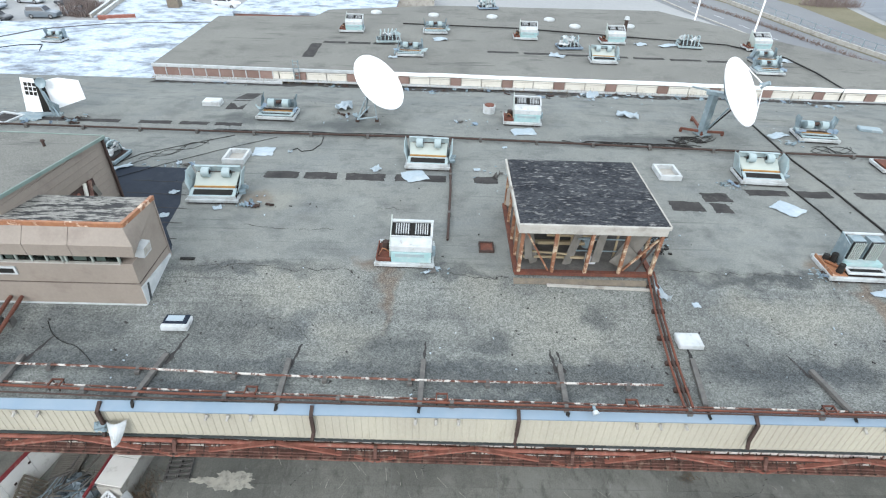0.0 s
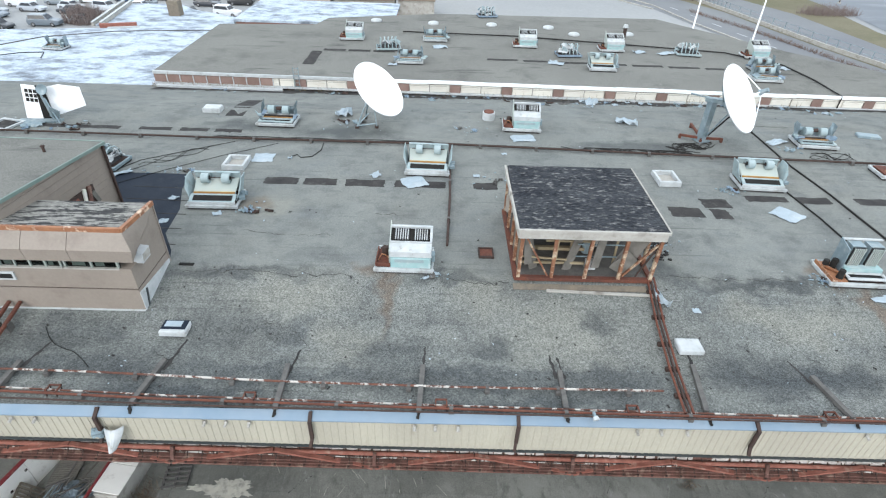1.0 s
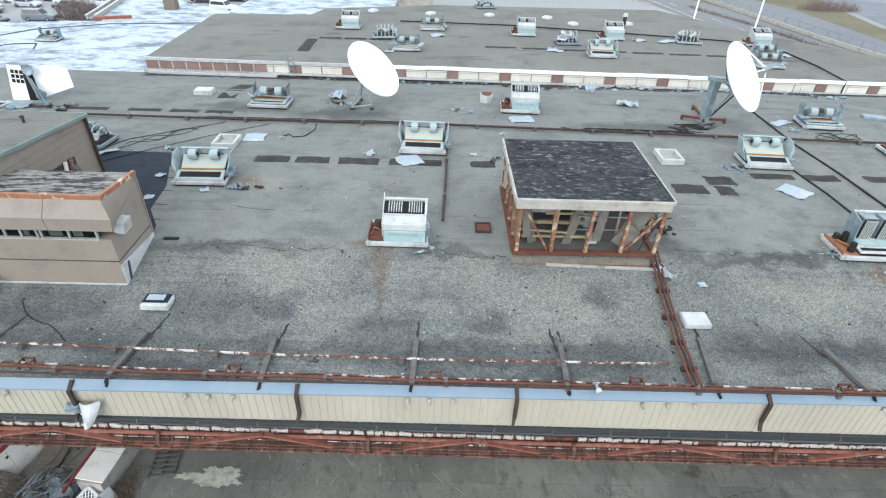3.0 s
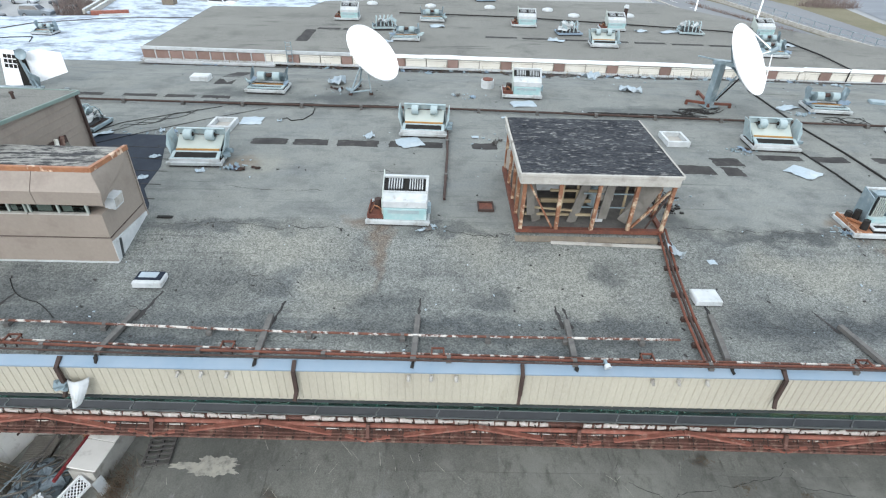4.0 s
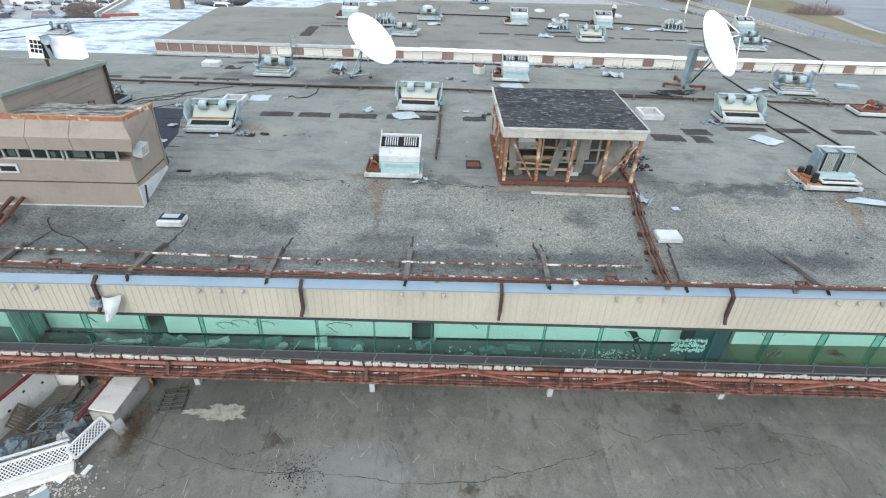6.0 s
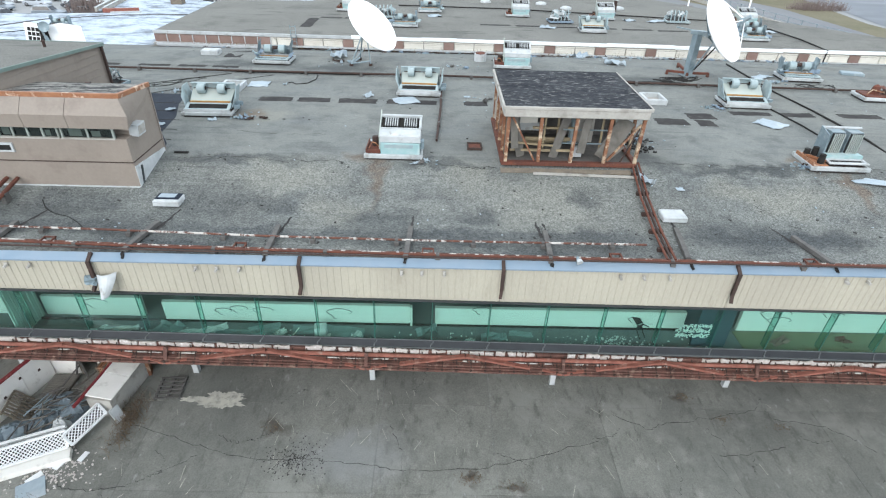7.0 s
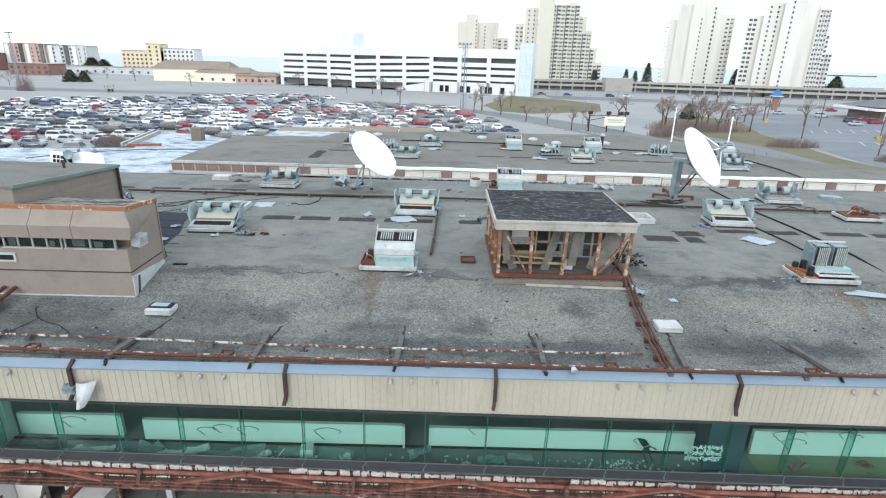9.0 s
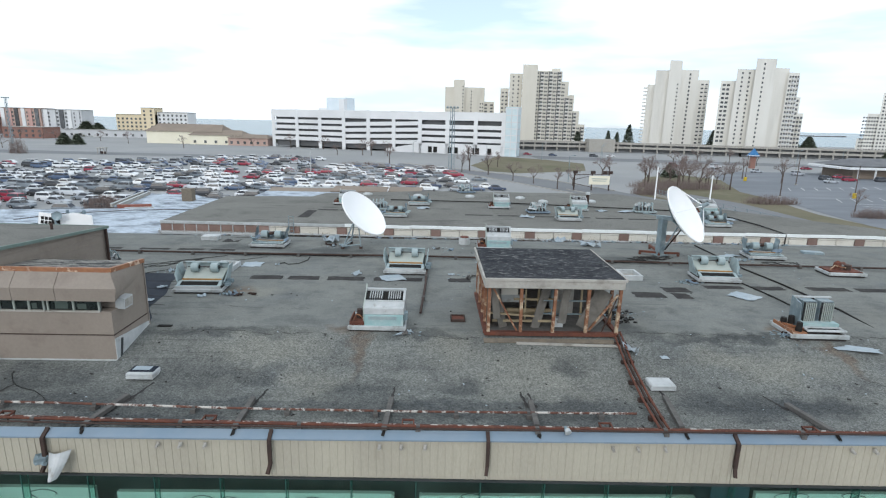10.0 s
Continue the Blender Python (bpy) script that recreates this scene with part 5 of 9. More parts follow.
def cabinet_unit(at, label, group="cabinet units"):
    """A closed unit: aqua lower panel, white casing, sloped top with two coils, a rusted tray at one end."""
    u = thing("cabinet_unit", label, "rooftop unit", at, group)
    curb(u)
    part("rust_tray", Mesh().box((-0.88, 0.75, 0.3), (0.62, 1.2, 0.05)).box((-1.16, 0.75, 0.38), (0.05, 1.2, 0.16)).box((-0.88, 0.2, 0.36), (0.6, 0.05, 0.14)), "rust", u, "rusted tray with broken pipes")
    part("compressor", Mesh().tube((-0.85, 0.95, 0.3), (-0.85, 0.95, 0.72), 0.16, 12, 0.13).tube((-0.7, 1.15, 0.3), (-0.7, 1.15, 0.6), 0.12, 10), "rustdark", u)
    part("copper_pipe", Mesh().line([(-1.1, 0.5, 0.34), (-0.95, 0.6, 0.6), (-0.8, 0.6, 0.55), (-0.66, 0.7, 0.34)], 0.03, 6), "orange", u)
    bevelled(part("lower_panel", Mesh().box((0.28, 0.62, 0.5), (1.66, 1.0, 0.5)), "aqua", u, "aqua lower panel"), 0.02)
    part("panel_window", Mesh().box((0.22, 0.11, 0.62), (1.2, 0.02, 0.14)), "paleblue", u)
    bevelled(part("casing", Mesh().box((0.28, 0.68, 0.9), (1.7, 1.02, 0.3)).box((0.28, 0.2, 0.79), (1.74, 0.08, 0.05)), "white", u, "white casing"), 0.025)
    hood = Mesh()
    hood.add([(-0.57, 0.3, 1.05), (1.13, 0.3, 1.05), (1.13, 0.62, 1.22), (-0.57, 0.62, 1.22), (-0.57, 1.32, 1.52), (1.13, 1.32, 1.52), (-0.57, 1.4, 0.3), (1.13, 1.4, 0.3), (-0.57, 0.3, 1.0), (1.13, 0.3, 1.0)],
             [(0, 1, 2, 3), (4, 5, 7, 6), (8, 9, 1, 0), (0, 3, 4, 6, 8), (1, 9, 7, 5, 2)])
    part("hood", hood, "white", u)
    part("coil_bed", Mesh().add([(-0.56, 0.62, 1.17), (1.12, 0.62, 1.17), (1.12, 1.32, 1.44), (-0.56, 1.32, 1.44)], [(0, 1, 2, 3)]), "dark", u)
    coil_pack(u, -0.12, 0.97, 1.33, 0.6, 0.52, -69, 6, "curbwhite")
    coil_pack(u, 0.68, 0.97, 1.33, 0.58, 0.52, -69, 6, "curbwhite")
    part("top_bar", Mesh().box((0.28, 1.34, 1.53), (1.76, 0.14, 0.07)).box((0.28, 0.62, 1.22), (1.72, 0.08, 0.06)).box((1.1, 0.97, 1.38), (0.1, 0.7, 0.06), 0, 22), "white", u)
    part("side_sheet", Mesh().add([(-0.62, 0.25, 0.3), (-0.62, 1.45, 0.3), (-0.62, 1.5, 1.72), (-0.62, 1.2, 1.5), (-0.62, 0.22, 1.0), (-0.58, 0.25, 0.3), (-0.58, 1.45, 0.3), (-0.58, 1.5, 1.72), (-0.58, 1.2, 1.5), (-0.58, 0.22, 1.0)],
                                  [(0, 1, 2, 3, 4), (9, 8, 7, 6, 5), (2, 7, 8, 3), (3, 8, 9, 4), (4, 9, 5, 0), (1, 6, 7, 2)]), "yellowpan", u, "pale end sheet bent upward")
    part("junction_box", Mesh().box((1.2, 0.5, 0.62), (0.14, 0.3, 0.34)), "galv", u)
    return u


def coil_unit(at, label, group="coil units"):
    """A gutted unit: blue end sheet, two upright coil packs, low white frame in front, rusted tray."""
    u = thing("coil_unit", label, "rooftop unit", at, group)
    curb(u)
    part("rust_tray", Mesh().box((-0.85, 0.8, 0.3), (0.66, 1.4, 0.05)).box((-1.16, 0.8, 0.36), (0.05, 1.4, 0.14)).bar((-1.1, 1.2, 0.4), (-0.5, 0.4, 0.4), 0.08, 0.08), "orange", u, "orange rusted tray")
    for x, y, h in ((-0.75, 0.35, 0.42), (-0.95, 1.15, 0.35), (-0.65, 1.1, 0.45)):
        part("compressor", Mesh().tube((x, y, 0.3), (x, y, 0.3 + h), 0.14, 12, 0.12), "black", u)
    part("end_sheet", Mesh().add([(-0.5, 0.75, 0.3), (-0.46, 1.6, 0.3), (-0.46, 1.62, 1.55), (-0.5, 0.85, 1.4), (-0.46, 0.75, 0.3), (-0.42, 1.6, 0.3), (-0.42, 1.62, 1.55), (-0.46, 0.85, 1.4)],
                                 [(0, 3, 2, 1), (4, 5, 6, 7), (0, 4, 7, 3), (3, 7, 6, 2)]), "galv", u, "blue grey end sheet")
    for x in (0.02, 0.78):
        part("coil_case", Mesh().box((x, 1.3, 0.98), (0.56, 0.46, 0.95)), "galv", u)
        coil_pack(u, x, 1.03, 0.98, 0.5, 0.86, 0, 6, "yellowpan")
    part("top_bar", Mesh().box((0.4, 1.58, 1.5), (1.7, 0.1, 0.06)), "white", u)
    part("shelf", Mesh().box((0.38, 0.85, 0.46), (1.6, 0.36, 0.2)), "aqua", u, "pale green ledge")
    fr = Mesh().box((0.35, 0.2, 0.4), (1.7, 0.14, 0.08)).box((0.35, 0.58, 0.4), (1.7, 0.1, 0.08)).box((-0.42, 0.4, 0.4), (0.12, 0.4, 0.08)).box((1.12, 0.4, 0.4), (0.12, 0.4, 0.08))
    bevelled(part("intake_frame", fr, "white", u), 0.015)
    part("intake_slot", Mesh().box((0.35, 0.4, 0.36), (1.4, 0.3, 0.06)), "dark", u, "dark intake opening")
    return u


A_LAB = "stripped pale blue blower unit with rust band on the gravel roof"
B_LAB = "white and aqua rooftop cabinet unit with rusted tray"
C_LAB = "gutted rooftop unit with upright coils and orange rusted tray"
a0 = blower_unit(pose(-10.78, 22.3, roof_z(22.3), 0, 0, 1) @ Matrix.Diagonal((1, 1, 0.86, 1)), A_LAB, skew=0.14)
copy_thing(a0, pose(-0.53, 26.35, roof_z(26.4), 0, 0, -2))
copy_thing(a0, pose(17.65, 25.62, roof_z(25.6), 0, 0, -3))
W_LAB = "wrecked grey blue rooftop unit with bare blowers and bent sheets"
J_LAB = "collapsed rooftop unit heaped with bent white sheets"
wreck_unit(pose(24.1, 31.55, roof_z(31.5), 0, 0, -5), W_LAB, 3)
wreck_unit(pose(-10.4, 32.65, roof_z(32.7), 0, 0, -2), W_LAB, 5)
jumble_unit(pose(-18.3, 26.0, roof_z(26.6), 0, 0, -8), "crumpled rooftop unit beside the penthouse", 8, "galv")
b0 = cabinet_unit(pose(-1.26, 17.72, roof_z(17.7) - 0.02, 0, 0, -1), B_LAB)
copy_thing(b0, pose(5.45, 32.95, roof_z(33), 0, 0, -3))
c0 = coil_unit(pose(17.75, 17.5, roof_z(17.5), 0, 0, -2), C_LAB)
rb = thing("rusted_vent", "gutted unit base with rusted drums on a pale curb", "rooftop unit", pose(26.5, 27.4, roof_z(27.5), 0, 0, -4))
curb(rb, 2.2, 1.5)
part("rust_tray", Mesh().box((0, 0.75, 0.3), (1.9, 1.2, 0.06)), "rust", rb, "rusted tray")
part("drum", Mesh().tube((-0.2, 0.8, 0.3), (-0.2, 0.8, 0.75), 0.26, 12, 0.2).tube((-0.2, 0.8, 0.75), (-0.2, 0.8, 0.86), 0.2, 12, 0.06), "rust", rb)
part("drum", Mesh().tube((0.35, 0.7, 0.3), (0.35, 0.7, 0.62), 0.2, 12, 0.17), "rustdark", rb)
part("pipe", Mesh().line([(-0.8, 0.5, 0.34), (-0.5, 0.6, 0.6), (0.0, 0.5, 0.5), (0.7, 0.9, 0.4)], 0.04, 6), "postrust", rb)
part("torn_sheet", crumple(Mesh(), pose(0.6, 1.1, 0.5, 30, 20, 10), 0.7, 0.5, 0.06, random.Random(9), 3), "rust2", rb)

# units on the rear roof
FZ = FAR_Z
for i, (x, y, r) in enumerate(((-2.7, 50.0, 0), (29.0, 47.8, -3), (-0.5, 58.0, 2), (30.3, 50.7, 4))):
    wreck_unit(pose(x, y - 0.6, FZ, 0, 0, r), W_LAB, 20 + i)
copy_thing(a0, pose(14.8, 49.0, FZ, 0, 0, -2))
for x, y, r in ((-9.0, 57.6, 0), (8.6, 56.8, -2), (17.3, 56.2, -1), (31.6, 55.3, 0)):
    copy_thing(b0, pose(x, y - 0.6, FZ, 0, 0, r))
for i, (x, y, r) in enumerate(((-4.9, 54.2, 8), (12.6, 53.8, 5), (24.8, 55.5, -8), (5.8, 70.0, 10))):
    jumble_unit(pose(x, y - 0.6, FZ, 0, 0, r), J_LAB, 40 + i, "bluecap" if i % 2 else "paleblue")
wreck_unit(pose(-45.0, 64.3, SNOW, 0, 0, -4), W_LAB, 60)

# ---- pipes and cables on the roof ----
def on_roof(x, y, dz=0.0):
    return (x, y, roof_z(y) + dz)


def pipe_run(name, label, pts, r, material, every=0.0, dz=0.15, category="pipe"):
    p = thing(name, label, category)
    line = [on_roof(x, y, dz) for x, y in pts]
    part("tube", Mesh().line(line, r, 8), material, p)
    if every:
        for a, b in zip(pts, pts[1:]):
            d = math.hypot(b[0] - a[0], b[1] - a[1])
            k = max(1, int(d / every))
            for i in range(k):
                t = (i + 0.5) / k
                x, y = a[0] + (b[0] - a[0]) * t, a[1] + (b[1] - a[1]) * t
                part("support", Mesh().box((x, y, roof_z(y) + dz * 0.42), (0.16, 0.3, dz * 0.84)).box((x, y, roof_z(y) + dz + r * 0.3), (r * 2.6, r * 2.8, r * 1.7)), "greywood", p)
    return p


pipe_run("gas_pipe", "long rusty brown pipe lying across the roof", [(-30, 30.8), (-12.8, 30.5), (0.9, 30.5), (14.5, 29.9), (27, 29.4), (45, 28.7)], 0.065, "rustdark", 3.2, 0.16)
pipe_run("conduit", "thin grey conduit beside the long brown pipe", [(-12.8, 30.72), (0.9, 30.75), (14.5, 30.15), (27, 29.65)], 0.035, "black", 0, 0.1)
pipe_run("gas_pipe", "rusty branch pipe running toward the roof edge", [(0.77, 30.4), (0.72, 24.1), (0.55, 19.6)], 0.06, "rustdark", 2.4, 0.16)
pipe_run("cable", "black cable lying on the roof", [(21.16, 36), (20.95, 29), (21.25, 25.5), (21.38, 21.2), (21.2, 17.2)], 0.05, "black", 0, 0.05, "cable")
pipe_run("cable", "black cable lying on the roof", [(18.9, 26.2), (19.25, 23.1), (19.35, 19.3)], 0.04, "black", 0, 0.05, "cable")
pipe_run("cable", "black cable lying on the roof", [(-17.4, 25.9), (-16.5, 27.4), (-14.6, 28.7), (-12.2, 30.3)], 0.018, "black", 0, 0.03, "cable")
pipe_run("cable", "black cable lying on the roof", [(-17.0, 24.2), (-14.8, 26.2), (-12.4, 28.2), (-9.6, 30.2)], 0.014, "black", 0, 0.025, "cable")
pipe_run("cable", "loose curled cable on the roof", [(-6.9, 30.4), (-6.85, 29.4), (-7.2, 28.5), (-7.8, 28.3), (-8.1, 28.7), (-8.4, 28.4)], 0.025, "black", 0, 0.03, "cable")
pipe_run("front_pipe", "flaking rust and white pipe along the front of the roof", [(-20, 12.75), (-11.7, 12.62), (-5.1, 12.38), (0.7, 12.3), (7.95, 12.32)], 0.04, "rustpipe", 2.3, 0.17)
pipe_run("edge_pipe", "red rusted conduit along the roof edge", [(-26, 12.0), (-14.2, 11.72), (-8.6, 11.52), (-1.2, 11.4), (6.3, 11.3), (15, 11.22), (30, 11.1)], 0.045, "rust", 3.1, 0.2)
pipe_run("edge_pipe", "thinner flaking conduit along the roof edge", [(-26, 12.18), (-14.2, 11.9), (-8.6, 11.70), (-1.2, 11.56), (6.3, 11.46), (15, 11.38), (30, 11.26)], 0.035, "rustpipe", 0, 0.15)
pipe_run("edge_pipe", "dark rusted rail along the roof edge", [(-26, 11.7), (-14.2, 11.42), (-8.6, 11.28), (-1.2, 11.2), (6.3, 11.14), (15, 11.1), (30, 11.06)], 0.03, "rustdark", 0, 0.24)
for i, dx in enumerate((-0.14, 0.0, 0.14)):
    pipe_run("hut_pipe", "rusted pipe running from the hut to the roof edge", [(9.0 + dx, 17.7), (8.8 + dx, 15.4), (8.65 + dx, 13.3), (8.5 + dx, 11.4)], 0.045, "rust" if i != 1 else "rustdark", 0, 0.18)
for i in range(5):
    y = 12.2 + i * 1.2
    single("pipe_saddle", Mesh().box((8.5 + (y - 11.4) * 0.079, y, roof_z(y) + 0.07), (0.5, 0.14, 0.14)), "rustdark", "rusted saddle under the hut pipes", "pipe support", group="pipe saddles")
for dx in (-0.22, 0.2):
    pipe_run("wall_pipe", "red rusted pipe from the penthouse toward the edge", [(-15.9 + dx, 15.6), (-15.75 + dx, 13.6), (-15.6 + dx, 11.9)], 0.075, "rust", 1.6, 0.3)
# weathered sleepers and red pipe stands near the edge
for a, b2 in (((-9.4, 13.3), (-9.65, 11.3)), ((-5.05, 13.2), (-5.0, 11.25)), ((-0.3, 13.3), (-0.38, 11.25)), ((4.54, 13.2), (4.45, 11.5)), ((9.45, 13.6), (9.1, 11.5)), ((13.6, 13.2), (13.9, 11.35)), ((-14.3, 13.1), (-14.25, 11.8))):
    single("sleeper", Mesh().bar(on_roof(*a, 0.08), on_roof(*b2, 0.16), 0.17, 0.14), "greywood", "split grey timber sleeper on the roof edge", "sleeper", group="timber sleepers")
rs = random.Random(14)
for x, y0, y1, lean in ((-9.3, 12.9, 14.4, 0.25), (-5.0, 12.7, 14.0, 0.2), (-0.3, 12.8, 14.3, 0.05), (4.4, 12.9, 14.0, -0.1), (4.68, 12.9, 13.9, -0.1), (9.45, 13.0, 14.6, 0.1), (13.5, 12.9, 14.0, -0.35), (-14.2, 12.9, 14.2, 0.35)):
    k = 9
    rim = [(x + lean * i / k - rs.uniform(0.02, 0.13) * (1 - 0.6 * i / k), y0 + (y1 - y0) * i / k) for i in range(k + 1)] + [(x + lean * i / k + rs.uniform(0.02, 0.13) * (1 - 0.6 * i / k), y0 + (y1 - y0) * i / k) for i in range(k, -1, -1)]
    single("tar_strip", Mesh().add([(px, py, roof_z(py) + 0.010) for px, py in rim], [(i, 2 * k + 1 - i, 2 * k - i, i + 1) for i in range(k)]), "tar", "ragged tarred strip above a timber sleeper", "roof patch", group="tar strips", kind="structure")
for x in (-18.7, -12.4, -5.95, 0.35, 6.65, 13.2):
    y = float(np.interp(x, [-26, -1.2, 15], [11.95, 11.42, 11.2]))
    st = thing("pipe_stand", "small red square steel pipe stand", "pipe stand", group="red pipe stands")
    z = roof_z(y)
    part("ring", Mesh().box((x, y, z + 0.22), (0.40, 0.05, 0.05)).box((x, y + 0.32, z + 0.22), (0.40, 0.05, 0.05)).box((x - 0.18, y + 0.16, z + 0.22), (0.04, 0.36, 0.05)).box((x + 0.18, y + 0.16, z + 0.22), (0.04, 0.36, 0.05)), "rust", st)
    for sx in (-0.17, 0.17):
        for sy in (0.02, 0.3):
            part("leg", Mesh().box((x + sx, y + sy, z + 0.11), (0.03, 0.03, 0.22)), "rustdark", st)

# downspouts, hooks and a torn lamp on the fascia
for x in JOINTS[2:12]:
    sp = thing("downspout", "short rusted downspout on the beige fascia", "downspout", group="fascia downspouts")
    part("spout", Mesh().box((x, FRONT - 0.19, -1.32), (0.11, 0.1, 0.86)).bar((x, FRONT - 0.19, -0.92), (x, FRONT + 0.1, -0.74), 0.11, 0.09), "rustdark", sp)
    part("outlet", Mesh().bar((x, FRONT - 0.19, -1.74), (x - 0.05, FRONT - 0.36, -1.98), 0.1, 0.09), "rustdark", sp)
for a, c in zip(JOINTS[3:11], JOINTS[4:12]):
    for fr in (0.5, 0.6, 0.71):
        x = a + (c - a) * fr
        single("hook", Mesh().tube((x, FRONT - 0.06, -1.12), (x, FRONT - 0.26, -1.16), 0.05, 6).box((x, FRONT - 0.12, -1.12), (0.1, 0.03, 0.14)), "concrete", "small stub bracket on the beige fascia", "bracket", group="fascia brackets")
lamp = thing("torn_lamp", "torn white floodlight hanging from the fascia", "lamp")
shell, k = Mesh(), 6
pts = []
for j in range(k + 1):
    q = j / k
    for i in range(k + 1):
        p = i / k
        wide = 0.52 * (1 - 0.55 * q ** 1.5)
        pts.append((-10.52 + 0.12 * q + p * wide + 0.16 * p * (1 - q), 10.9 - 0.16 * math.sin(math.pi * p) - 0.34 * q, -1.40 + 0.12 * p - 0.66 * q - 0.14 * p * q))
nv = len(pts)
shell.add(pts + [(x + 0.01, y + 0.02, z) for x, y, z in pts], [f for j in range(k) for i in range(k) for f in ((j * 7 + i, j * 7 + i + 1, j * 7 + i + 8, j * 7 + i + 7), (nv + j * 7 + i + 7, nv + j * 7 + i + 8, nv + j * 7 + i + 1, nv + j * 7 + i))])
part("shade", shell, "white", lamp, "bent white half shell shade")
part("torn_edge", crumple(Mesh(), pose(-10.72, 10.84, -1.6, 60, 20, 10), 0.34, 0.3, 0.05, random.Random(3), 4), "galv", lamp, "torn grey sheet")
part("housing", Mesh().box((-10.78, 10.9, -1.62), (0.3, 0.25, 0.22), 20, 15), "galv", lamp)
part("arm", Mesh().bar((-10.65, 11.0, -1.5), (-10.4, 10.85, -1.5), 0.05, 0.05), "rustdark", lamp)
fl = thing("floodlight", "small white floodlight on the roof edge", "lamp", pose(5.3, 11.15, -0.72))
part("head", Mesh().tube((0, -0.05, 0.15), (0.03, -0.16, 0.1), 0.08, 12, 0.11), "white", fl)
part("bracket", Mesh().box((0, 0.05, 0.05), (0.08, 0.2, 0.2)), "galv", fl)

# ---- tar patches where the gravel is gone ----
def patch(x0, x1, y0, y1, material="tar", z=None, lift=0.006):
    p = Mesh()
    k = 6
    rim = []
    for i in range(4 * k):
        s, t = divmod(i, k)
        t /= k
        x, y = ((x0 + (x1 - x0) * t, y0), (x1, y0 + (y1 - y0) * t), (x1 - (x1 - x0) * t, y1), (x0, y1 - (y1 - y0) * t))[s]
        rim.append((x + random.uniform(-0.05, 0.05), y + random.uniform(-0.05, 0.05)))
    zz = [(roof_z(y) if z is None else z) + lift for _, y in rim]
    p.add([(x, y, h) for (x, y), h in zip(rim, zz)], [tuple(range(4 * k))])
    return single("tar_patch", p, material, "dark rectangular tar patch in the gravel", "roof patch", group="tar patches", kind="structure")


for x0, x1 in ((-9.1, -7.35), (-7.05, -5.3), (-4.8, -2.75), (-2.2, 0.5), (2.0, 3.25)):
    patch(x0, x1, 25.1, 25.85)
for x0, x1 in ((-28.2, -25.8), (-25.3, -22.7), (-22.5, -19.9), (-18.7, -16.7), (-16.2, -14.4), (-14.0, -12.3)):
    patch(x0, x1, 31.75, 32.25)
patch(-14.2, -13.0, 34.5, 36.5)
patch(-14.3, -13.1, 36.9, 39.4)
for x0, x1, y0, y1 in ((11.8, 13.45, 22.85, 23.8), (13.9, 14.8, 22.75, 23.7), (13.8, 15.25, 23.85, 24.75), (16.4, 18.6, 24.6, 25.2), (19.1, 20.9, 24.5, 25.2), (22.3, 24.6, 24.5, 25.2), (25.0, 27.4, 24.4, 25.1)):
    patch(x0, x1, y0, y1)
single("membrane_patch", Mesh().add([(x, y, roof_z(y) + 0.007) for x, y in ((-17.2, 25.9), (-15.2, 25.95), (-13.2, 25.9), (-12.95, 24.2), (-12.3, 22.3), (-12.1, 20.2), (-11.3, 18.9), (-11.1, 18.25), (-14.8, 18.25), (-14.9, 22.3), (-16.9, 24.6))],
                                   [tuple(range(10, -1, -1))]), "membrane", "dark blue grey roofing membrane beside the penthouse", "roof patch", kind="structure")
for i in range(4):
    patch(-11.2 + 2.4 * i, -9.1 + 2.4 * i, 53.2, 53.9, z=FAR_Z)
for i in range(7):
    patch(4.5 + 3.4 * i, 7.4 + 3.4 * i, 51.6 - 0.15 * i, 52.2 - 0.15 * i, z=FAR_Z)
patch(-12.2, -11.2, 48.6, 53.0, z=FAR_Z)

# ---- loose boxes and sheets ----
def raised_box(x, y, w, d, h, label, z=None, band=False, rz=0.0, hollow=False, material="white"):
    u = thing("roof_hatch" if not hollow else "open_curb", label, "roof hatch" if not hollow else "roof curb", pose(x, y, roof_z(y) if z is None else z, 0, 0, rz))
    if hollow:
        c = Mesh()
        for s in (-1, 1):
            c.box((s * (w / 2 - 0.07), 0, h / 2), (0.14, d, h)).box((0, s * (d / 2 - 0.07), h / 2), (w - 0.28, 0.14, h))
        bevelled(part("frame", c, material, u), 0.015)
        part("bottom", Mesh().box((0, 0, 0.03), (w - 0.28, d - 0.28, 0.05)), "concrete", u)
    else:
        bevelled(part("curb", Mesh().box((0, 0, h * 0.3), (w, d, h * 0.6), top=0.96), material, u), 0.02)
        bevelled(part("lid", Mesh().box((0, 0, h * 0.8), (w * 1.02, d * 1.02, h * 0.4), top=0.9), material, u), 0.03)
        if band:
            part("dark_band", Mesh().box((0.0, 0.06, h * 1.0 + 0.005), (w * 0.9, d * 0.72, 0.02)), "membrane", u, "dark blue felt on the lid")
            part("pale_sheet", Mesh().box((-0.05, 0.1, h * 1.0 + 0.02), (w * 0.62, d * 0.45, 0.015)), "litter", u, "pale sheet on the lid")
    return u


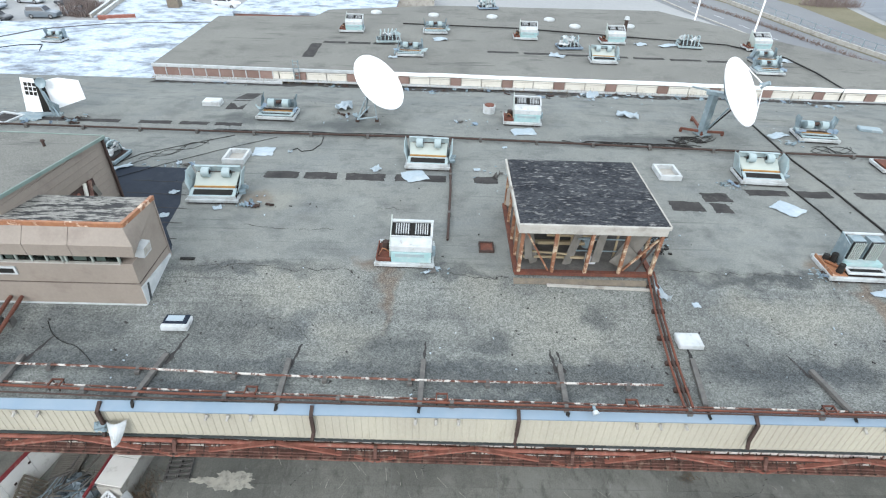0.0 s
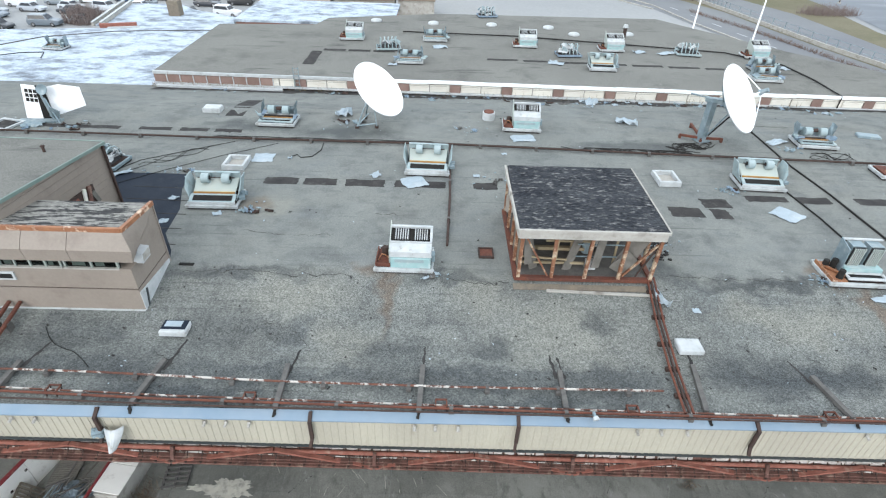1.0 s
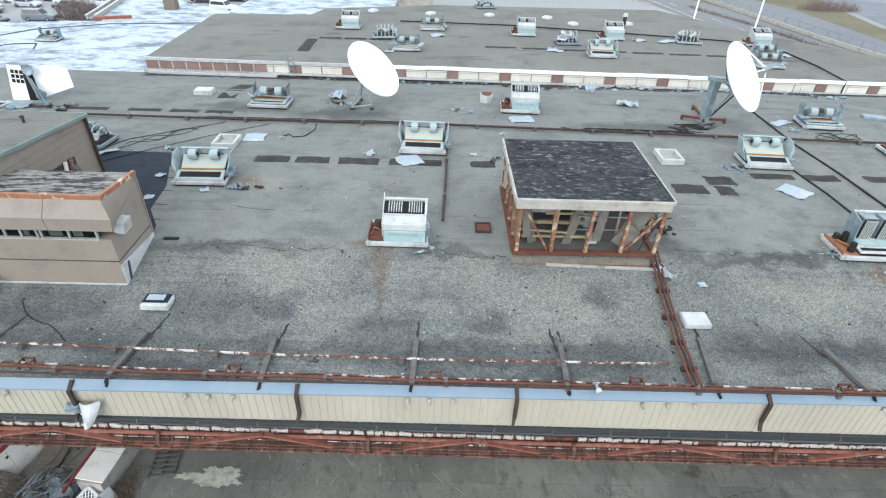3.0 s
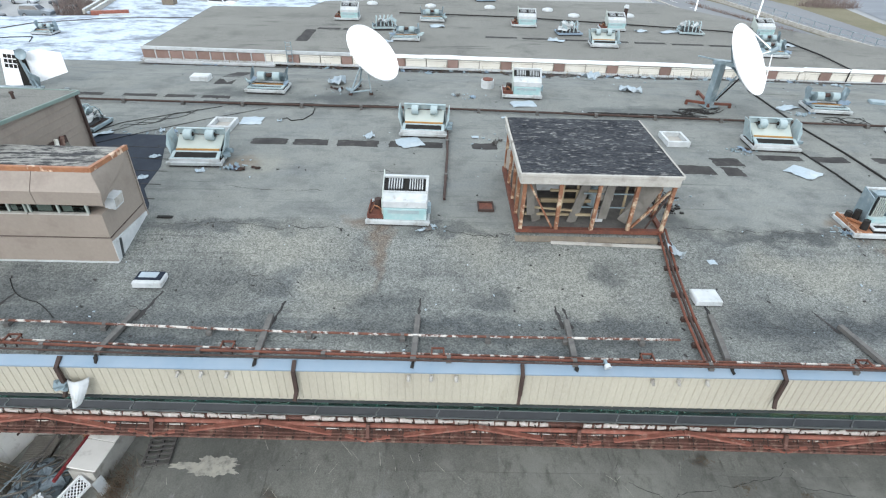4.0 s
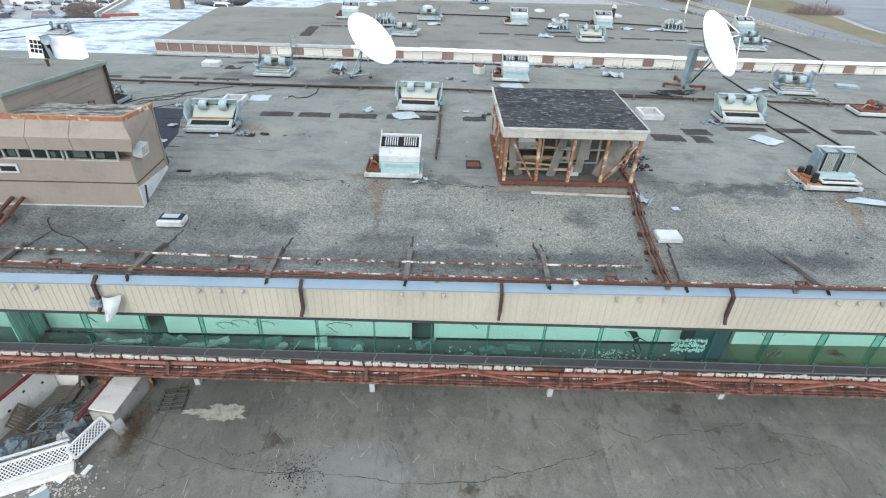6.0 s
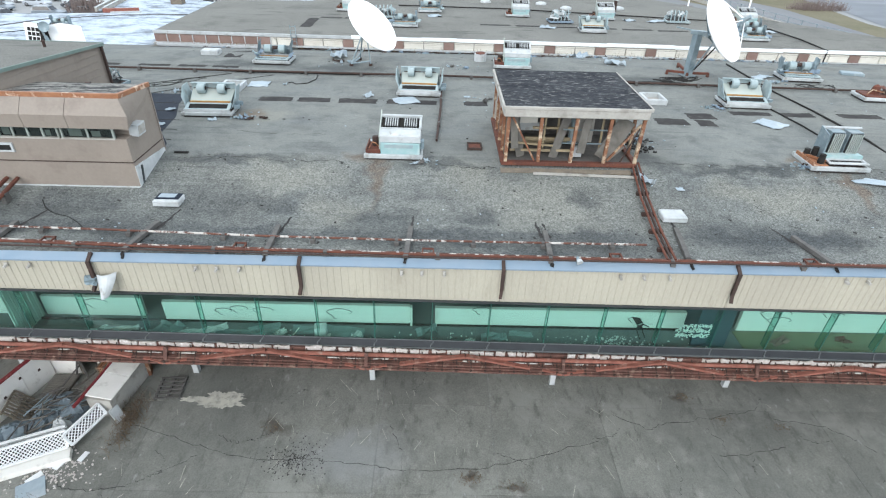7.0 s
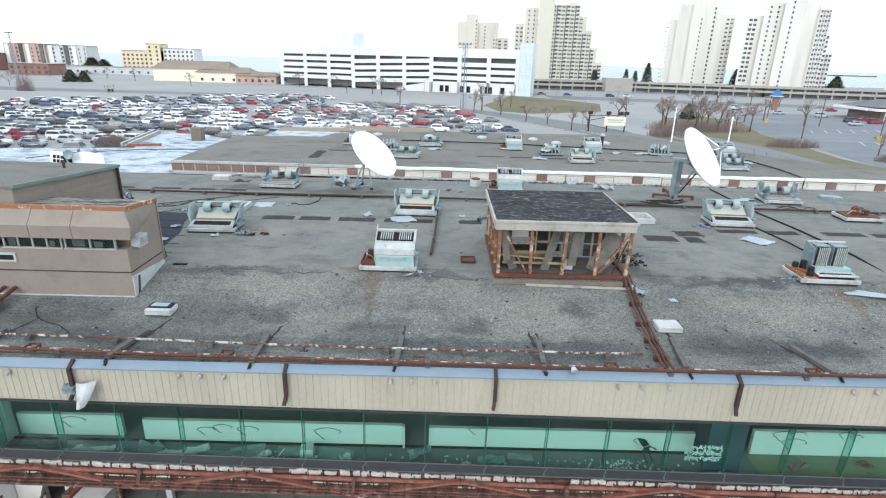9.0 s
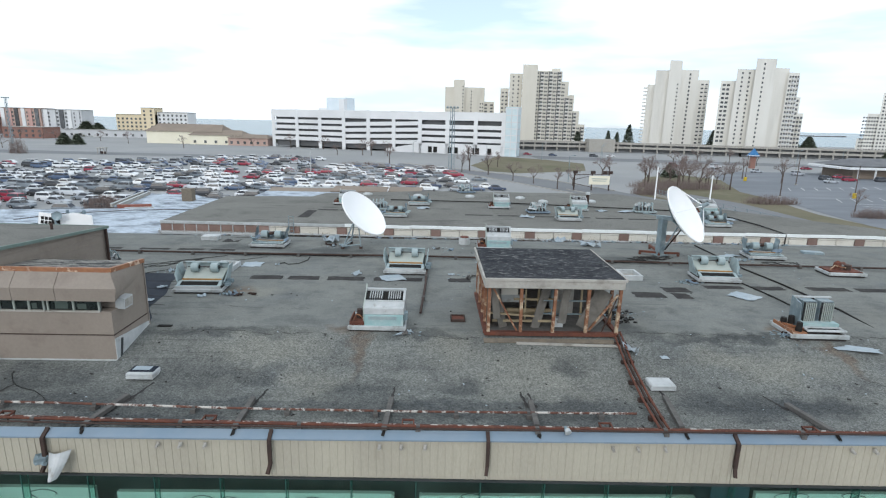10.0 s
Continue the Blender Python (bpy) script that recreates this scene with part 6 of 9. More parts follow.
raised_box(9.65, 14.5, 0.95, 0.72, 0.22, "low white roof hatch on the gravel")
raised_box(-9.6, 14.76, 1.0, 0.66, 0.24, "low white roof hatch with a dark tar band", band=True)
raised_box(-15.25, 35.3, 1.2, 0.8, 0.34, "low white roof hatch on the gravel")
raised_box(12.72, 26.7, 1.2, 1.45, 0.3, "open white roof curb with no lid", hollow=True)
raised_box(-11.1, 27.2, 1.2, 1.4, 0.3, "open white roof curb with no lid", hollow=True)
raised_box(28.9, 34.0, 1.4, 0.7, 0.18, "flat grey sheet metal box", material="galv", rz=-15)
raised_box(-10.28, 17.95, 0.62, 0.16, 0.05, "dark drain grate strip", material="dark")
rp = thing("rusted_plate", "square rusted plate with a raised rim on the roof", "roof drain", pose(2.25, 19.25, roof_z(19.2)))
part("plate", Mesh().box((0, 0, 0.03), (0.6, 0.66, 0.06)), "rust", rp)
part("rim", Mesh().box((-0.3, 0, 0.06), (0.06, 0.7, 0.1)).box((0.3, 0, 0.06), (0.06, 0.7, 0.1)).box((0, 0.33, 0.06), (0.6, 0.06, 0.1)).box((0, -0.33, 0.06), (0.6, 0.06, 0.1)), "rustdark", rp)
dr = thing("drum", "white drum with a rusty red top", "drum", pose(3.45, 35.3, roof_z(35.3)))
part("shell", Mesh().tube((0, 0, 0), (0, 0, 0.5), 0.42, 16), "white", dr)
part("top", Mesh().tube((0, 0, 0.5), (0, 0, 0.56), 0.34, 16), "rust", dr)


def sheet(x, y, w, d, rz, label, material, bend=0.12, z=None, name="metal_sheet", seed=0):
    """A crumpled thin sheet lying on the roof."""
    rnd = random.Random(seed)
    k = 5
    h = [[abs(rnd.gauss(0, bend)) for _ in range(k + 1)] for _ in range(k + 1)]
    v, f = [], []
    for j in range(k + 1):
        for i in range(k + 1):
            v.append(((i / k - 0.5) * w + rnd.uniform(-1, 1) * w * 0.05, (j / k - 0.5) * d + rnd.uniform(-1, 1) * d * 0.05, 0.02 + h[j][i]))
    n = len(v)
    v += [(a, b2, c - 0.012) for a, b2, c in v]
    for j in range(k):
        for i in range(k):
            q = (j * (k + 1) + i, j * (k + 1) + i + 1, (j + 1) * (k + 1) + i + 1, (j + 1) * (k + 1) + i)
            f += [q, tuple(n + t for t in reversed(q))]
    return single(name, Mesh().add(v, f), material, label, "sheet", pose(x, y, roof_z(y) if z is None else z, 0, 0, rz))


SHEETS = [(-9.9, 28.15, 1.15, 1.1, 5, 0.02), (-1.2, 25.7, 1.2, 1.2, 24, 0.025), (17.75, 23.25, 1.2, 1.3, 38, 0.03), (5.4, 32.0, 1.5, 0.9, 8, 0.04),
          (18.9, 16.95, 1.7, 0.55, -12, 0.03), (9.15, 16.8, 0.45, 1.1, 14, 0.12), (12.95, 35.3, 1.4, 0.8, -10, 0.18), (12.2, 42.4, 1.3, 1.0, 20, 0.25)]
for i, (x, y, w, d, rz, bend) in enumerate(SHEETS):
    sheet(x, y, w, d, rz, "pale crumpled metal sheet lying on the roof", "litter", bend, seed=i)
MORE = [(-6.4, 35.2, 1.1, 0.9, 10, 0.28), (22.0, 32.6, 1.5, 0.6, 25, 0.05), (-12.6, 21.2, 0.45, 0.3, 15, 0.03), (-13.0, 23.3, 0.4, 0.35, -20, 0.04), (-10.4, 21.95, 0.4, 0.3, 30, 0.05),
        (10.5, 16.2, 0.3, 0.28, 5, 0.01), (-8.4, 28.2, 0.25, 0.2, 15, 0.05), (2.2, 26.6, 0.35, 0.3, 0, 0.03), (-3.3, 26.3, 0.5, 0.4, 40, 0.12), (4.0, 29.6, 0.3, 0.22, 20, 0.03)]
for i, (x, y, w, d, rz, bend) in enumerate(MORE):
    sheet(x, y, w, d, rz, "scrap of pale sheet metal on the roof", "litter", bend, seed=40 + i, name="scrap")
sheet(-17.0, 25.6, 1.6, 0.35, 40, "bent pale strip of metal beside the penthouse", "litter", 0.05, seed=77, name="scrap")
# scattered small litter
rnd = random.Random(5)
bits = Mesh()
for _ in range(110):
    x, y = rnd.uniform(-18, 26), rnd.choice((rnd.uniform(11.8, 18), rnd.uniform(18, 44)))
    if -15.5 < x < -10.9 and 15 < y < 18.5 or 3 < x < 9.3 and 17 < y < 23.2:
        continue
    s = rnd.uniform(0.015, 0.05)
    bits.box((x, y, roof_z(y) + s * 0.3), (s * rnd.uniform(1, 3), s, s * 0.6), rnd.uniform(0, 180))
single("roof_litter", bits, "litter", "scattered pale scraps on the gravel", "litter", kind="stuff")
dk = Mesh()
for _ in range(320):
    x, y = rnd.uniform(-18, 26), rnd.choice((rnd.uniform(11.8, 18), rnd.uniform(18, 44)))
    if -15.5 < x < -10.9 and 15 < y < 18.5 or 3 < x < 9.3 and 17 < y < 23.2:
        continue
    s = rnd.uniform(0.012, 0.06)
    dk.box((x, y, roof_z(y) + s * 0.2), (s * rnd.uniform(1, 2.5), s, s * 0.5), rnd.uniform(0, 180))
single("roof_clods", dk, "tar", "scattered dark clods of tar on the gravel", "debris", kind="stuff")

# ---- heap with a white panelled door ----
dz = roof_z(33)
heap = thing("door_heap", "white panelled door propped with a white board and a black sheet", "scrap heap")
dm = pose(-25.75, 33.0, dz, -8, 7, 6)
door_leaf = part("door", Mesh().add([tuple(dm @ Vector(p)) for p in [(sx * 0.5, sy * 0.03, 0.02 + (sz + 1) * 1.05) for sz in (-1, 1) for sy in (-1, 1) for sx in (-1, 1)]], BOX), "dish", heap, "white door with nine small panes")
for i in range(3):
    for j in range(3):
        part("pane", Mesh().add([tuple(dm @ Vector(p)) for p in [(-0.24 + 0.24 * i + sx * 0.095, -0.035 + sy * 0.006, 1.2 + 0.28 * j + sz * 0.11) for sz in (-1, 1) for sy in (-1, 1) for sx in (-1, 1)]], BOX), "dark", door_leaf)
part("black_sheet", Mesh().add([(-25.25, 33.0, dz), (-24.55, 33.1, dz), (-24.75, 33.2, dz + 2.05), (-25.15, 33.2, dz + 2.1), (-25.2, 33.1, dz), (-24.7, 33.2, dz), (-24.7, 33.3, dz + 2.05), (-25.1, 33.3, dz + 2.1)], BOX_PRISM), "dark", heap, "black sheet")
part("board", Mesh().add([(-24.7, 33.15, dz + 0.1), (-22.65, 33.6, dz + 0.75), (-22.75, 33.7, dz + 1.9), (-23.9, 33.5, dz + 2.1), (-24.75, 33.3, dz + 1.95), (-24.7, 33.2, dz + 0.1), (-22.65, 33.65, dz + 0.75), (-22.75, 33.75, dz + 1.9), (-23.9, 33.55, dz + 2.1), (-24.75, 33.35, dz + 1.95)],
                         [(0, 1, 2, 3, 4), (9, 8, 7, 6, 5), (0, 5, 6, 1), (1, 6, 7, 2), (2, 7, 8, 3), (3, 8, 9, 4), (4, 9, 5, 0)]), "dish", heap, "large white board")
part("prop", Mesh().bar((-24.3, 32.6, dz), (-24.85, 33.0, dz + 1.7), 0.1, 0.1).bar((-23.9, 32.4, dz), (-24.7, 33.0, dz + 1.4), 0.08, 0.08).box((-24.2, 32.7, dz + 0.5), (0.6, 0.05, 0.9), 0, 20, 30), "galv", heap)
part("small_dish", Mesh().lathe([(0.01, 0), (0.18, 0.03), (0.32, 0.08), (0.33, 0.06), (0.18, 0.0), (0.01, -0.03)], 18, pose(-24.6, 32.95, dz + 1.95, 70, 0, 10)), "galv", heap, "small grey dish")
part("footing", Mesh().box((-25.2, 32.6, dz + 0.05), (2.6, 0.5, 0.1), 4), "galv", heap)

# ---- rear roof: ladder, domes, pipe ----
ld = thing("ladder", "grey steel ladder against the rear wall", "ladder")
for s in (-0.22, 0.22):
    part("rail", Mesh().box((-11.9 + s, 44.95, -1.25), (0.05, 0.05, 2.5)), "galv", ld)
for i in range(8):
    part("rung", Mesh().box((-11.9, 44.95, -2.2 + i * 0.3), (0.44, 0.04, 0.04)), "galv", ld)
for i, (x, y) in enumerate(((-7.4, 66.1), (-0.8, 65.6), (5.9, 65.7), (12.4, 65.2), (21.0, 63.2), (14.8, 62.4))):
    dome = Mesh().lathe([(0.62, 0), (0.64, 0.1), (0.55, 0.2), (0.3, 0.28), (0.01, 0.31)], 16)
    single("dome_vent", dome, "white", "white domed skylight on the rear roof", "skylight", pose(x, y, FAR_Z), "dome skylights", smooth=True)
far_pipe = thing("roof_pipe", "dark pipe across the rear roof", "pipe")
part("tube", Mesh().line([(-4, 61.0, FAR_Z + 0.15), (8, 60.5, FAR_Z + 0.15), (18, 58.6, FAR_Z + 0.15), (29, 56.4, FAR_Z + 0.15), (33, 52.5, FAR_Z + 0.15), (33.5, 48.0, FAR_Z + 0.15)], 0.07, 6), "black", far_pipe)
part("drop", Mesh().line([(33.5, 48.0, FAR_Z + 0.15), (33.5, 43.9, FAR_Z + 0.1), (33.4, 43.8, -1.9), (34.2, 42.6, -1.75)], 0.07, 6), "black", far_pipe)
for i, (x, y, w, d, rz) in enumerate(((10.9, 51.2, 1.4, 0.9, -25), (0.0, 55.6, 1.4, 1.0, 10), (23.0, 55.9, 2.2, 0.8, 25), (-4.2, 49.2, 0.8, 0.5, 0), (20.2, 56.0, 1.2, 0.8, 15), (32.5, 51.8, 1.4, 1.0, 0))):
    sheet(x, y, w, d, rz, "pale metal sheet lying on the rear roof", "litter", 0.08, FAR_Z, seed=90 + i)
stack = thing("vent_stack", "dark vent stack with white cap", "roof vent", pose(20.0, 61.3, FAR_Z))
part("pipe", Mesh().tube((0, 0, 0), (0, 0, 1.2), 0.2, 10), "rustdark", stack)
part("cap", Mesh().tube((0, 0, 1.2), (0, 0, 1.5), 0.3, 10, 0.2), "white", stack)
# dry weeds along the foot of the rear wall
weeds = Mesh()
for _ in range(420):
    x = rnd.choice((rnd.uniform(-24, -14), rnd.uniform(-20, 30)))
    y = front_y(x) - rnd.uniform(0.2, 0.9)
    h = rnd.uniform(0.15, 0.6)
    weeds.tube((x, y, roof_z(min(y, 45))), (x + rnd.uniform(-0.2, 0.2), y + rnd.uniform(-0.1, 0.1), roof_z(min(y, 45)) + h), 0.016, 3, 0.004, False)
M["dryweed"] = mat("dry weeds", (0.35, 0.28, 0.17), (0.26, 0.19, 0.11), 3, 0.9)
single("dry_weeds", weeds, "dryweed", "dry weeds growing along the rear wall", "weeds", kind="stuff")
single("wall_gutter", Mesh().bar((-23.5, 44.6, -1.72), (-13, 44.3, -1.74), 0.34, 0.18), "white", "fallen white gutter at the rear wall", "gutter")

# ---- wreckage and tangled cables ----
def tangle(name, label, x0, y0, x1, y1, n, spread, r, seed, z=None, material="black"):
    """Slack cables lying in loose loops between two places."""
    rr = random.Random(seed)
    t = thing(name, label, "cable")
    for _ in range(n):
        pts = []
        a, b = rr.uniform(0, 0.3), rr.uniform(0.7, 1)
        ph1, ph2 = rr.uniform(0, 6), rr.uniform(0, 6)
        for k in range(13):
            q = a + (b - a) * k / 12
            x = x0 + (x1 - x0) * q + spread * 0.6 * math.sin(ph1 + k * 0.9)
            y = y0 + (y1 - y0) * q + spread * math.sin(ph2 + k * 0.7)
            pts.append((x, y, (roof_z(y) if z is None else z) + r * 1.5))
        part("strand", Mesh().line(pts, r, 4), material, t)
    return t


tangle("cable_tangle", "slack black cables lying along the long pipe", -14, 30.9, 0, 30.9, 5, 0.22, 0.022, 1)
tangle("cable_tangle", "slack black cables lying along the long pipe", 7.5, 30.6, 16.5, 30.4, 7, 0.3, 0.025, 2)
tangle("cable_tangle", "dark tangle of cables at the dish mast", 14.3, 31.2, 17.5, 31.8, 9, 0.5, 0.025, 3)
tangle("cable_tangle", "thin loose wires on the roof", -16.8, 26.2, -12.5, 30.2, 3, 0.35, 0.014, 4)
tangle("cable_tangle", "loose wires by the wrecked unit", 22.5, 30.6, 26, 30.6, 4, 0.5, 0.018, 5)
tangle("cable_tangle", "thin wire trailing over the gravel", -15.3, 15.2, -11.8, 12.9, 1, 0.15, 0.014, 6)
rr = random.Random(77)
W_AT = [(-6.3, 33.9, 5, 0.7), (8.2, 41.6, 6, 1.2), (11.6, 41.8, 8, 1.3), (13.2, 42.6, 5, 0.8), (-0.2, 42.3, 5, 0.9), (31, 41.2, 7, 1.2), (1.9, 33.3, 3, 0.5), (-13.8, 26.2, 3, 0.5), (-8.9, 22.4, 6, 0.35), (9.7, 20.4, 6, 0.5), (15.9, 25.7, 4, 0.3), (22.2, 31.6, 4, 0.5), (3.4, 26.0, 3, 0.7), (16.4, 17.9, 3, 0.3), (0.0, 17.6, 2, 0.2), (-9.0, 43.6, 4, 1.0), (-4.5, 43.7, 5, 1.1), (4.3, 43.5, 5, 1.0), (16.4, 43.2, 6, 1.1), (20.5, 43.0, 5, 1.0), (24.7, 42.9, 6, 1.1), (28.0, 42.7, 5, 1.0), (-17.5, 43.9, 4, 1.2), (-23.8, 31.9, 8, 0.9), (-27.5, 32.2, 6, 0.9)]
for i, (x, y, n, spread) in enumerate(W_AT):
    for k in range(n):
        w, d = rr.uniform(0.15, 0.7), rr.uniform(0.1, 0.35)
        yy = y + rr.gauss(0, spread * 0.4)
        sheet(x + rr.gauss(0, spread), yy, w, d, rr.uniform(0, 180), "bent strip of grey blue wreckage on the roof", rr.choice(("galv", "bluecap", "litter", "greywood", "rustdark")), 0.07, seed=200 + i * 10 + k, name="wreckage")
ws = Mesh()
for _ in range(420):
    x, y, n, spread = rr.choice(W_AT)
    x, y, q = x + rr.gauss(0, spread * 1.3), y + rr.gauss(0, spread * 0.8), rr.uniform(0.02, 0.08)
    ws.box((x, y, roof_z(y) + q * 0.3), (q * rr.uniform(1, 4), q, q * 0.5), rr.uniform(0, 180))
single("wreck_crumbs", ws, "galv", "small grey scraps strewn round the wrecked units", "debris", kind="stuff")
mound = Mesh()
for _ in range(160):
    x, y, q = 9.75 + rr.gauss(0, 0.35), 20.2 + rr.gauss(0, 0.6), rr.uniform(0.03, 0.12)
    mound.box((x, y, roof_z(y) + q * 0.3), (q * 1.8, q, q * 0.6), rr.uniform(0, 180))
single("tar_crumbs", mound, "black", "black crumbs of torn felt beside the hut", "debris", kind="stuff")
for i in range(5):
    y = 19.4 + i * 1.25
    single("membrane_seam", Mesh().box((-12.9 - 0.26 * i, y, roof_z(y) + 0.012), (3.2, 0.05, 0.006), -2), "tar", "raised seam across the dark membrane", "seam", group="membrane seams", kind="structure")
# dark ragged strip at the foot of the rear wall
x = -23.5
while x < 44:
    w = rr.uniform(3.0, 5.5)
    y1 = min(front_y(x) - 0.25, 45.2)
    ys = [y1 - rr.uniform(1.0, 2.0), y1]
    st = Mesh()
    k = 10
    lo = [(x + w * i / k, ys[0] + rr.uniform(-0.2, 0.2)) for i in range(k + 1)]
    hi = [(x + w * i / k, ys[1]) for i in range(k + 1)]
    st.add([(px, py, roof_z(py) + 0.009) for px, py in lo + hi], [(i, i + 1, k + 2 + i, k + 1 + i) for i in range(k)])
    single("wall_foot_stain", st, "tar", "dark ragged strip along the foot of the rear wall", "roof patch", group="wall foot stains", kind="structure")
    x += w
# felt flaps folded over the roof edge
for x in (-14.25, -9.62, -5.0, -0.38, 4.46, 9.12, 13.95):
    fl_ = Mesh()
    crumple(fl_, pose(x, FRONT + 0.06, -0.775, 24, 0, rr.uniform(-15, 15)), 0.09, 0.28, 0.012, rr, 3)
    single("felt_flap", fl_, "black", "black felt flap folded over the roof edge", "felt", group="felt flaps")

# ---- scrap yard on the apron ----
YZ = APRON + 0.03
M["lattice"] = mat("white lattice paint", (0.78, 0.79, 0.8), (0.7, 0.71, 0.72), 2, 0.6)
M["tarp"] = mat("blue grey tarpaulin", (0.23, 0.29, 0.34), (0.33, 0.40, 0.44), 1.8, 0.55, bump=0.4, bscale=4, c3=(0.08, 0.09, 0.11), spot=(0.5, 0.7), sscale=1.6)
M["crimson"] = mat("worn crimson paint", (0.34, 0.05, 0.06), (0.26, 0.045, 0.05), 2, 0.7, c3=(0.4, 0.16, 0.13), spot=(0.58, 0.7), sscale=3)
M["stallwhite"] = mat("dirty white panel", (0.80, 0.78, 0.74), (0.74, 0.72, 0.68), 0.8, 0.6, c3=(0.56, 0.53, 0.48), spot=(0.58, 0.8), sscale=1.6)
M["brushbrown"] = mat("dry brown brush", (0.26, 0.20, 0.14), (0.18, 0.13, 0.09), 3, 0.9)
M["greyboard"] = mat("grey weathered boards", (0.27, 0.25, 0.22), (0.2, 0.19, 0.17), 3, 0.85, bump=0.2, bscale=20, fine=0.12)
M["crackdark"] = mat("open crack", (0.05, 0.05, 0.048), (0.075, 0.073, 0.068), 3, 0.9)
stall = thing("ruined_stall", "ruined white stall with red edges full of scrap", "stall")
# long wall with a red coping
m0, m1 = Vector((-19.74, 17.2, YZ)), Vector((-21.2, 11.2, YZ))
d = (m1 - m0)
ang = math.degrees(math.atan2(d.y, d.x))
mid = (m0 + m1) / 2
L = d.length
for i in range(4):
    p = m0 + d * (i + 0.5) / 4
    part("wall_panel", Mesh().box((p.x, p.y, YZ + 0.9), (L / 4 - 0.02, 0.12, 1.8), ang), "stallwhite", stall, "white wall panel")
part("coping", Mesh().box((mid.x - 0.05, mid.y, YZ + 1.84), (L, 0.2, 0.08), ang), "crimson", stall, "red coping")
for i in range(6):
    p = m0 + d * (i + 0.7) / 6.4
    part("hole", Mesh().box((p.x + 0.065, p.y - 0.015, YZ + (1.35 if i % 2 else 1.0)), (0.13, 0.02, 0.13), ang), "rustdark", stall)
part("end_wall", Mesh().box((-19.0, 17.3, YZ + 0.95), (1.5, 0.1, 1.9), 1), "stallwhite", stall)
part("end_post", Mesh().box((-18.25, 17.3, YZ + 0.95), (0.12, 0.14, 1.95)), "wood", stall)
part("end_wall", Mesh().box((-17.2, 17.75, YZ + 0.95), (0.9, 0.08, 1.9), 4), "stallwhite", stall)
# counter with sloping white panels
cb = part("counter", Mesh().box((-15.5, 15.95, YZ + 0.58), (1.2, 3.0, 1.16), -6), "concrete", stall)
for i in range(2):
    y = 16.72 - i * 1.55
    bevelled(part("counter_panel", Mesh().box((-15.42 - i * 0.14, y + 0.1, YZ + 1.27), (1.34, 1.52, 0.06), -6, 0, 5), "stallwhite", stall, "white counter panel"), 0.01)
part("counter_edge", Mesh().box((-16.25, 15.75, YZ + 1.33), (0.1, 3.8, 0.14), -6), "crimson", stall, "red edge")
part("corner_post", Mesh().box((-14.75, 17.45, YZ + 0.7), (0.16, 0.5, 1.4), 20), "postrust", stall, "orange brown corner post")
part("brace", Mesh().bar((-18.5, 17.0, YZ), (-18.2, 17.25, YZ + 1.3), 0.1, 0.1).bar((-17.9, 17.0, YZ), (-18.2, 17.25, YZ + 1.3), 0.09, 0.09), "greywood", stall)


def lattice(name, a, b, w, tilt):
    """A framed panel of crossed slats from a to b."""
    a, b = Vector(a), Vector(b)
    u = (b - a).normalized()
    side = Vector((-u.y, u.x, 0)) * math.cos(tilt) + Vector((0, 0, 1)) * math.sin(tilt)
    L = (b - a).length
    t = thing(name, "white lattice panel fallen at the stall front", "lattice panel", group="lattice panels")
    # Added dark sheet: the shade in the lattice holes, put into its colour.
    part("backing", Mesh().add([tuple(a + u * p + side * q - Vector((0, 0, 0.03))) for p, q in ((0, 0), (L, 0), (L, w), (0, w))], [(0, 1, 2, 3)]), "dark", t)
    for k in (0, 1):
        part("rail", Mesh().bar(a + side * (w * k), b + side * (w * k), 0.1, 0.08), "lattice", t)
    for p in (0, 1):
        part("stile", Mesh().bar(a + u * (L * p), a + u * (L * p) + side * w, 0.1, 0.08), "lattice", t)
    n = int((L + w) / 0.17)
    for s in (1, -1):
        for i in range(n):
            p0 = -w + (L + w) * i / n if s > 0 else (L + w) * i / n
            q0, q1 = 0.0, w
            x0, x1 = p0, p0 + s * w
            if x0 > x1:
                x0, x1, q0, q1 = x1, x0, q1, q0
            c0, c1 = max(x0, 0), min(x1, L)
            if c1 - c0 < 0.05:
                continue
            qa, qb = q0 + (q1 - q0) * (c0 - x0) / (x1 - x0), q0 + (q1 - q0) * (c1 - x0) / (x1 - x0)
            part("slat", Mesh().bar(a + u * c0 + side * qa + Vector((0, 0, 0.012 * s)), a + u * c1 + side * qb + Vector((0, 0, 0.012 * s)), 0.046, 0.014), "lattice", t)
    return t


lattice("lattice_panel", (-21.0, 10.0, YZ + 0.4), (-16.15, 12.35, YZ + 0.4), 0.78, 0.75)
lattice("lattice_panel", (-16.0, 12.45, YZ + 0.4), (-15.3, 14.2, YZ + 0.55), 0.62, 0.9)
fb = thing("front_bench", "broken white bench rail before the lattice", "bench")
part("rail", Mesh().bar((-21.4, 10.9, YZ + 0.95), (-16.5, 13.1, YZ + 0.95), 0.1, 0.08).bar((-21.5, 11.1, YZ + 0.6), (-16.65, 13.3, YZ + 0.6), 0.1, 0.08), "lattice", fb)
for i in range(8):
    x = -21.2 + i * 0.65
    part("baluster", Mesh().bar((x, 10.99 + i * 0.292, YZ + 0.95), (x - 0.05, 11.2 + i * 0.292, YZ), 0.08, 0.08), "lattice", fb)
part("base", Mesh().bar((-21.0, 9.95, YZ + 0.13), (-16.0, 12.2, YZ + 0.13), 0.6, 0.26), "stallwhite", fb)
# heaped scrap
rnd = random.Random(11)


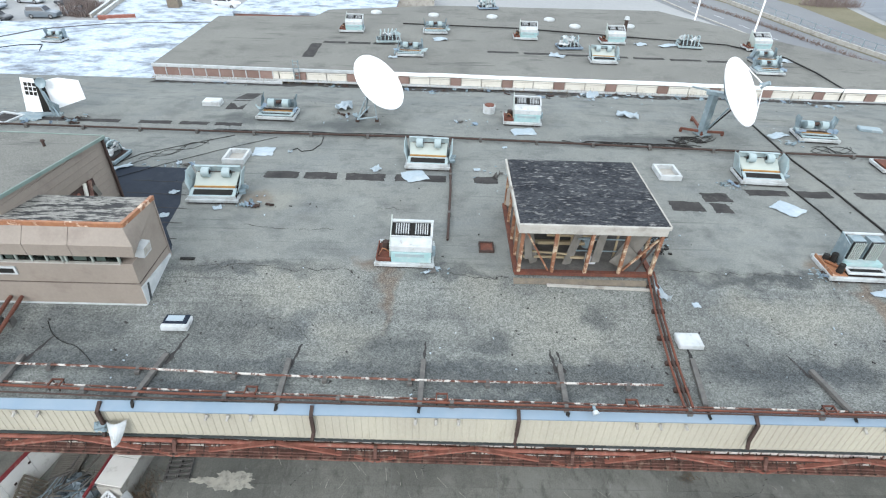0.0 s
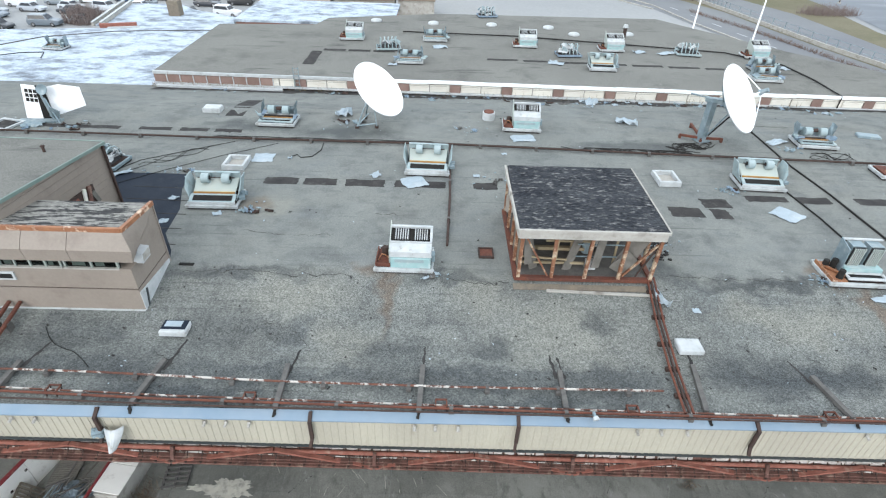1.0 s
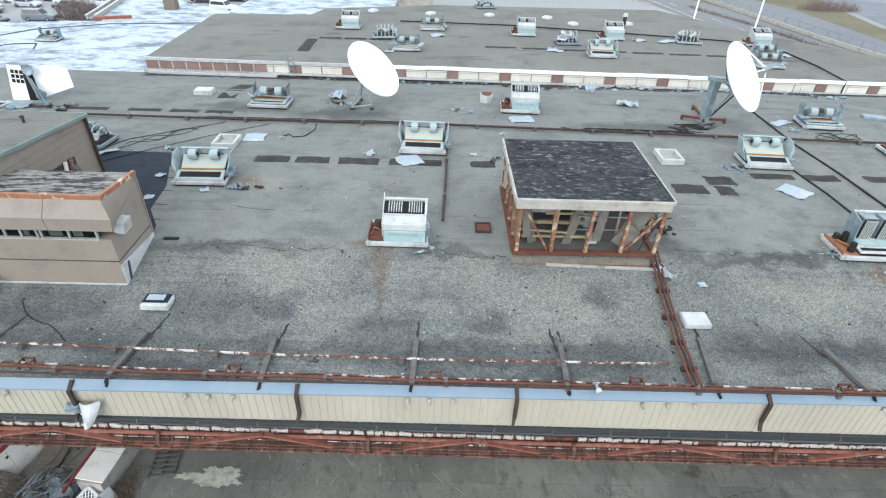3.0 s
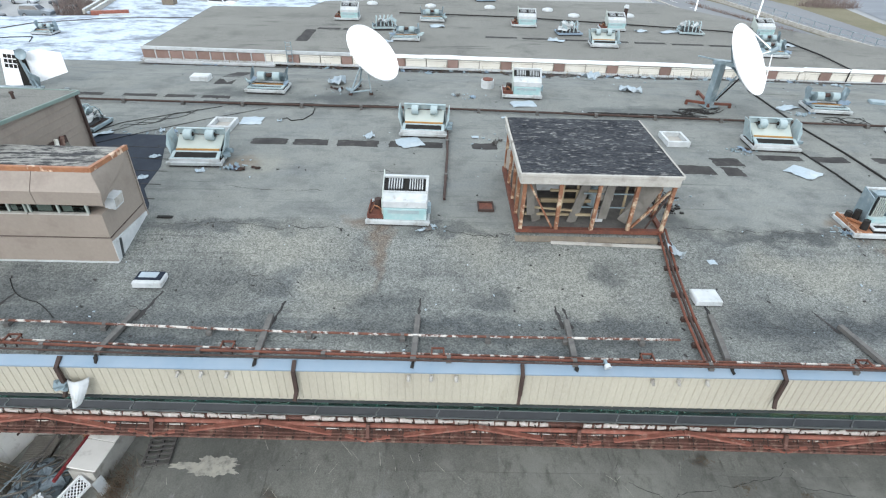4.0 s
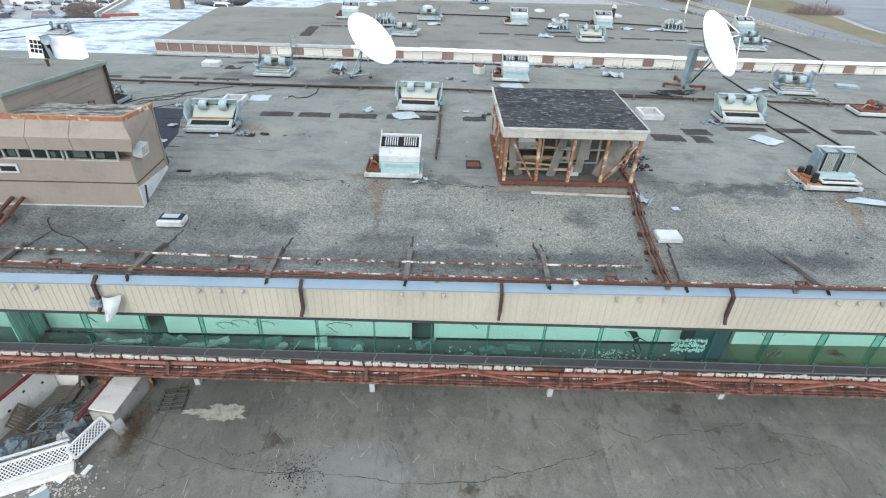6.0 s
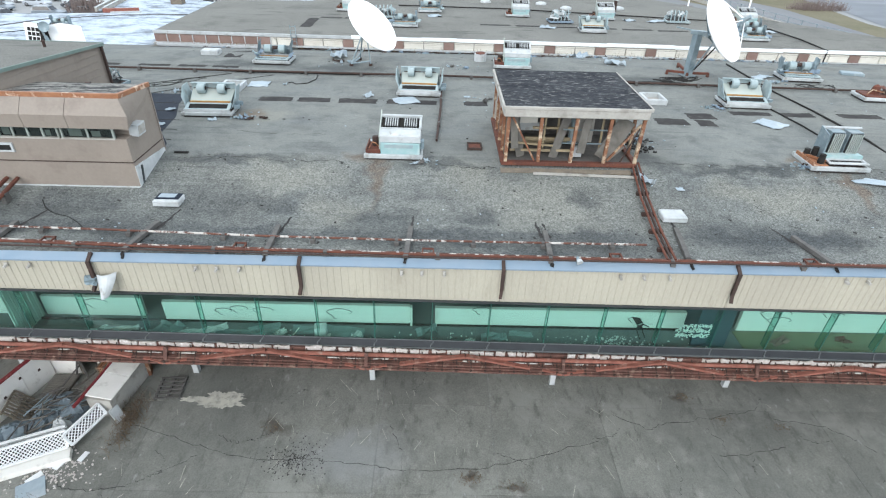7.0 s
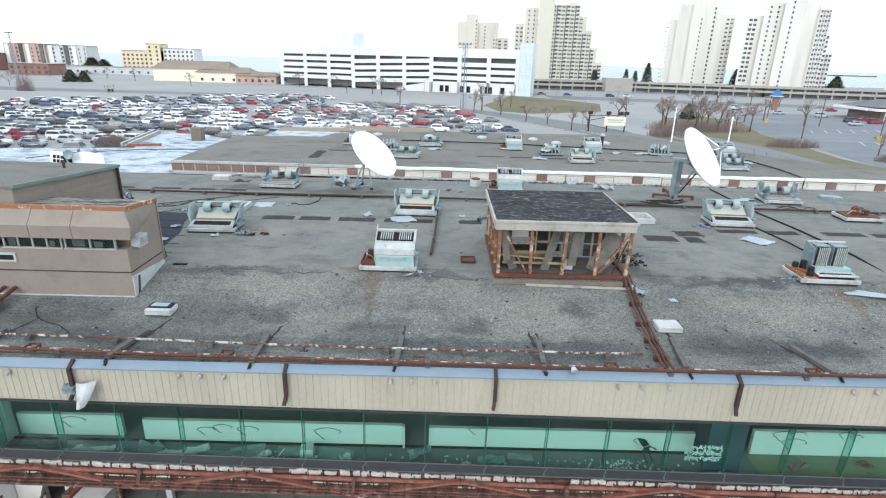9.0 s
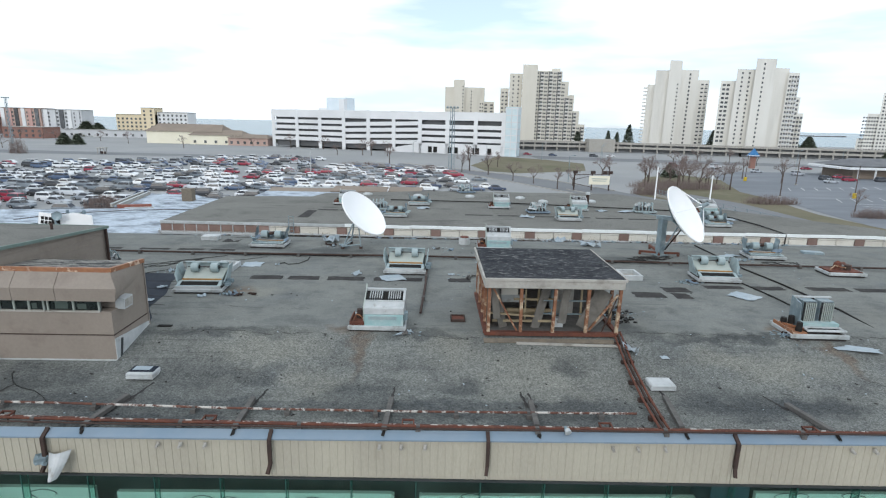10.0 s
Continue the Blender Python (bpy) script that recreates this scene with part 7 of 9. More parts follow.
def lump(x, y, r, h, material, label, seed, name="tarpaulin"):
    rr = random.Random(seed)
    n, k = 14, 5
    v, f = [], []
    for j in range(k + 1):
        q = j / k
        for i in range(n):
            a = 2 * math.pi * i / n
            s = r * math.cos(q * math.pi / 2) * rr.uniform(0.75, 1.15)
            v.append((s * math.cos(a), s * math.sin(a) * 0.8, h * math.sin(q * math.pi / 2) * rr.uniform(0.8, 1.1)))
    f = [(j * n + i, j * n + (i + 1) % n, (j + 1) * n + (i + 1) % n, (j + 1) * n + i) for j in range(k) for i in range(n)]
    return single(name, Mesh().add(v, f), material, label, "scrap", pose(x, y, YZ, 0, 0, rr.uniform(0, 180)), smooth=False)


for i, (x, y, r, h) in enumerate(((-18.2, 13.8, 0.9, 0.7), (-17.3, 14.6, 0.8, 0.6), (-17.0, 13.6, 0.75, 0.7), (-19.2, 13.2, 0.8, 0.8), (-18.1, 15.2, 0.8, 0.5), (-19.6, 12.7, 0.7, 0.75))):
    lump(x, y, r, h, "tarp", "crumpled blue grey tarpaulin heaped in the stall", i)
lump(-17.0, 13.4, 0.5, 1.05, "white", "white plastic sack on the heap", 30, "sack")


def pallet(at, label, slats=7, mat_name="greywood"):
    p = thing("pallet", label, "pallet", at, "pallets")
    for i in range(slats):
        part("slat", Mesh().box((0, -0.7 + 1.4 * i / (slats - 1), 0.13), (1.3, 0.11, 0.025)), mat_name, p)
    for x in (-0.58, 0, 0.58):
        part("bearer", Mesh().box((x, 0, 0.06), (0.09, 1.5, 0.11)), mat_name, p)
    return p


pallet(pose(-13.16, 16.3, YZ, 0, 0, 7), "dark weathered pallet lying on the apron", 6)
pallet(pose(-19.75, 14.5, YZ + 0.45, 0, 52, 13), "weathered pallet leaning on the white wall", 8, "wood")
pallet(pose(-18.95, 16.35, YZ, 0, 0, 4), "weathered pallet lying in the stall", 12, "greyboard")
logs = thing("firewood", "stack of short rusty brown logs", "log stack")
for i in range(30):
    x, z = -16.95 + (i % 6) * 0.13 - 0.3, YZ + 0.08 + (i // 6) * 0.15
    part("log", Mesh().tube((x, 17.0, z), (x + rnd.uniform(-0.05, 0.05), 17.55, z + rnd.uniform(-0.03, 0.03)), 0.075, 7), "orange" if i % 3 else "wood", logs)
for i in range(16):
    x, y, a = rnd.uniform(-18.6, -16.9), rnd.uniform(12.9, 16.6), rnd.gauss(75, 28)
    single("plank", Mesh().box((0, 0, 0), (rnd.uniform(0.6, 1.8), 0.09, 0.03)), "greywood" if i % 3 else "greyboard", "loose weathered plank on the scrap heap", "plank", pose(x, y, YZ + rnd.uniform(0.35, 0.8), rnd.uniform(-8, 8), rnd.uniform(-10, 10), a), "loose planks")
for i in range(9):
    single("board", Mesh().box((0, 0, 0.03), (rnd.uniform(0.3, 0.9), rnd.uniform(0.12, 0.3), 0.04)), "lattice", "broken white board on the ground", "board", pose(rnd.uniform(-17.6, -15.2), rnd.uniform(11.0, 12.3), YZ, 0, 0, rnd.uniform(0, 180)), "broken boards")
single("panel", Mesh().box((0, 0, 0.03), (1.1, 1.05, 0.05)), "litter", "pale blue panel lying on the apron", "panel", pose(-16.75, 10.4, YZ, 0, 0, 33))
single("panel", Mesh().box((0, 0, 0.4), (0.5, 0.06, 0.8)), "white", "small white panel leaning on the counter", "panel", pose(-14.75, 14.25, YZ, -20, 0, 70))
twigs = Mesh()
for _ in range(420):
    x, y = rnd.gauss(-14.3, 0.3), rnd.gauss(14.3, 0.8)
    twigs.tube((x, y, YZ), (x + rnd.gauss(0, 0.2), y + rnd.gauss(0, 0.2), YZ + rnd.uniform(0.1, 0.6)), 0.012, 3, 0.004, False)
single("dry_brush", twigs, "brushbrown", "dry brown brush beside the stall", "weeds", kind="stuff")
# rubble grains and a cluster of dark clods
rub = Mesh()
for _ in range(260):
    x, y, s = rnd.gauss(-16.2, 0.9), rnd.gauss(11.3, 0.5), rnd.uniform(0.02, 0.07)
    rub.box((x, y, YZ + s * 0.3), (s * 1.4, s, s * 0.7), rnd.uniform(0, 180))
single("rubble", rub, "plaster", "pale rubble before the stall", "rubble", kind="stuff")
cl = Mesh()
for _ in range(420):
    x, y, s = rnd.gauss(-5.75, 0.62), rnd.gauss(12.2, 0.5), rnd.uniform(0.01, 0.045)
    cl.box((x, y, YZ + s * 0.2), (s * 1.5, s, s * 0.5), rnd.uniform(0, 180))
single("clods", cl, "tar", "scattered dark clods on the apron", "debris", kind="stuff")


def blob(name, cx, cy, rx, ry, material, label, seed, n=90):
    rr = random.Random(seed)
    k = [rr.uniform(0.45, 1.25) for _ in range(n)]
    k = [(k[i - 2] + k[i - 1] + k[i] + k[(i + 1) % n]) / 4 + rr.uniform(-0.07, 0.07) for i in range(n)]
    v = [(cx + rx * k[i] * math.cos(2 * math.pi * i / n), cy + ry * k[i] * math.sin(2 * math.pi * i / n), YZ + 0.012 + 0.001 * seed) for i in range(n)]
    return single(name, Mesh().add(v, [tuple(range(n))]), material, label, "stain", kind="structure")


M["splash"] = mat("dried mortar splash", (0.60, 0.58, 0.50), (0.5, 0.48, 0.42), 2, 0.85, c3=(0.36, 0.35, 0.32), spot=(0.5, 0.7), sscale=3)
blob("mortar_splash", -10.15, 15.6, 1.25, 0.62, "splash", "dried pale mortar splash on the apron", 3)
blob("mortar_splash", -11.45, 15.6, 1.05, 0.25, "splash", "dried pale mortar splash on the apron", 8)
# pale scrapes on the apron
scr = Mesh()
for _ in range(80):
    x, y, a, q = rnd.choice((rnd.uniform(-14, 22), rnd.gauss(-3.5, 3.0))), rnd.uniform(8.5, 17), rnd.gauss(1.75, 0.5), rnd.uniform(0.06, 0.4)
    w = rnd.uniform(0.008, 0.03)
    dx, dy = math.cos(a) * q, math.sin(a) * q
    scr.add([(x - dx, y - dy, YZ + 0.011), (x + dx, y + dy, YZ + 0.011), (x + dx - dy * w / q, y + dy + dx * w / q, YZ + 0.011), (x - dx - dy * w / q, y - dy + dx * w / q, YZ + 0.011)], [(0, 1, 2, 3)])
single("scrapes", scr, "splash", "pale scrape marks on the apron", "scrapes", kind="stuff")
# cracks in the apron
def crack(pts, w, seed):
    rr = random.Random(seed)
    fine = []
    for a, b in zip(pts, pts[1:]):
        for i in range(8):
            t = i / 8
            fine.append((a[0] + (b[0] - a[0]) * t + rr.gauss(0, 0.05), a[1] + (b[1] - a[1]) * t + rr.gauss(0, 0.05)))
    fine.append(pts[-1])
    v, f = [], []
    for i, (x, y) in enumerate(fine):
        q = w * rr.uniform(0.3, 1.2)
        v += [(x, y - q, YZ + 0.014), (x + q * 0.3, y + q, YZ + 0.014)]
        if i:
            f.append((2 * i - 2, 2 * i, 2 * i + 1, 2 * i - 1))
    return single("crack", Mesh().add(v, f), "crackdark", "dark ragged crack in the apron", "crack", group="apron cracks", kind="structure")


for i, c in enumerate((((-14.0, 14.0), (-11.0, 13.0), (-8.3, 12.2), (-4.7, 12.1), (-2.6, 12.0), (-0.8, 11.7), (2.8, 11.8), (4.9, 12.3), (8.7, 13.4), (9.2, 15.2), (9.8, 17.0)), ((-15.9, 10.7), (-14.6, 10.4), (-13.1, 10.6), (-12.2, 11.1), (-11.4, 11.5), (-10.3, 12.3)),
                       ((9.7, 15.1), (11.6, 14.2), (12.6, 14.6), (15.3, 15.0), (17.4, 15.5), (18.2, 16.3)), ((18.0, 15.8), (18.0, 14.4), (17.9, 13.2), (16.1, 12.9), (14.4, 12.7)), ((10.8, 14.4), (10.5, 12.6), (10.1, 10.3)), ((18.2, 15.0), (20.5, 14.5), (21.5, 13.8), (22.2, 13.0)),
                       ((-1.5, 14.3), (-0.8, 12.7), (-0.75, 10.1)), ((14.0, 12.7), (14.5, 10.4)))):
    crack(c, 0.017, i)
# small cracks branching off, with dry weeds in them
rr = random.Random(31)
for i in range(16):
    x, y = rr.uniform(-13, 22), rr.uniform(8.6, 16.5)
    a = rr.uniform(0, 6.28)
    crack(tuple((x + math.cos(a) * q + rr.gauss(0, 0.12), y + math.sin(a) * q + rr.gauss(0, 0.12)) for q in (0, 0.5, 1.0, 1.6)), 0.012, 60 + i)
tufts = Mesh()
for x, y, n in ((2.4, 11.3, 90), (13.9, 16.3, 60), (15.5, 14.8, 40), (-7.2, 13.9, 50), (4.3, 10.9, 40), (18.2, 14.4, 40), (-16.6, 10.0, 40)):
    for _ in range(n):
        px, py = x + rr.gauss(0, 0.28), y + rr.gauss(0, 0.14)
        tufts.tube((px, py, YZ), (px + rr.gauss(0, 0.08), py + rr.gauss(0, 0.08), YZ + rr.uniform(0.03, 0.16)), 0.01, 3, 0.004, False)
single("crack_weeds", tufts, "brushbrown", "dry brown weeds in the apron cracks", "weeds", kind="stuff")
# loose sticks and boards thrown into the stall
for i in range(26):
    x, y, a = rr.uniform(-18.9, -16.9), rr.uniform(13.0, 15.9), rr.gauss(60, 35)
    single("stick", Mesh().bar((-rr.uniform(0.3, 0.9), 0, 0), (rr.uniform(0.3, 0.9), 0, rr.uniform(-0.1, 0.1)), 0.05, 0.04), rr.choice(("greyboard", "galv", "litter", "greywood")), "thin stick thrown on the scrap heap", "stick", pose(x, y, YZ + rr.uniform(0.45, 0.85), 0, rr.uniform(-12, 12), a), "loose sticks")
# ragged splits in the roofing, mostly where the front slope begins
def roof_split(pts, w, seed):
    rq = random.Random(seed)
    fine = []
    for a, b in zip(pts, pts[1:]):
        for i in range(10):
            q = i / 10
            fine.append((a[0] + (b[0] - a[0]) * q + rq.gauss(0, 0.04), a[1] + (b[1] - a[1]) * q + rq.gauss(0, 0.06)))
    v, f = [], []
    for i, (x, y) in enumerate(fine):
        q = w * rq.uniform(0.1, 1.3)
        v += [(x, y - q, roof_z(y - q) + 0.011), (x + q * 0.3, y + q, roof_z(y + q) + 0.011)]
        if i:
            f.append((2 * i - 2, 2 * i, 2 * i + 1, 2 * i - 1))
    return single("roof_split", Mesh().add(v, f), "crackdark", "dark ragged split in the gravel roofing", "crack", group="roof splits", kind="structure")


for i, c in enumerate((((9.7, 18.0), (12.5, 17.85), (15.6, 17.9)), ((19.2, 17.9), (22.0, 17.75), (25.5, 17.7)), ((-10.4, 17.6), (-8.0, 17.75), (-5.6, 17.55), (-3.0, 17.6)), ((0.6, 17.5), (2.0, 17.35), (3.2, 17.4)),
                       ((11.0, 14.6), (11.4, 13.4), (12.4, 12.6)), ((13.2, 15.4), (14.0, 14.2), (14.6, 13.6)), ((-6.4, 15.2), (-5.2, 14.9), (-4.6, 14.2)), ((-9.9, 13.7), (-9.1, 13.2), (-8.9, 12.4)), ((17.5, 15.3), (18.6, 14.4)),
                       ((-8.9, 20.6), (-6.2, 20.3), (-4.4, 20.4)), ((-2.9, 22.4), (-1.2, 22.2)), ((10.4, 31.9), (13.6, 32.3)), ((20.0, 35.5), (23.5, 35.2), (25.8, 35.6)), ((-9.0, 36.6), (-5.2, 36.9)))):
    roof_split(c, 0.018, i)

# ---- parked cars ----
M["carpaint"] = palette("car paint", [(0.68, 0.70, 0.73), (0.40, 0.43, 0.47), (0.025, 0.027, 0.03), (0.76, 0.78, 0.80), (0.20, 0.23, 0.26), (0.26, 0.015, 0.04), (0.04, 0.06, 0.11), (0.70, 0.72, 0.75), (0.06, 0.10, 0.18), (0.32, 0.35, 0.38), (0.04, 0.045, 0.055), (0.74, 0.76, 0.78), (0.14, 0.17, 0.20), (0.55, 0.58, 0.62)], 0.35, 0.1, 0.3)
M["tyre"] = mat("tyre rubber", (0.02, 0.02, 0.02), (0.03, 0.03, 0.03), 5, 0.8)
M["rim"] = mat("alloy rim", (0.5, 0.5, 0.52), (0.4, 0.4, 0.42), 5, 0.35, metal=0.7)
M["carglass"] = mat("dark car glass", (0.03, 0.035, 0.045), (0.05, 0.055, 0.065), 1, 0.12, spec=0.5)


def car_body(mb, L, W, H, suv):
    """Lower hull, bonnet and cabin, with rounded corners in plan."""
    hood = H * (0.60 if suv else 0.58)
    def ring(x, w, z0, z1):
        return [(x, -w, z0), (x, -w * 1.0, (z0 + z1) / 2), (x, -w * 0.94, z1), (x, w * 0.94, z1), (x, w, (z0 + z1) / 2), (x, w, z0)]
    secs = [(-L / 2, W * 0.40, 0.42, hood * 0.86), (-L / 2 + 0.25, W * 0.49, 0.26, hood), (-L * 0.2, W / 2, 0.22, hood * 1.02), (L * 0.12, W / 2, 0.22, hood), (L / 2 - 0.45, W * 0.49, 0.24, hood * 0.9), (L / 2 - 0.08, W * 0.44, 0.3, hood * 0.78), (L / 2, W * 0.38, 0.38, hood * 0.66)]
    v = [p for s in secs for p in ring(*s)]
    n = len(secs)
    f = [(6 * i + j, 6 * i + (j + 1) % 6, 6 * (i + 1) + (j + 1) % 6, 6 * (i + 1) + j) for i in range(n - 1) for j in range(6)] + [tuple(range(5, -1, -1)), tuple(range(6 * n - 6, 6 * n))]
    mb.add(v, f)
    b0, b1, t0, t1 = (-L / 2 + 0.12, L * 0.2, -L / 2 + 0.4, L * 0.06) if suv else (-L / 2 + 0.45, L * 0.2, -L * 0.26, L * 0.04)
    mb.add([(b0, -W * 0.45, hood), (b1, -W * 0.45, hood - 0.02), (b1, W * 0.45, hood - 0.02), (b0, W * 0.45, hood), (t0, -W * 0.36, H), (t1, -W * 0.36, H), (t1, W * 0.36, H), (t0, W * 0.36, H)], BOX_PRISM)
    return (b0, b1, t0, t1, hood)


def car_master(at, suv, label):
    L, W, H = (4.75, 1.86, 1.72) if suv else (4.6, 1.78, 1.45)
    c = thing("car", label, "car", at, "cars in the lot")
    mb = Mesh()
    b0, b1, t0, t1, hood = car_body(mb, L, W, H, suv)
    body = part("body", mb, "carpaint", c)
    def lerp(a, b, t):
        return a + (b - a) * t
    def quad(pts, name):
        part(name, Mesh().add(pts, [(0, 1, 2, 3)]), "carglass", c)
    lo, hi = 0.14, 0.86
    def z(t): return lerp(hood, H, t)
    def w(t): return lerp(W * 0.45, W * 0.36, t) + 0.012
    quad([(lerp(b1, t1, lo) + 0.02, -w(lo) * 0.94, z(lo)), (lerp(b1, t1, lo) + 0.02, w(lo) * 0.94, z(lo)), (lerp(b1, t1, hi) + 0.02, w(hi) * 0.92, z(hi)), (lerp(b1, t1, hi) + 0.02, -w(hi) * 0.92, z(hi))], "windscreen")
    quad([(lerp(b0, t0, lo) - 0.02, w(lo) * 0.94, z(lo)), (lerp(b0, t0, lo) - 0.02, -w(lo) * 0.94, z(lo)), (lerp(b0, t0, hi) - 0.02, -w(hi) * 0.92, z(hi)), (lerp(b0, t0, hi) - 0.02, w(hi) * 0.92, z(hi))], "rear_window")
    for s in (-1, 1):
        p = [(lerp(b0, t0, lo) + 0.18, s * w(lo), z(lo)), (lerp(b1, t1, lo) - 0.2, s * w(lo), z(lo)), (lerp(b1, t1, hi) - 0.1, s * w(hi), z(hi)), (lerp(b0, t0, hi) + 0.12, s * w(hi), z(hi))]
        quad(p if s < 0 else p[::-1], "side_window")
        for x in (-L * 0.3, L * 0.3):
            wl_ = part("wheel", Mesh().tube((x, s * (W / 2 - 0.2), 0.32), (x, s * (W / 2 + 0.015), 0.32), 0.32, 12), "tyre", c)
            part("rim", Mesh().tube((x, s * (W / 2 + 0.012), 0.32), (x, s * (W / 2 + 0.022), 0.32), 0.2, 8), "rim", wl_)
    return c


LU = radians(24)
ux, uy, vx, vy = math.cos(LU), math.sin(LU), -math.sin(LU), math.cos(LU)
rnd = random.Random(21)
FIELD = [(-56, 86), (-76, 86), (-150, 174), (-118, 190), (-86, 222), (-58, 236), (-44, 224), (-44, 201), (-20, 199), (2, 193), (12, 165), (18, 142), (17, 127), (-14, 112), (-36, 96)]


def inside(x, y, poly):
    odd = False
    for (ax, ay), (bx, by) in zip(poly, poly[1:] + poly[:1]):
        if (ay > y) != (by > y) and x < ax + (y - ay) * (bx - ax) / (by - ay):
            odd = not odd
    return odd


# rows of cars nose to tail, in pairs with lanes between, and one wide lane across
spots = []
v = 82.0
for row in range(40):
    shift = rnd.uniform(0, 5)
    for k in range(-50, 60):
        u = k * 5.5 + shift
        x, y = u * ux + v * vx, u * uy + v * vy
        if inside(x, y, FIELD) and not (188 < v < 201) and rnd.random() < (0.80 if v > 106 else 0.5):
            spots.append((x + rnd.uniform(-0.6, 0.6), y + rnd.uniform(-0.4, 0.4), -6 + rnd.choice((0, 0, 180)) + rnd.uniform(-10, 10)))
    v += (3.7, 4.8, 8.2)[row % 3]
spots.sort(key=lambda s: s[1])
extra = [(150, 195, 5), (156, 206, 5), (163, 203, 5), (171, 190, 8), (168, 215, 5), (140, 260, 10), (185, 260, 0), (158, 226, 4), (176, 203, 6), (186, 199, 4), (146, 236, 12), (196, 204, 2), (205, 203, 6), (128, 236, 20), (120, 262, 12), (100, 330, 8), (75, 332, 5), (112, 334, 5), (60, 336, 4)]
extra = [(0.88 * x + 0.12, 0.88 * y - 0.45, r) for x, y, r in extra]
sedan = suv = None
near = spots[:230]
for i, (x, y, r) in enumerate(extra + near):
    m = pose(x, y, LOT, 0, 0, r)
    if sedan is None:
        sedan = car_master(m, False, "sedan car parked in the large lot")
    elif suv is None:
        suv = car_master(m, True, "tall estate car parked in the large lot")
    else:
        copy_thing(suv if rnd.random() < 0.4 else sedan, m)
# the far rows: simpler cars of one mesh each, painted hull and dark windows
def far_car_mesh(tall):
    L, W, H = (4.75, 1.86, 1.72) if tall else (4.6, 1.78, 1.45)
    hull, panes = Mesh(), Mesh()
    b0, b1, t0, t1, hood = car_body(hull, L, W, H, tall)
    panes.add([(b0 + 0.08, -W * 0.447, hood + 0.05), (b1 - 0.08, -W * 0.447, hood + 0.05), (b1 - 0.1, W * 0.447, hood + 0.05), (b0 + 0.1, W * 0.447, hood + 0.05), (t0 - 0.1, -W * 0.39, H - 0.1), (t1 + 0.1, -W * 0.39, H - 0.1), (t1 + 0.1, W * 0.39, H - 0.1), (t0 - 0.1, W * 0.39, H - 0.1)], BOX_PRISM)
    for x in (-L * 0.3, L * 0.3):
        for e in (-1, 1):
            panes.tube((x, e * (W / 2 - 0.2), 0.32), (x, e * (W / 2 + 0.015), 0.32), 0.32, 8)
    k = len(hull.f)
    hull.add(panes.v, panes.f)
    me = mesh_of("car", hull, M["carpaint"])
    me.materials.append(M["carglass"])
    me.polygons.foreach_set("material_index", [0] * k + [1] * (len(hull.f) - k))
    return me


far_cars = [far_car_mesh(False), far_car_mesh(True)]
for x, y, r in spots[230:]:
    o = new("car", far_cars[rnd.random() < 0.4])
    o.matrix_basis = pose(x, y, LOT, 0, 0, r)
    tagged(o, "car parked in the far rows of the large lot", "car", "cars in the lot")

# ---- roads, verges and the far lot: laid out at 1 : 0.88 on a plain of its own, then set down at true size ----
PLAIN, K = -10.5, 0.88
PLACE = Matrix.Translation((0.119, -0.4512, LOT - K * PLAIN)) @ Matrix.Diagonal((K, K, K, 1))
M["grass"] = mat("winter grass", (0.20, 0.18, 0.115), (0.24, 0.215, 0.145), 0.08, 0.95, c3=(0.15, 0.15, 0.08), spot=(0.5, 0.7), sscale=0.05, fine=0.1, bscale=3)
M["road"] = mat("grey road", (0.22, 0.23, 0.25), (0.26, 0.27, 0.28), 0.06, 0.8, fine=0.05, bscale=2)
M["rlot"] = mat("blue grey lot asphalt", (0.21, 0.23, 0.26), (0.26, 0.28, 0.31), 0.05, 0.8, c3=(0.34, 0.36, 0.39), spot=(0.55, 0.75), sscale=0.06, stretch=(0.5, 2, 1))
M["line"] = mat("worn road paint", (0.62, 0.63, 0.64), (0.5, 0.5, 0.5), 1, 0.8)
def flat(name, pts, dz, material, label, category):
    return single(name, Mesh().add([(x, y, PLAIN + dz) for x, y in pts], [tuple(range(len(pts)))]), material, label, category, kind="structure")


flat("field", [(18.4, 243.6), (38.9, 315.9), (63.6, 294.7), (77.5, 270), (66.4, 226), (51.4, 217.3), (34.7, 208.7), (22.7, 215.8)], 0.012, "grass", "open field of dull winter grass before the towers", "grass")
flat("verge", [(60, 150), (58, 120), (66, 92), (90, 60), (104, 62), (94, 90), (91, 118), (94, 138), (100, 160), (112, 190), (104, 214), (84, 205), (70, 175)], 0.01, "grass", "dull winter grass verge", "grass")
flat("road", [(-16, 236), (12, 205), (28, 176), (40, 152), (49, 136), (52, 122), (56.5, 104), (60, 92), (72, 62), (85, 62), (75, 85), (70.5, 104), (68, 118), (65.5, 134), (56, 156), (42, 184), (28, 204), (14, 218), (-14, 248)], 0.03, "road", "grey road with pale edges beside the grass", "road")
flat("road", [(63, 152), (67, 134), (72, 104), (77, 85), (87, 62), (99, 62), (89, 85), (83.5, 104), (82, 134), (74, 160)], 0.03, "road", "grey carriageway beyond the fence", "road")
flat("lot_right", [(96, 136), (93, 118), (92, 104), (104, 62), (300, 60), (300, 240), (135, 240), (116, 215), (96, 160)], 0.05, "rlot", "large half empty wet car park", "car park")
flat("road", [(-320, 262), (-60, 262), (-60, 275), (-320, 290)], 0.02, "road", "grey road beyond the car park", "road")
flat("road", [(60, 300), (320, 255), (330, 275), (60, 330)], 0.04, "road", "grey road before the towers", "road")
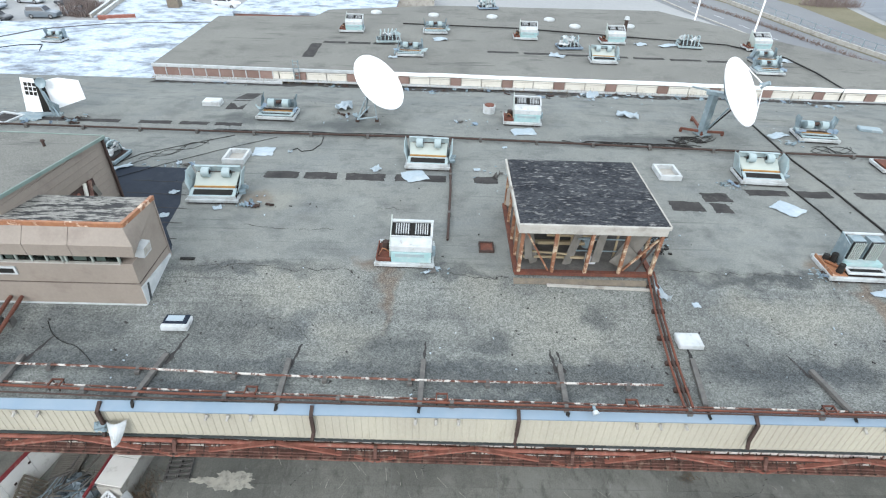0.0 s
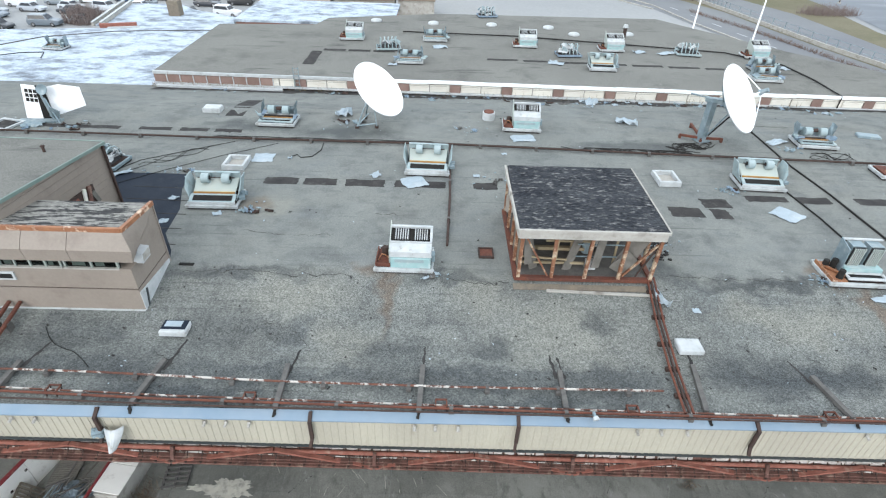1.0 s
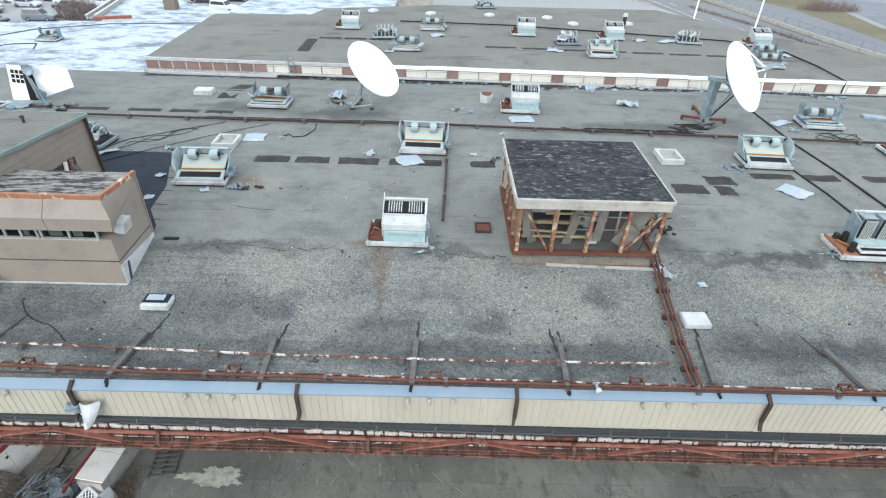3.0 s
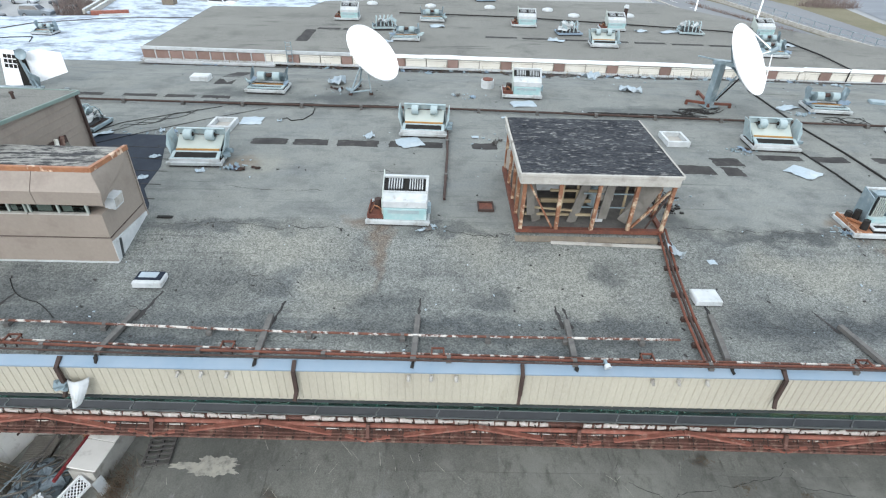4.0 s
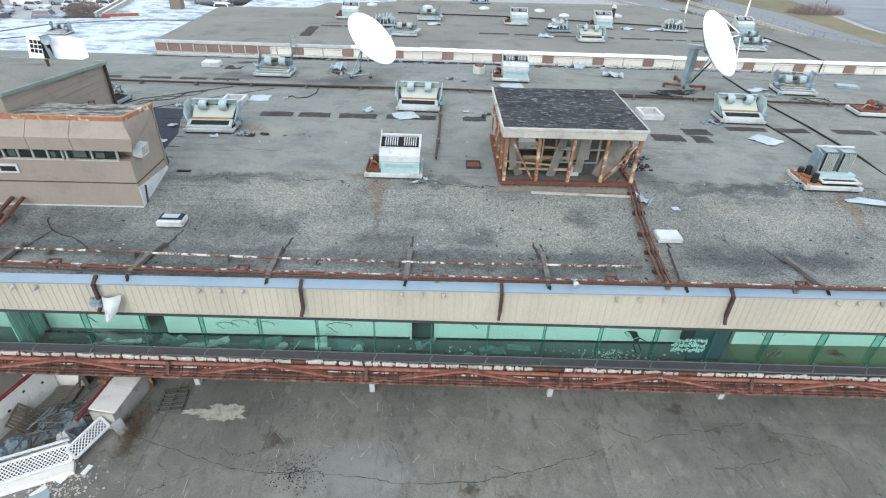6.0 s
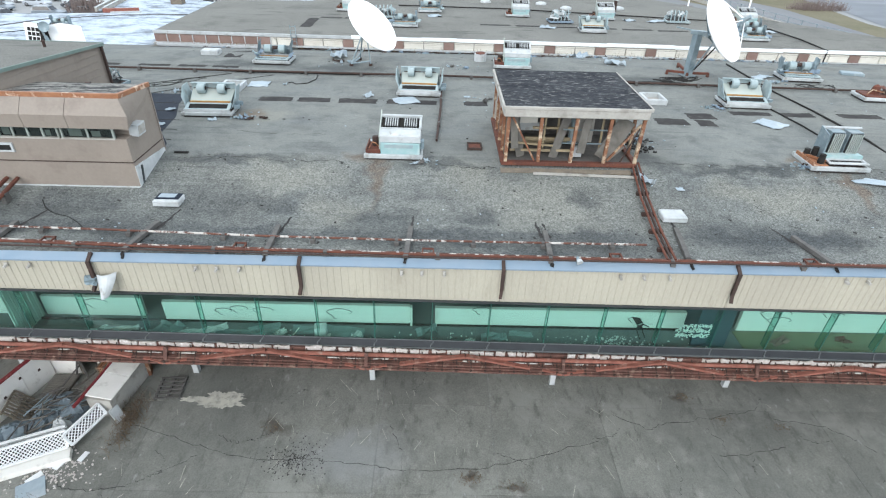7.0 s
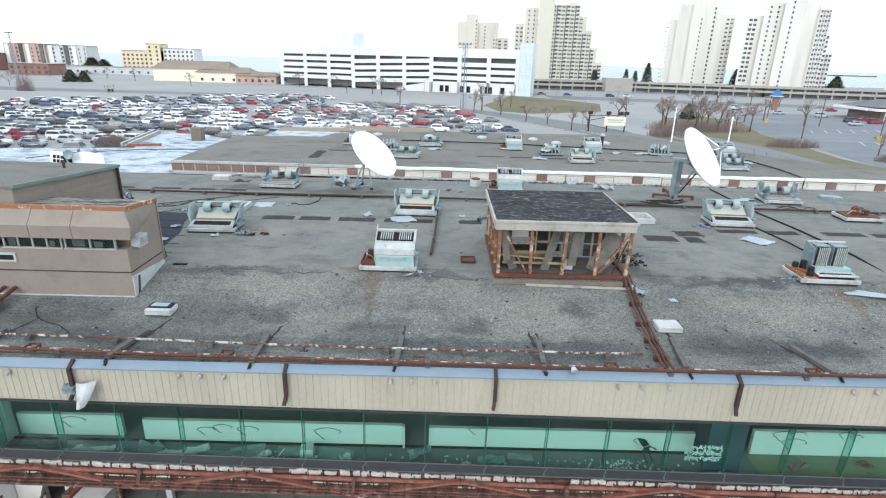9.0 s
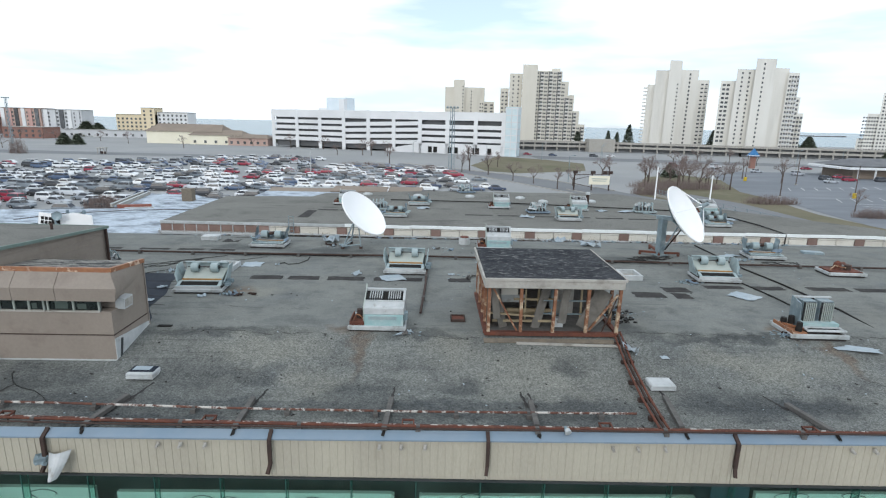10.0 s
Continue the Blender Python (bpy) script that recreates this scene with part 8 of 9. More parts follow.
for i in range(18):
    for row in (0, 1, 2):
        x, y = 112 + i * 5.2 + row * 3, 118 + row * 26 + i * 1.2
        if x < 200:
            single("bay_line", Mesh().box((x, y, PLAIN + 0.075), (0.25, 9.0, 0.02), -28), "line", "worn white parking bay line", "road marking", group="bay lines", kind="structure")
for i in range(11):
    single("bay_line", Mesh().box((112 + 1.2 * i, 92 + i * 4.4, PLAIN + 0.075), (19.0, 0.3, 0.02), -10), "line", "long worn white line across the wet car park", "road marking", group="bay lines", kind="structure")
for pts in ([(41.5, 158), (50.5, 139), (53.3, 122), (57.8, 104), (61.3, 92), (73.3, 62)], [(-15, 234), (12, 204), (28, 175), (40, 151), (49, 135)], [(-13, 249), (14, 219.5), (28, 205.5), (42, 185.5), (56, 157)]):
    for a, b in zip(pts, pts[1:]):
        single("kerb", Mesh().bar((*a, PLAIN + 0.1), (*b, PLAIN + 0.1), 0.35, 0.2), "concrete", "pale concrete kerb along the road", "kerb", group="road kerbs", kind="structure")
fence = thing("road_fence", "grey fence between the carriageways", "fence")
fp = [(64, 146), (66.3, 134), (71.3, 104), (76, 85), (86, 62)]
for a, b in zip(fp, fp[1:]):
    part("barrier", Mesh().bar((*a, PLAIN + 0.35), (*b, PLAIN + 0.35), 0.4, 0.7), "concrete", fence)
    for i in range(8):
        t = i / 8
        part("post", Mesh().box((a[0] + (b[0] - a[0]) * t, a[1] + (b[1] - a[1]) * t, PLAIN + 1.2), (0.1, 0.1, 1.6)), "galv", fence)
    for z in (1.1, 1.9):
        part("rail", Mesh().bar((*a, PLAIN + z), (*b, PLAIN + z), 0.06, 0.06), "galv", fence)

hedge = Mesh()
hr = random.Random(3)
for a, b in zip([(57, 134), (62.6, 118), (66.3, 104), (71, 85)], [(62.6, 118), (66.3, 104), (71, 85), (81, 62)]):
    for _ in range(380):
        q = hr.random()
        x, y = a[0] + (b[0] - a[0]) * q + hr.gauss(0, 0.35), a[1] + (b[1] - a[1]) * q + hr.gauss(0, 0.35)
        hedge.tube((x, y, PLAIN), (x + hr.gauss(0, 0.2), y + hr.gauss(0, 0.2), PLAIN + hr.uniform(0.3, 0.8)), 0.03, 3, 0.01, False)
M["hedgebrown"] = mat("bare hedge twigs", (0.20, 0.14, 0.115), (0.26, 0.18, 0.15), 1, 0.9)
single("low_hedge", hedge, "hedgebrown", "low bare brown hedge between the carriageways", "hedge", kind="stuff")
for i in range(9):
    q = i / 8
    x, y = float(np.interp(q, [0, 0.5, 1], [54.5, 61.2, 71])), float(np.interp(q, [0, 0.5, 1], [136, 104, 74]))
    single("lane_dash", Mesh().box((x, y, PLAIN + 0.045), (0.18, 3.0, 0.02), 14), "line", "worn white lane dash on the road", "road marking", group="lane dashes", kind="structure")

# ---- trees ----
M["bark"] = mat("winter bark", (0.12, 0.09, 0.075), (0.17, 0.13, 0.11), 2, 0.9)
M["twig"] = mat("winter twigs", (0.27, 0.215, 0.20), (0.33, 0.265, 0.245), 1, 0.9)
M["needles"] = mat("dark evergreen", (0.20, 0.24, 0.18), (0.25, 0.28, 0.21), 1.5, 0.9)


def grow(thick, thin, p, d, length, r, level, rr):
    q = p + d * length
    (thick if level < 2 else thin).tube(p, q, r, 5 if level < 2 else 3, r * 0.65, False)
    if level == 5:
        return
    for _ in range(3 if level < 3 else 4):
        a = Vector((rr.gauss(0, 1), rr.gauss(0, 1), rr.gauss(0.25, 0.6))).normalized()
        nd = (d + a * 0.75).normalized()
        grow(thick, thin, p + d * length * rr.uniform(0.55, 1.0), nd, length * rr.uniform(0.6, 0.8), r * 0.58, level + 1, rr)


def bare_tree(at, h, seed):
    rr = random.Random(seed)
    thick, thin = Mesh(), Mesh()
    grow(thick, thin, Vector((0, 0, 0)), Vector((0, 0, 1)), h * 0.34, h * 0.024, 0, rr)
    t = thing("bare_tree", "bare winter tree with fine branches", "tree", at, "bare trees")
    part("trunk", thick, "bark", t)
    part("crown", thin, "twig", t, "fine bare twigs")
    return t


kinds = [bare_tree(pose(12.5, 208, PLAIN), 9.0, 1), bare_tree(pose(28.5, 180, PLAIN), 8.0, 2), bare_tree(pose(34.3, 173, PLAIN), 7.5, 3), bare_tree(pose(39, 159, PLAIN), 8.0, 4)]
rnd = random.Random(8)
TREES = [(16, 216), (22, 200), (46, 168), (30, 238), (-18, 235), (64, 196), (70, 206), (110, 196), (122, 205), (106, 205), (-52, 300), (-38, 300), (-33, 298), (-24, 296), (73, 175), (79, 172), (84, 176), (90, 170), (95, 178), (88, 182), (76, 182), (82, 188), (92, 186), (86, 166), (70, 170), (78, 164), (94, 190), (101, 184), (96, 166), (128, 190), (118, 250), (132, 290), (160, 285), (172, 280), (150, 300), (-235, 300), (-150, 330), (-300, 402), (-288, 408), (-312, 400), (-325, 405), (-276, 404), (-338, 404), (-240, 398), (-206, 372), (-120, 366), (-12, 345), (-70, 352), (-92, 356)]
for i, (x, y) in enumerate(TREES):
    s = copy_thing(kinds[i % 4], pose(*(PLACE @ Vector((x, y, PLAIN))), 0, 0, rnd.uniform(0, 360)))
    s.scale = (K * rnd.uniform(0.95, 1.4),) * 3
for x, y in ((110, 112), (118, 104), (126, 99), (104, 124), (136, 112), (98, 92)):
    s = copy_thing(kinds[rnd.randrange(4)], pose(*(PLACE @ Vector((x, y, PLAIN))), 0, 0, rnd.uniform(0, 360)))
    s.scale = (K * rnd.uniform(0.6, 0.9),) * 3


def shrub(at, w, d, h, seed, n=900):
    rr = random.Random(seed)
    mb = Mesh()
    for _ in range(n):
        x, y = rr.uniform(-1, 1), rr.uniform(-1, 1)
        if x * x + y * y > rr.uniform(0.5, 1):
            continue
        k = 1 - 0.5 * (x * x + y * y)
        mb.tube((x * w / 2, y * d / 2, 0), (x * w / 2 + rr.gauss(0, 0.35), y * d / 2 + rr.gauss(0, 0.35), h * k * rr.uniform(0.5, 1.1)), 0.035, 3, 0.012, False)
    return single("shrub", mb, "twig", "leafless reddish brown shrub thicket", "shrub", at, "shrubs")


shrub(pose(80, 168, PLAIN), 34, 14, 3.2, 1, 3000)
shrub(pose(64, 150, PLAIN), 12, 7, 3.5, 2, 1100)
shrub(pose(90, 135, PLAIN), 16, 5, 2.6, 3, 1200)
shrub(pose(101, 115, PLAIN), 10, 4, 2.4, 4, 900)
shrub(pose(-64.9, 105, PLAIN), 9, 5, 3.4, 5, 1800)
shrub(pose(0, 212, PLAIN), 14, 5, 2.5, 6, 900)
shrub(pose(-197, 260, PLAIN), 9, 6, 9, 7, 500)
shrub(pose(-28, 230, PLAIN), 26, 4, 2.0, 8, 1000)


def evergreen(at, h, w, seed, group="evergreens"):
    rr = random.Random(seed)
    t = thing("evergreen", "dark evergreen tree in the distance", "tree", at, group)
    part("trunk", Mesh().tube((0, 0, 0), (0, 0, h * 0.9), w * 0.05, 6, w * 0.015), "bark", t)
    mb = Mesh()
    for _ in range(1500):
        q = rr.uniform(0.06, 1) ** 1.3
        a = rr.uniform(0, 6.283)
        r = w / 2 * (1 - q) ** 0.8 * rr.uniform(0.4, 1.1)
        c = Vector((r * math.cos(a), r * math.sin(a), h * q))
        e = Vector((math.cos(a), math.sin(a), rr.uniform(-0.5, 0.5))) * w * 0.13
        s = Vector((-math.sin(a), math.cos(a), rr.uniform(-0.4, 0.4))) * w * 0.08
        mb.add([tuple(c - s), tuple(c + s), tuple(c + e)], [(0, 1, 2)])
    part("crown", mb, "needles", t)
    return t


for i, (x, y, h, w) in enumerate(((140, 430, 15, 7), (147, 430, 14, 7), (157, 432, 20, 10), (118, 440, 14, 10), (240, 460, 17, 12), (250, 462, 16, 12), (93, 205, 5, 6), (-231, 345, 7, 9), (-224, 347, 6.5, 8), (300, 470, 12, 14), (315, 470, 11, 16), (330, 470, 13, 15), (-120, 430, 13, 9), (-300, 480, 12, 20), (-290, 480, 11, 18), (285, 330, 9, 9))):
    evergreen(pose(x, y, PLAIN), h, w, i)

# ---- buildings in the distance ----
M["towerstone"] = mat("tower concrete", (0.67, 0.635, 0.56), (0.71, 0.68, 0.60), 0.08, 0.85, c3=(0.58, 0.545, 0.475), spot=(0.5, 0.75), sscale=0.08, stretch=(1, 1, 0.15))
M["towerpale"] = mat("pale tower concrete", (0.71, 0.695, 0.65), (0.75, 0.735, 0.69), 0.05, 0.85, c3=(0.63, 0.615, 0.57), spot=(0.5, 0.8), sscale=0.08, stretch=(1, 1, 0.15))
M["winglass"] = mat("dark window glass", (0.11, 0.115, 0.125), (0.18, 0.19, 0.20), 0.3, 0.2, vary=0.3)
M["gwhite"] = mat("white garage concrete", (0.74, 0.75, 0.76), (0.68, 0.69, 0.7), 0.05, 0.8)


def facade(parent, x0, x1, y, z0, z1, cols, rows, ww, wh, material="winglass", balcony=False, slope=None, host="towerstone"):
    """Rows of single windows on a front; slope cuts them along a stepped edge."""
    pane = mesh_of("window", Mesh().box((0, 0, 0), (ww, 0.3, wh)), M[material])
    ledge = mesh_of("balcony", Mesh().box((0, -0.6, -wh * 0.62), (ww * 1.25, 1.3, 0.9)), M[host])
    for j in range(rows):
        z = z0 + (z1 - z0) * (j + 0.5) / rows
        for i in range(cols):
            x = x0 + (x1 - x0) * (i + 0.5) / cols
            if slope and x > slope(z):
                continue
            o = new("window", pane)
            o.matrix_basis, o.parent = pose(x, y - 0.1, z), parent
            if balcony and i % 2:
                o = new("balcony", ledge)
                o.matrix_basis, o.parent = pose(x, y, z), parent


def stepped_front(parent, x0, x1, y, z0, z1, floors, edge):
    """Storeys of paired windows and balconies between dark upright boxes that stand in for shaded recesses, cut off
    along the stepped side.
    """
    h = (z1 - z0) / floors
    bay = 3.5
    # Recess shade as dark boxes on the face, in the window colour.
    recess = mesh_of("recess", Mesh().box((0, 0, 0), (0.9, 0.3, h * 0.86)), M["winglass"])
    pane = mesh_of("window", Mesh().box((0, 0, 0), (0.95, 0.3, h * 0.42)), M["winglass"])
    wide = mesh_of("window", Mesh().box((0, 0, 0), (1.9, 0.3, h * 0.5)), M["winglass"])
    ledge = mesh_of("balcony", Mesh().box((0, -0.5, 0), (2.5, 1.2, h * 0.34)), M["towerpale"])
    for j in range(floors):
        z = z0 + h * (j + 0.5)
        for i in range(int((x1 - x0) / bay)):
            x = x0 + bay * (i + 0.5)
            if x + 1.2 > edge(z + h * 0.5):
                continue
            for mesh, name, dx, dz in ((((recess, "recess", -1.3, 0), (wide, "window", 0.35, 0.1 * h), (ledge, "balcony", 0.3, -0.32 * h)) if i % 2 else ((pane, "window", -0.75, 0.05 * h), (pane, "window", 0.55, 0.05 * h)))):
                o = new(name, mesh)
                o.matrix_basis, o.parent = pose(x + dx, y - 0.1, z + dz), parent


def tower(name, label, vols, material):
    t = thing(name, label, "tower block", group="tower blocks")
    for x0, x1, y0, y1, z1 in vols:
        k = y1 / y0
        part("wall", Mesh().prism([(x0, y0), (x1, y0), (x1 * k, y1), (x0 * k, y1)], PLAIN, z1), material, t)
    return t


t1 = tower("tower_block", "distant beige tower block behind the car park building", [(10.7, 45, 480, 500, 38), (17.9, 27.5, 478, 500, 44), (45, 54, 482, 500, 26.5)], "towerstone")
facade(t1, 25.4, 26.8, 478, 14, 40, 1, 9, 0.9, 1.1)
facade(t1, 32.8, 34.2, 480, 14, 36, 1, 8, 0.9, 1.1)
facade(t1, 40.5, 44.5, 480, 14, 26, 2, 4, 1.0, 1.1)
facade(t1, 44, 54, 482, 14, 25, 2, 4, 2.2, 1.2)
t2 = tower("tower_block", "beige stepped tower block with balconies", [(54.5, 61.2, 446, 465, 36), (61, 71, 441, 465, 47), (70.4, 82, 436, 465, 53.5), (80, 102.5, 440, 465, 49.5), (94, 101, 442, 465, 51.5), (102.4, 108, 440, 465, 41.8), (108, 113, 440, 465, 31.5), (113, 118, 440, 465, 19.4), (118, 123, 440, 465, 9)], "towerstone")
stepped_front(t2, 81, 123, 440, -7, 49, 20, lambda z: 102.3 if z > 41 else 108 if z > 31 else 113 if z > 19 else 118 if z > 8.5 else 123)
facade(t2, 62, 70, 441, -4, 46, 2, 16, 1.0, 1.2)
facade(t2, 55, 61, 446, 10, 34, 2, 8, 1.5, 1.2)
t3 = tower("tower_block", "pale concrete tower block with narrow window columns", [(168, 176, 432, 455, 40.5), (172, 184, 428, 455, 51), (181, 190.5, 425, 455, 58), (188, 206, 429, 455, 51.8), (203, 217, 433, 455, 45)], "towerpale")
facade(t3, 187.6, 189.4, 425, -8, 42, 1, 17, 0.9, 1.2)
facade(t3, 198.4, 200.4, 429, -8, 50, 1, 19, 1.2, 1.5)
facade(t3, 210, 216.5, 433, -8, 43, 2, 17, 1.9, 1.2, balcony=True, host="towerpale")
for j in range(17):
    part("balcony", Mesh().box((167.8, 434.5, -6 + j * 2.75), (1.9, 4, 1.0)), "towerpale", t3)
t4 = tower("tower_block", "pale concrete tower block with a balcony end", [(205, 218, 392, 410, 41.5), (213.5, 228, 388, 410, 49.2), (224, 238, 384, 410, 56), (236, 250.5, 388, 410, 50.5), (249, 257, 386, 410, 47.5), (257, 260, 386, 410, 31), (260, 264, 386, 410, 20)], "towerpale")
facade(t4, 206, 212, 392, -2, 40, 2, 14, 2.0, 1.5)
facade(t4, 216.5, 218.5, 388, -6, 48, 1, 18, 1.1, 1.3)
facade(t4, 221.5, 223.5, 388, -6, 48, 1, 18, 1.1, 1.3)
facade(t4, 229, 231, 384, -8, 54, 1, 20, 1.0, 1.4)
part("pilaster", Mesh().box((237.5, 386.5, 20), (0.8, 0.6, 60)), "gwhite", t4)
facade(t4, 249.5, 257, 386, -8, 46, 4, 18, 1.1, 1.5, balcony=True, host="gwhite")
facade(t4, 257, 264, 386, -8, 30, 3, 13, 1.5, 1.6, balcony=True, slope=lambda z: 260 if z > 19 else 270)
t5 = tower("tower_block", "grey tower block at the shore", [(381, 388, 482, 500, 2), (386, 397, 481, 500, 24), (396, 440, 480, 500, 42)], "towerpale")
facade(t5, 382, 397, 481, -9, 22, 6, 10, 1.5, 1.4)
facade(t5, 397, 425, 480, -9, 40, 9, 16, 1.5, 1.4)

# white multi storey car park
M["gglass0"] = mat("pale blue rendered wall", (0.62, 0.70, 0.75), (0.68, 0.74, 0.78), 0.2, 0.7)
# Dark grey that holds the shade inside open decks as a flat colour.
M["deckshade"] = mat("shaded deck concrete", (0.15, 0.155, 0.165), (0.2, 0.205, 0.21), 0.1, 0.9)
gar = thing("parking_garage", "long white multi storey car park with ramped decks", "car park building", pose(-108.7, 377, 0, 0, 0, -21.4))
GL = 162.0
# One solid block; the decks' inner shade is put into its colour.
part("core", Mesh().box((GL / 2, 18, 1.0), (GL - 2, 32, 21)), "deckshade", gar, "solid block coloured as the shaded parking decks")
part("roof", Mesh().box((GL / 2, 18, 12.0), (GL, 34, 0.4)), "gwhite", gar)
BAYS = [0, 19, 37, 55, 73, 91, 109, 127, 145, GL]
for a, b in zip(BAYS, BAYS[1:]):
    pier = 2.4
    ramp = 1.6 if 50 < a < 108 else 0.0
    for j in range(5):
        z0 = (-5.4, -1.7, 2.1, 5.9, 9.7)[j] + (0.0 if j == 4 or a < 50 else -1.2 + ramp * (a - 50) / 58)
        z1 = z0 + ramp * (b - a) / 58 if j < 4 else z0
        hh = 2.35 if j < 4 else 4.9
        part("parapet", Mesh().bar((a + pier / 2, 0, z0 + hh / 2 - 0.2), (b - pier / 2, 0, z1 + hh / 2 - 0.2), 0.5, hh), "gwhite", gar, "white deck parapet")
for x in BAYS:
    part("pier", Mesh().box((x, 0, 2.0), (2.4, 0.7, 25.2)), "gwhite", gar)
part("ground_wall", Mesh().box((137, -0.1, -7.4), (50, 0.5, 6.4)).add([(86, -0.35, -10.6), (112, -0.35, -10.6), (112, -0.35, -4.2), (86, -0.35, -8.6), (86, 0.15, -10.6), (112, 0.15, -10.6), (112, 0.15, -4.2), (86, 0.15, -8.6)], BOX_PRISM), "gwhite", gar, "white ground floor wall with a ramp")
for x in (116, 119.5, 129, 133, 141, 144, 146.5, 154):
    part("door", Mesh().box((x, -0.45, -8.2), (1.2 if x in (141, 144) else 2.4, 0.2, 3.6)), "dark", gar)
part("stair_tower", Mesh().box((40, 22, 17.5), (15, 12, 11)), "gglass0", gar, "pale blue stair tower")
part("plant_room", Mesh().box((46, 15, 17.0), (4, 4, 10)).box((30, 22, 14.2), (9, 10, 4)), "gwhite", gar)
M["gglass"] = mat("pale glazed stair", (0.55, 0.68, 0.72), (0.65, 0.74, 0.77), 0.2, 0.3)
part("glass_stair", Mesh().box((166.5, 4, 3.6), (7.5, 8, 28.5)), "gglass", gar, "pale glazed stair tower")
for j in range(7):
    part("landing", Mesh().box((166.5, 4, -6 + j * 3.8), (7.9, 8.4, 0.6)), "gwhite", gar)
for x in (163, 166.5, 170):
    part("mullion", Mesh().box((x, -0.15, 3.6), (0.35, 0.3, 28.5)), "gwhite", gar)
# raised concrete deck before the towers
deck = thing("concrete_deck", "long low concrete parking deck before the towers", "car park building")
for a, b, y0, y1 in ((60, 118, 402, 400), (128, 215, 398, 372), (215, 400, 372, 330)):
    for z in (-4.0, -7.0):
        part("beam", Mesh().bar((a, y0, z), (b, y1, z), 1.4, 1.5), "concrete", deck)
    # Solid bar behind the beams, coloured dark for the shade inside.
    part("inside", Mesh().bar((a, y0 + 5, -7.2), (b, y1 + 5, -7.2), 6.0, 5.4), "deckshade", deck)
    n = int((b - a) / 8)
    for i in range(n + 1):
        t = i / n
        part("pier", Mesh().box((a + (b - a) * t, y0 + (y1 - y0) * t, -7.3), (0.9, 0.9, 6.4)), "concrete", deck)
part("block", Mesh().box((124, 398, -6.0), (19, 12, 9.5)), "concrete", deck)


def hall(name, label, x0, x1, y0, y1, zw, zr, wall, roof, windows=0):
    h = thing(name, label, "building", group="low far buildings")
    part("wall", Mesh().box(((x0 + x1) / 2, (y0 + y1) / 2, (PLAIN + zw) / 2), (x1 - x0, y1 - y0, zw - PLAIN)), wall, h)
    e = 1.0
    ym = (y0 + y1) / 2
    part("roof", Mesh().add([(x0 - e, y0 - e, zw), (x1 + e, y0 - e, zw), (x1 + e, y1 + e, zw), (x0 - e, y1 + e, zw), (x0 + 3, ym, zr), (x1 - 3, ym, zr)], [(0, 1, 5, 4), (1, 2, 5), (2, 3, 4, 5), (3, 0, 4), (3, 2, 1, 0)]), roof, h)
    if windows:
        w = mesh_of("window", Mesh().box((0, 0, 0), (1.6, 0.3, 1.8)), M["winglass"])
        rows = max(1, int((zw - PLAIN) / 3.6))
        for j in range(rows):
            for i in range(windows):
                o = new("window", w)
                o.matrix_basis, o.parent = pose(x0 + (x1 - x0) * (i + 0.5) / windows, y0 - 0.1, PLAIN + 2 + j * 3.4), h
    return h


booth = thing("lot_shelter", "small open attendant shelter in the empty car park", "shelter", pose(-162, 268, PLAIN))
for x in (-1.4, 1.4):
    for y in (-1.2, 1.2):
        part("post", Mesh().box((x, y, 1.4), (0.25, 0.25, 2.8)), "concrete", booth)
part("roof", Mesh().box((0, 0, 2.95), (4.0, 3.4, 0.3)), "concrete", booth)
part("counter", Mesh().box((0, 0.6, 0.6), (2.4, 0.6, 1.2)), "rustdark", booth)
M["apink"] = mat("faded red cladding", (0.62, 0.38, 0.34), (0.66, 0.42, 0.38), 0.2, 0.8)
M["hallcream"] = mat("cream hall wall", (0.78, 0.74, 0.60), (0.82, 0.78, 0.65), 0.1, 0.8)
M["hallroof"] = mat("brown hall roof", (0.33, 0.27, 0.22), (0.38, 0.31, 0.25), 0.1, 0.85)
M["brick"] = mat("far red brick", (0.38, 0.21, 0.17), (0.43, 0.24, 0.2), 0.2, 0.85)
M["ochre"] = mat("ochre cladding", (0.74, 0.63, 0.44), (0.78, 0.67, 0.48), 0.1, 0.8)
M["pink"] = mat("pinkish brick", (0.60, 0.42, 0.36), (0.65, 0.47, 0.41), 0.1, 0.8)
M["greyclad"] = mat("grey cladding", (0.58, 0.60, 0.62), (0.64, 0.65, 0.67), 0.1, 0.8)
hall("hall", "cream hall with a low brown roof", -200, -148, 385, 410, -2.2, 3.0, "hallcream", "hallroof", 0)
hall("hall", "long cream hall with brown roof", -168, -132, 380, 400, -4.0, -0.6, "hallcream", "hallroof", 5)
hall("hall", "small pinkish building beside the hall", -140, -113, 376, 392, -5.4, -3.0, "pink", "hallroof", 6)
hall("brick_building", "low red brick building", -326, -296, 420, 440, -2.2, -2.0, "brick", "concrete", 6)
hall("apartment_building", "long ochre clad apartment building", -285, -250, 500, 520, 9, 9.2, "ochre", "concrete", 9)
hall("apartment_building", "tall ochre stair tower block", -262, -250, 499, 515, 15, 15.2, "ochre", "concrete", 2)
hall("apartment_building", "white apartment building with dark windows", -249, -222, 502, 520, 11.5, 11.7, "gwhite", "concrete", 7)
hall("apartment_building", "pink and grey apartment building", -388, -352, 500, 520, 12.5, 12.7, "pink", "concrete", 8)
hall("apartment_building", "long grey clad apartment building", -352, -317, 502, 520, 11.8, 12.0, "greyclad", "concrete", 9)
hall("low_building", "long low pale building", -318, -200, 470, 480, -4.5, -4.3, "greyclad", "concrete", 16)
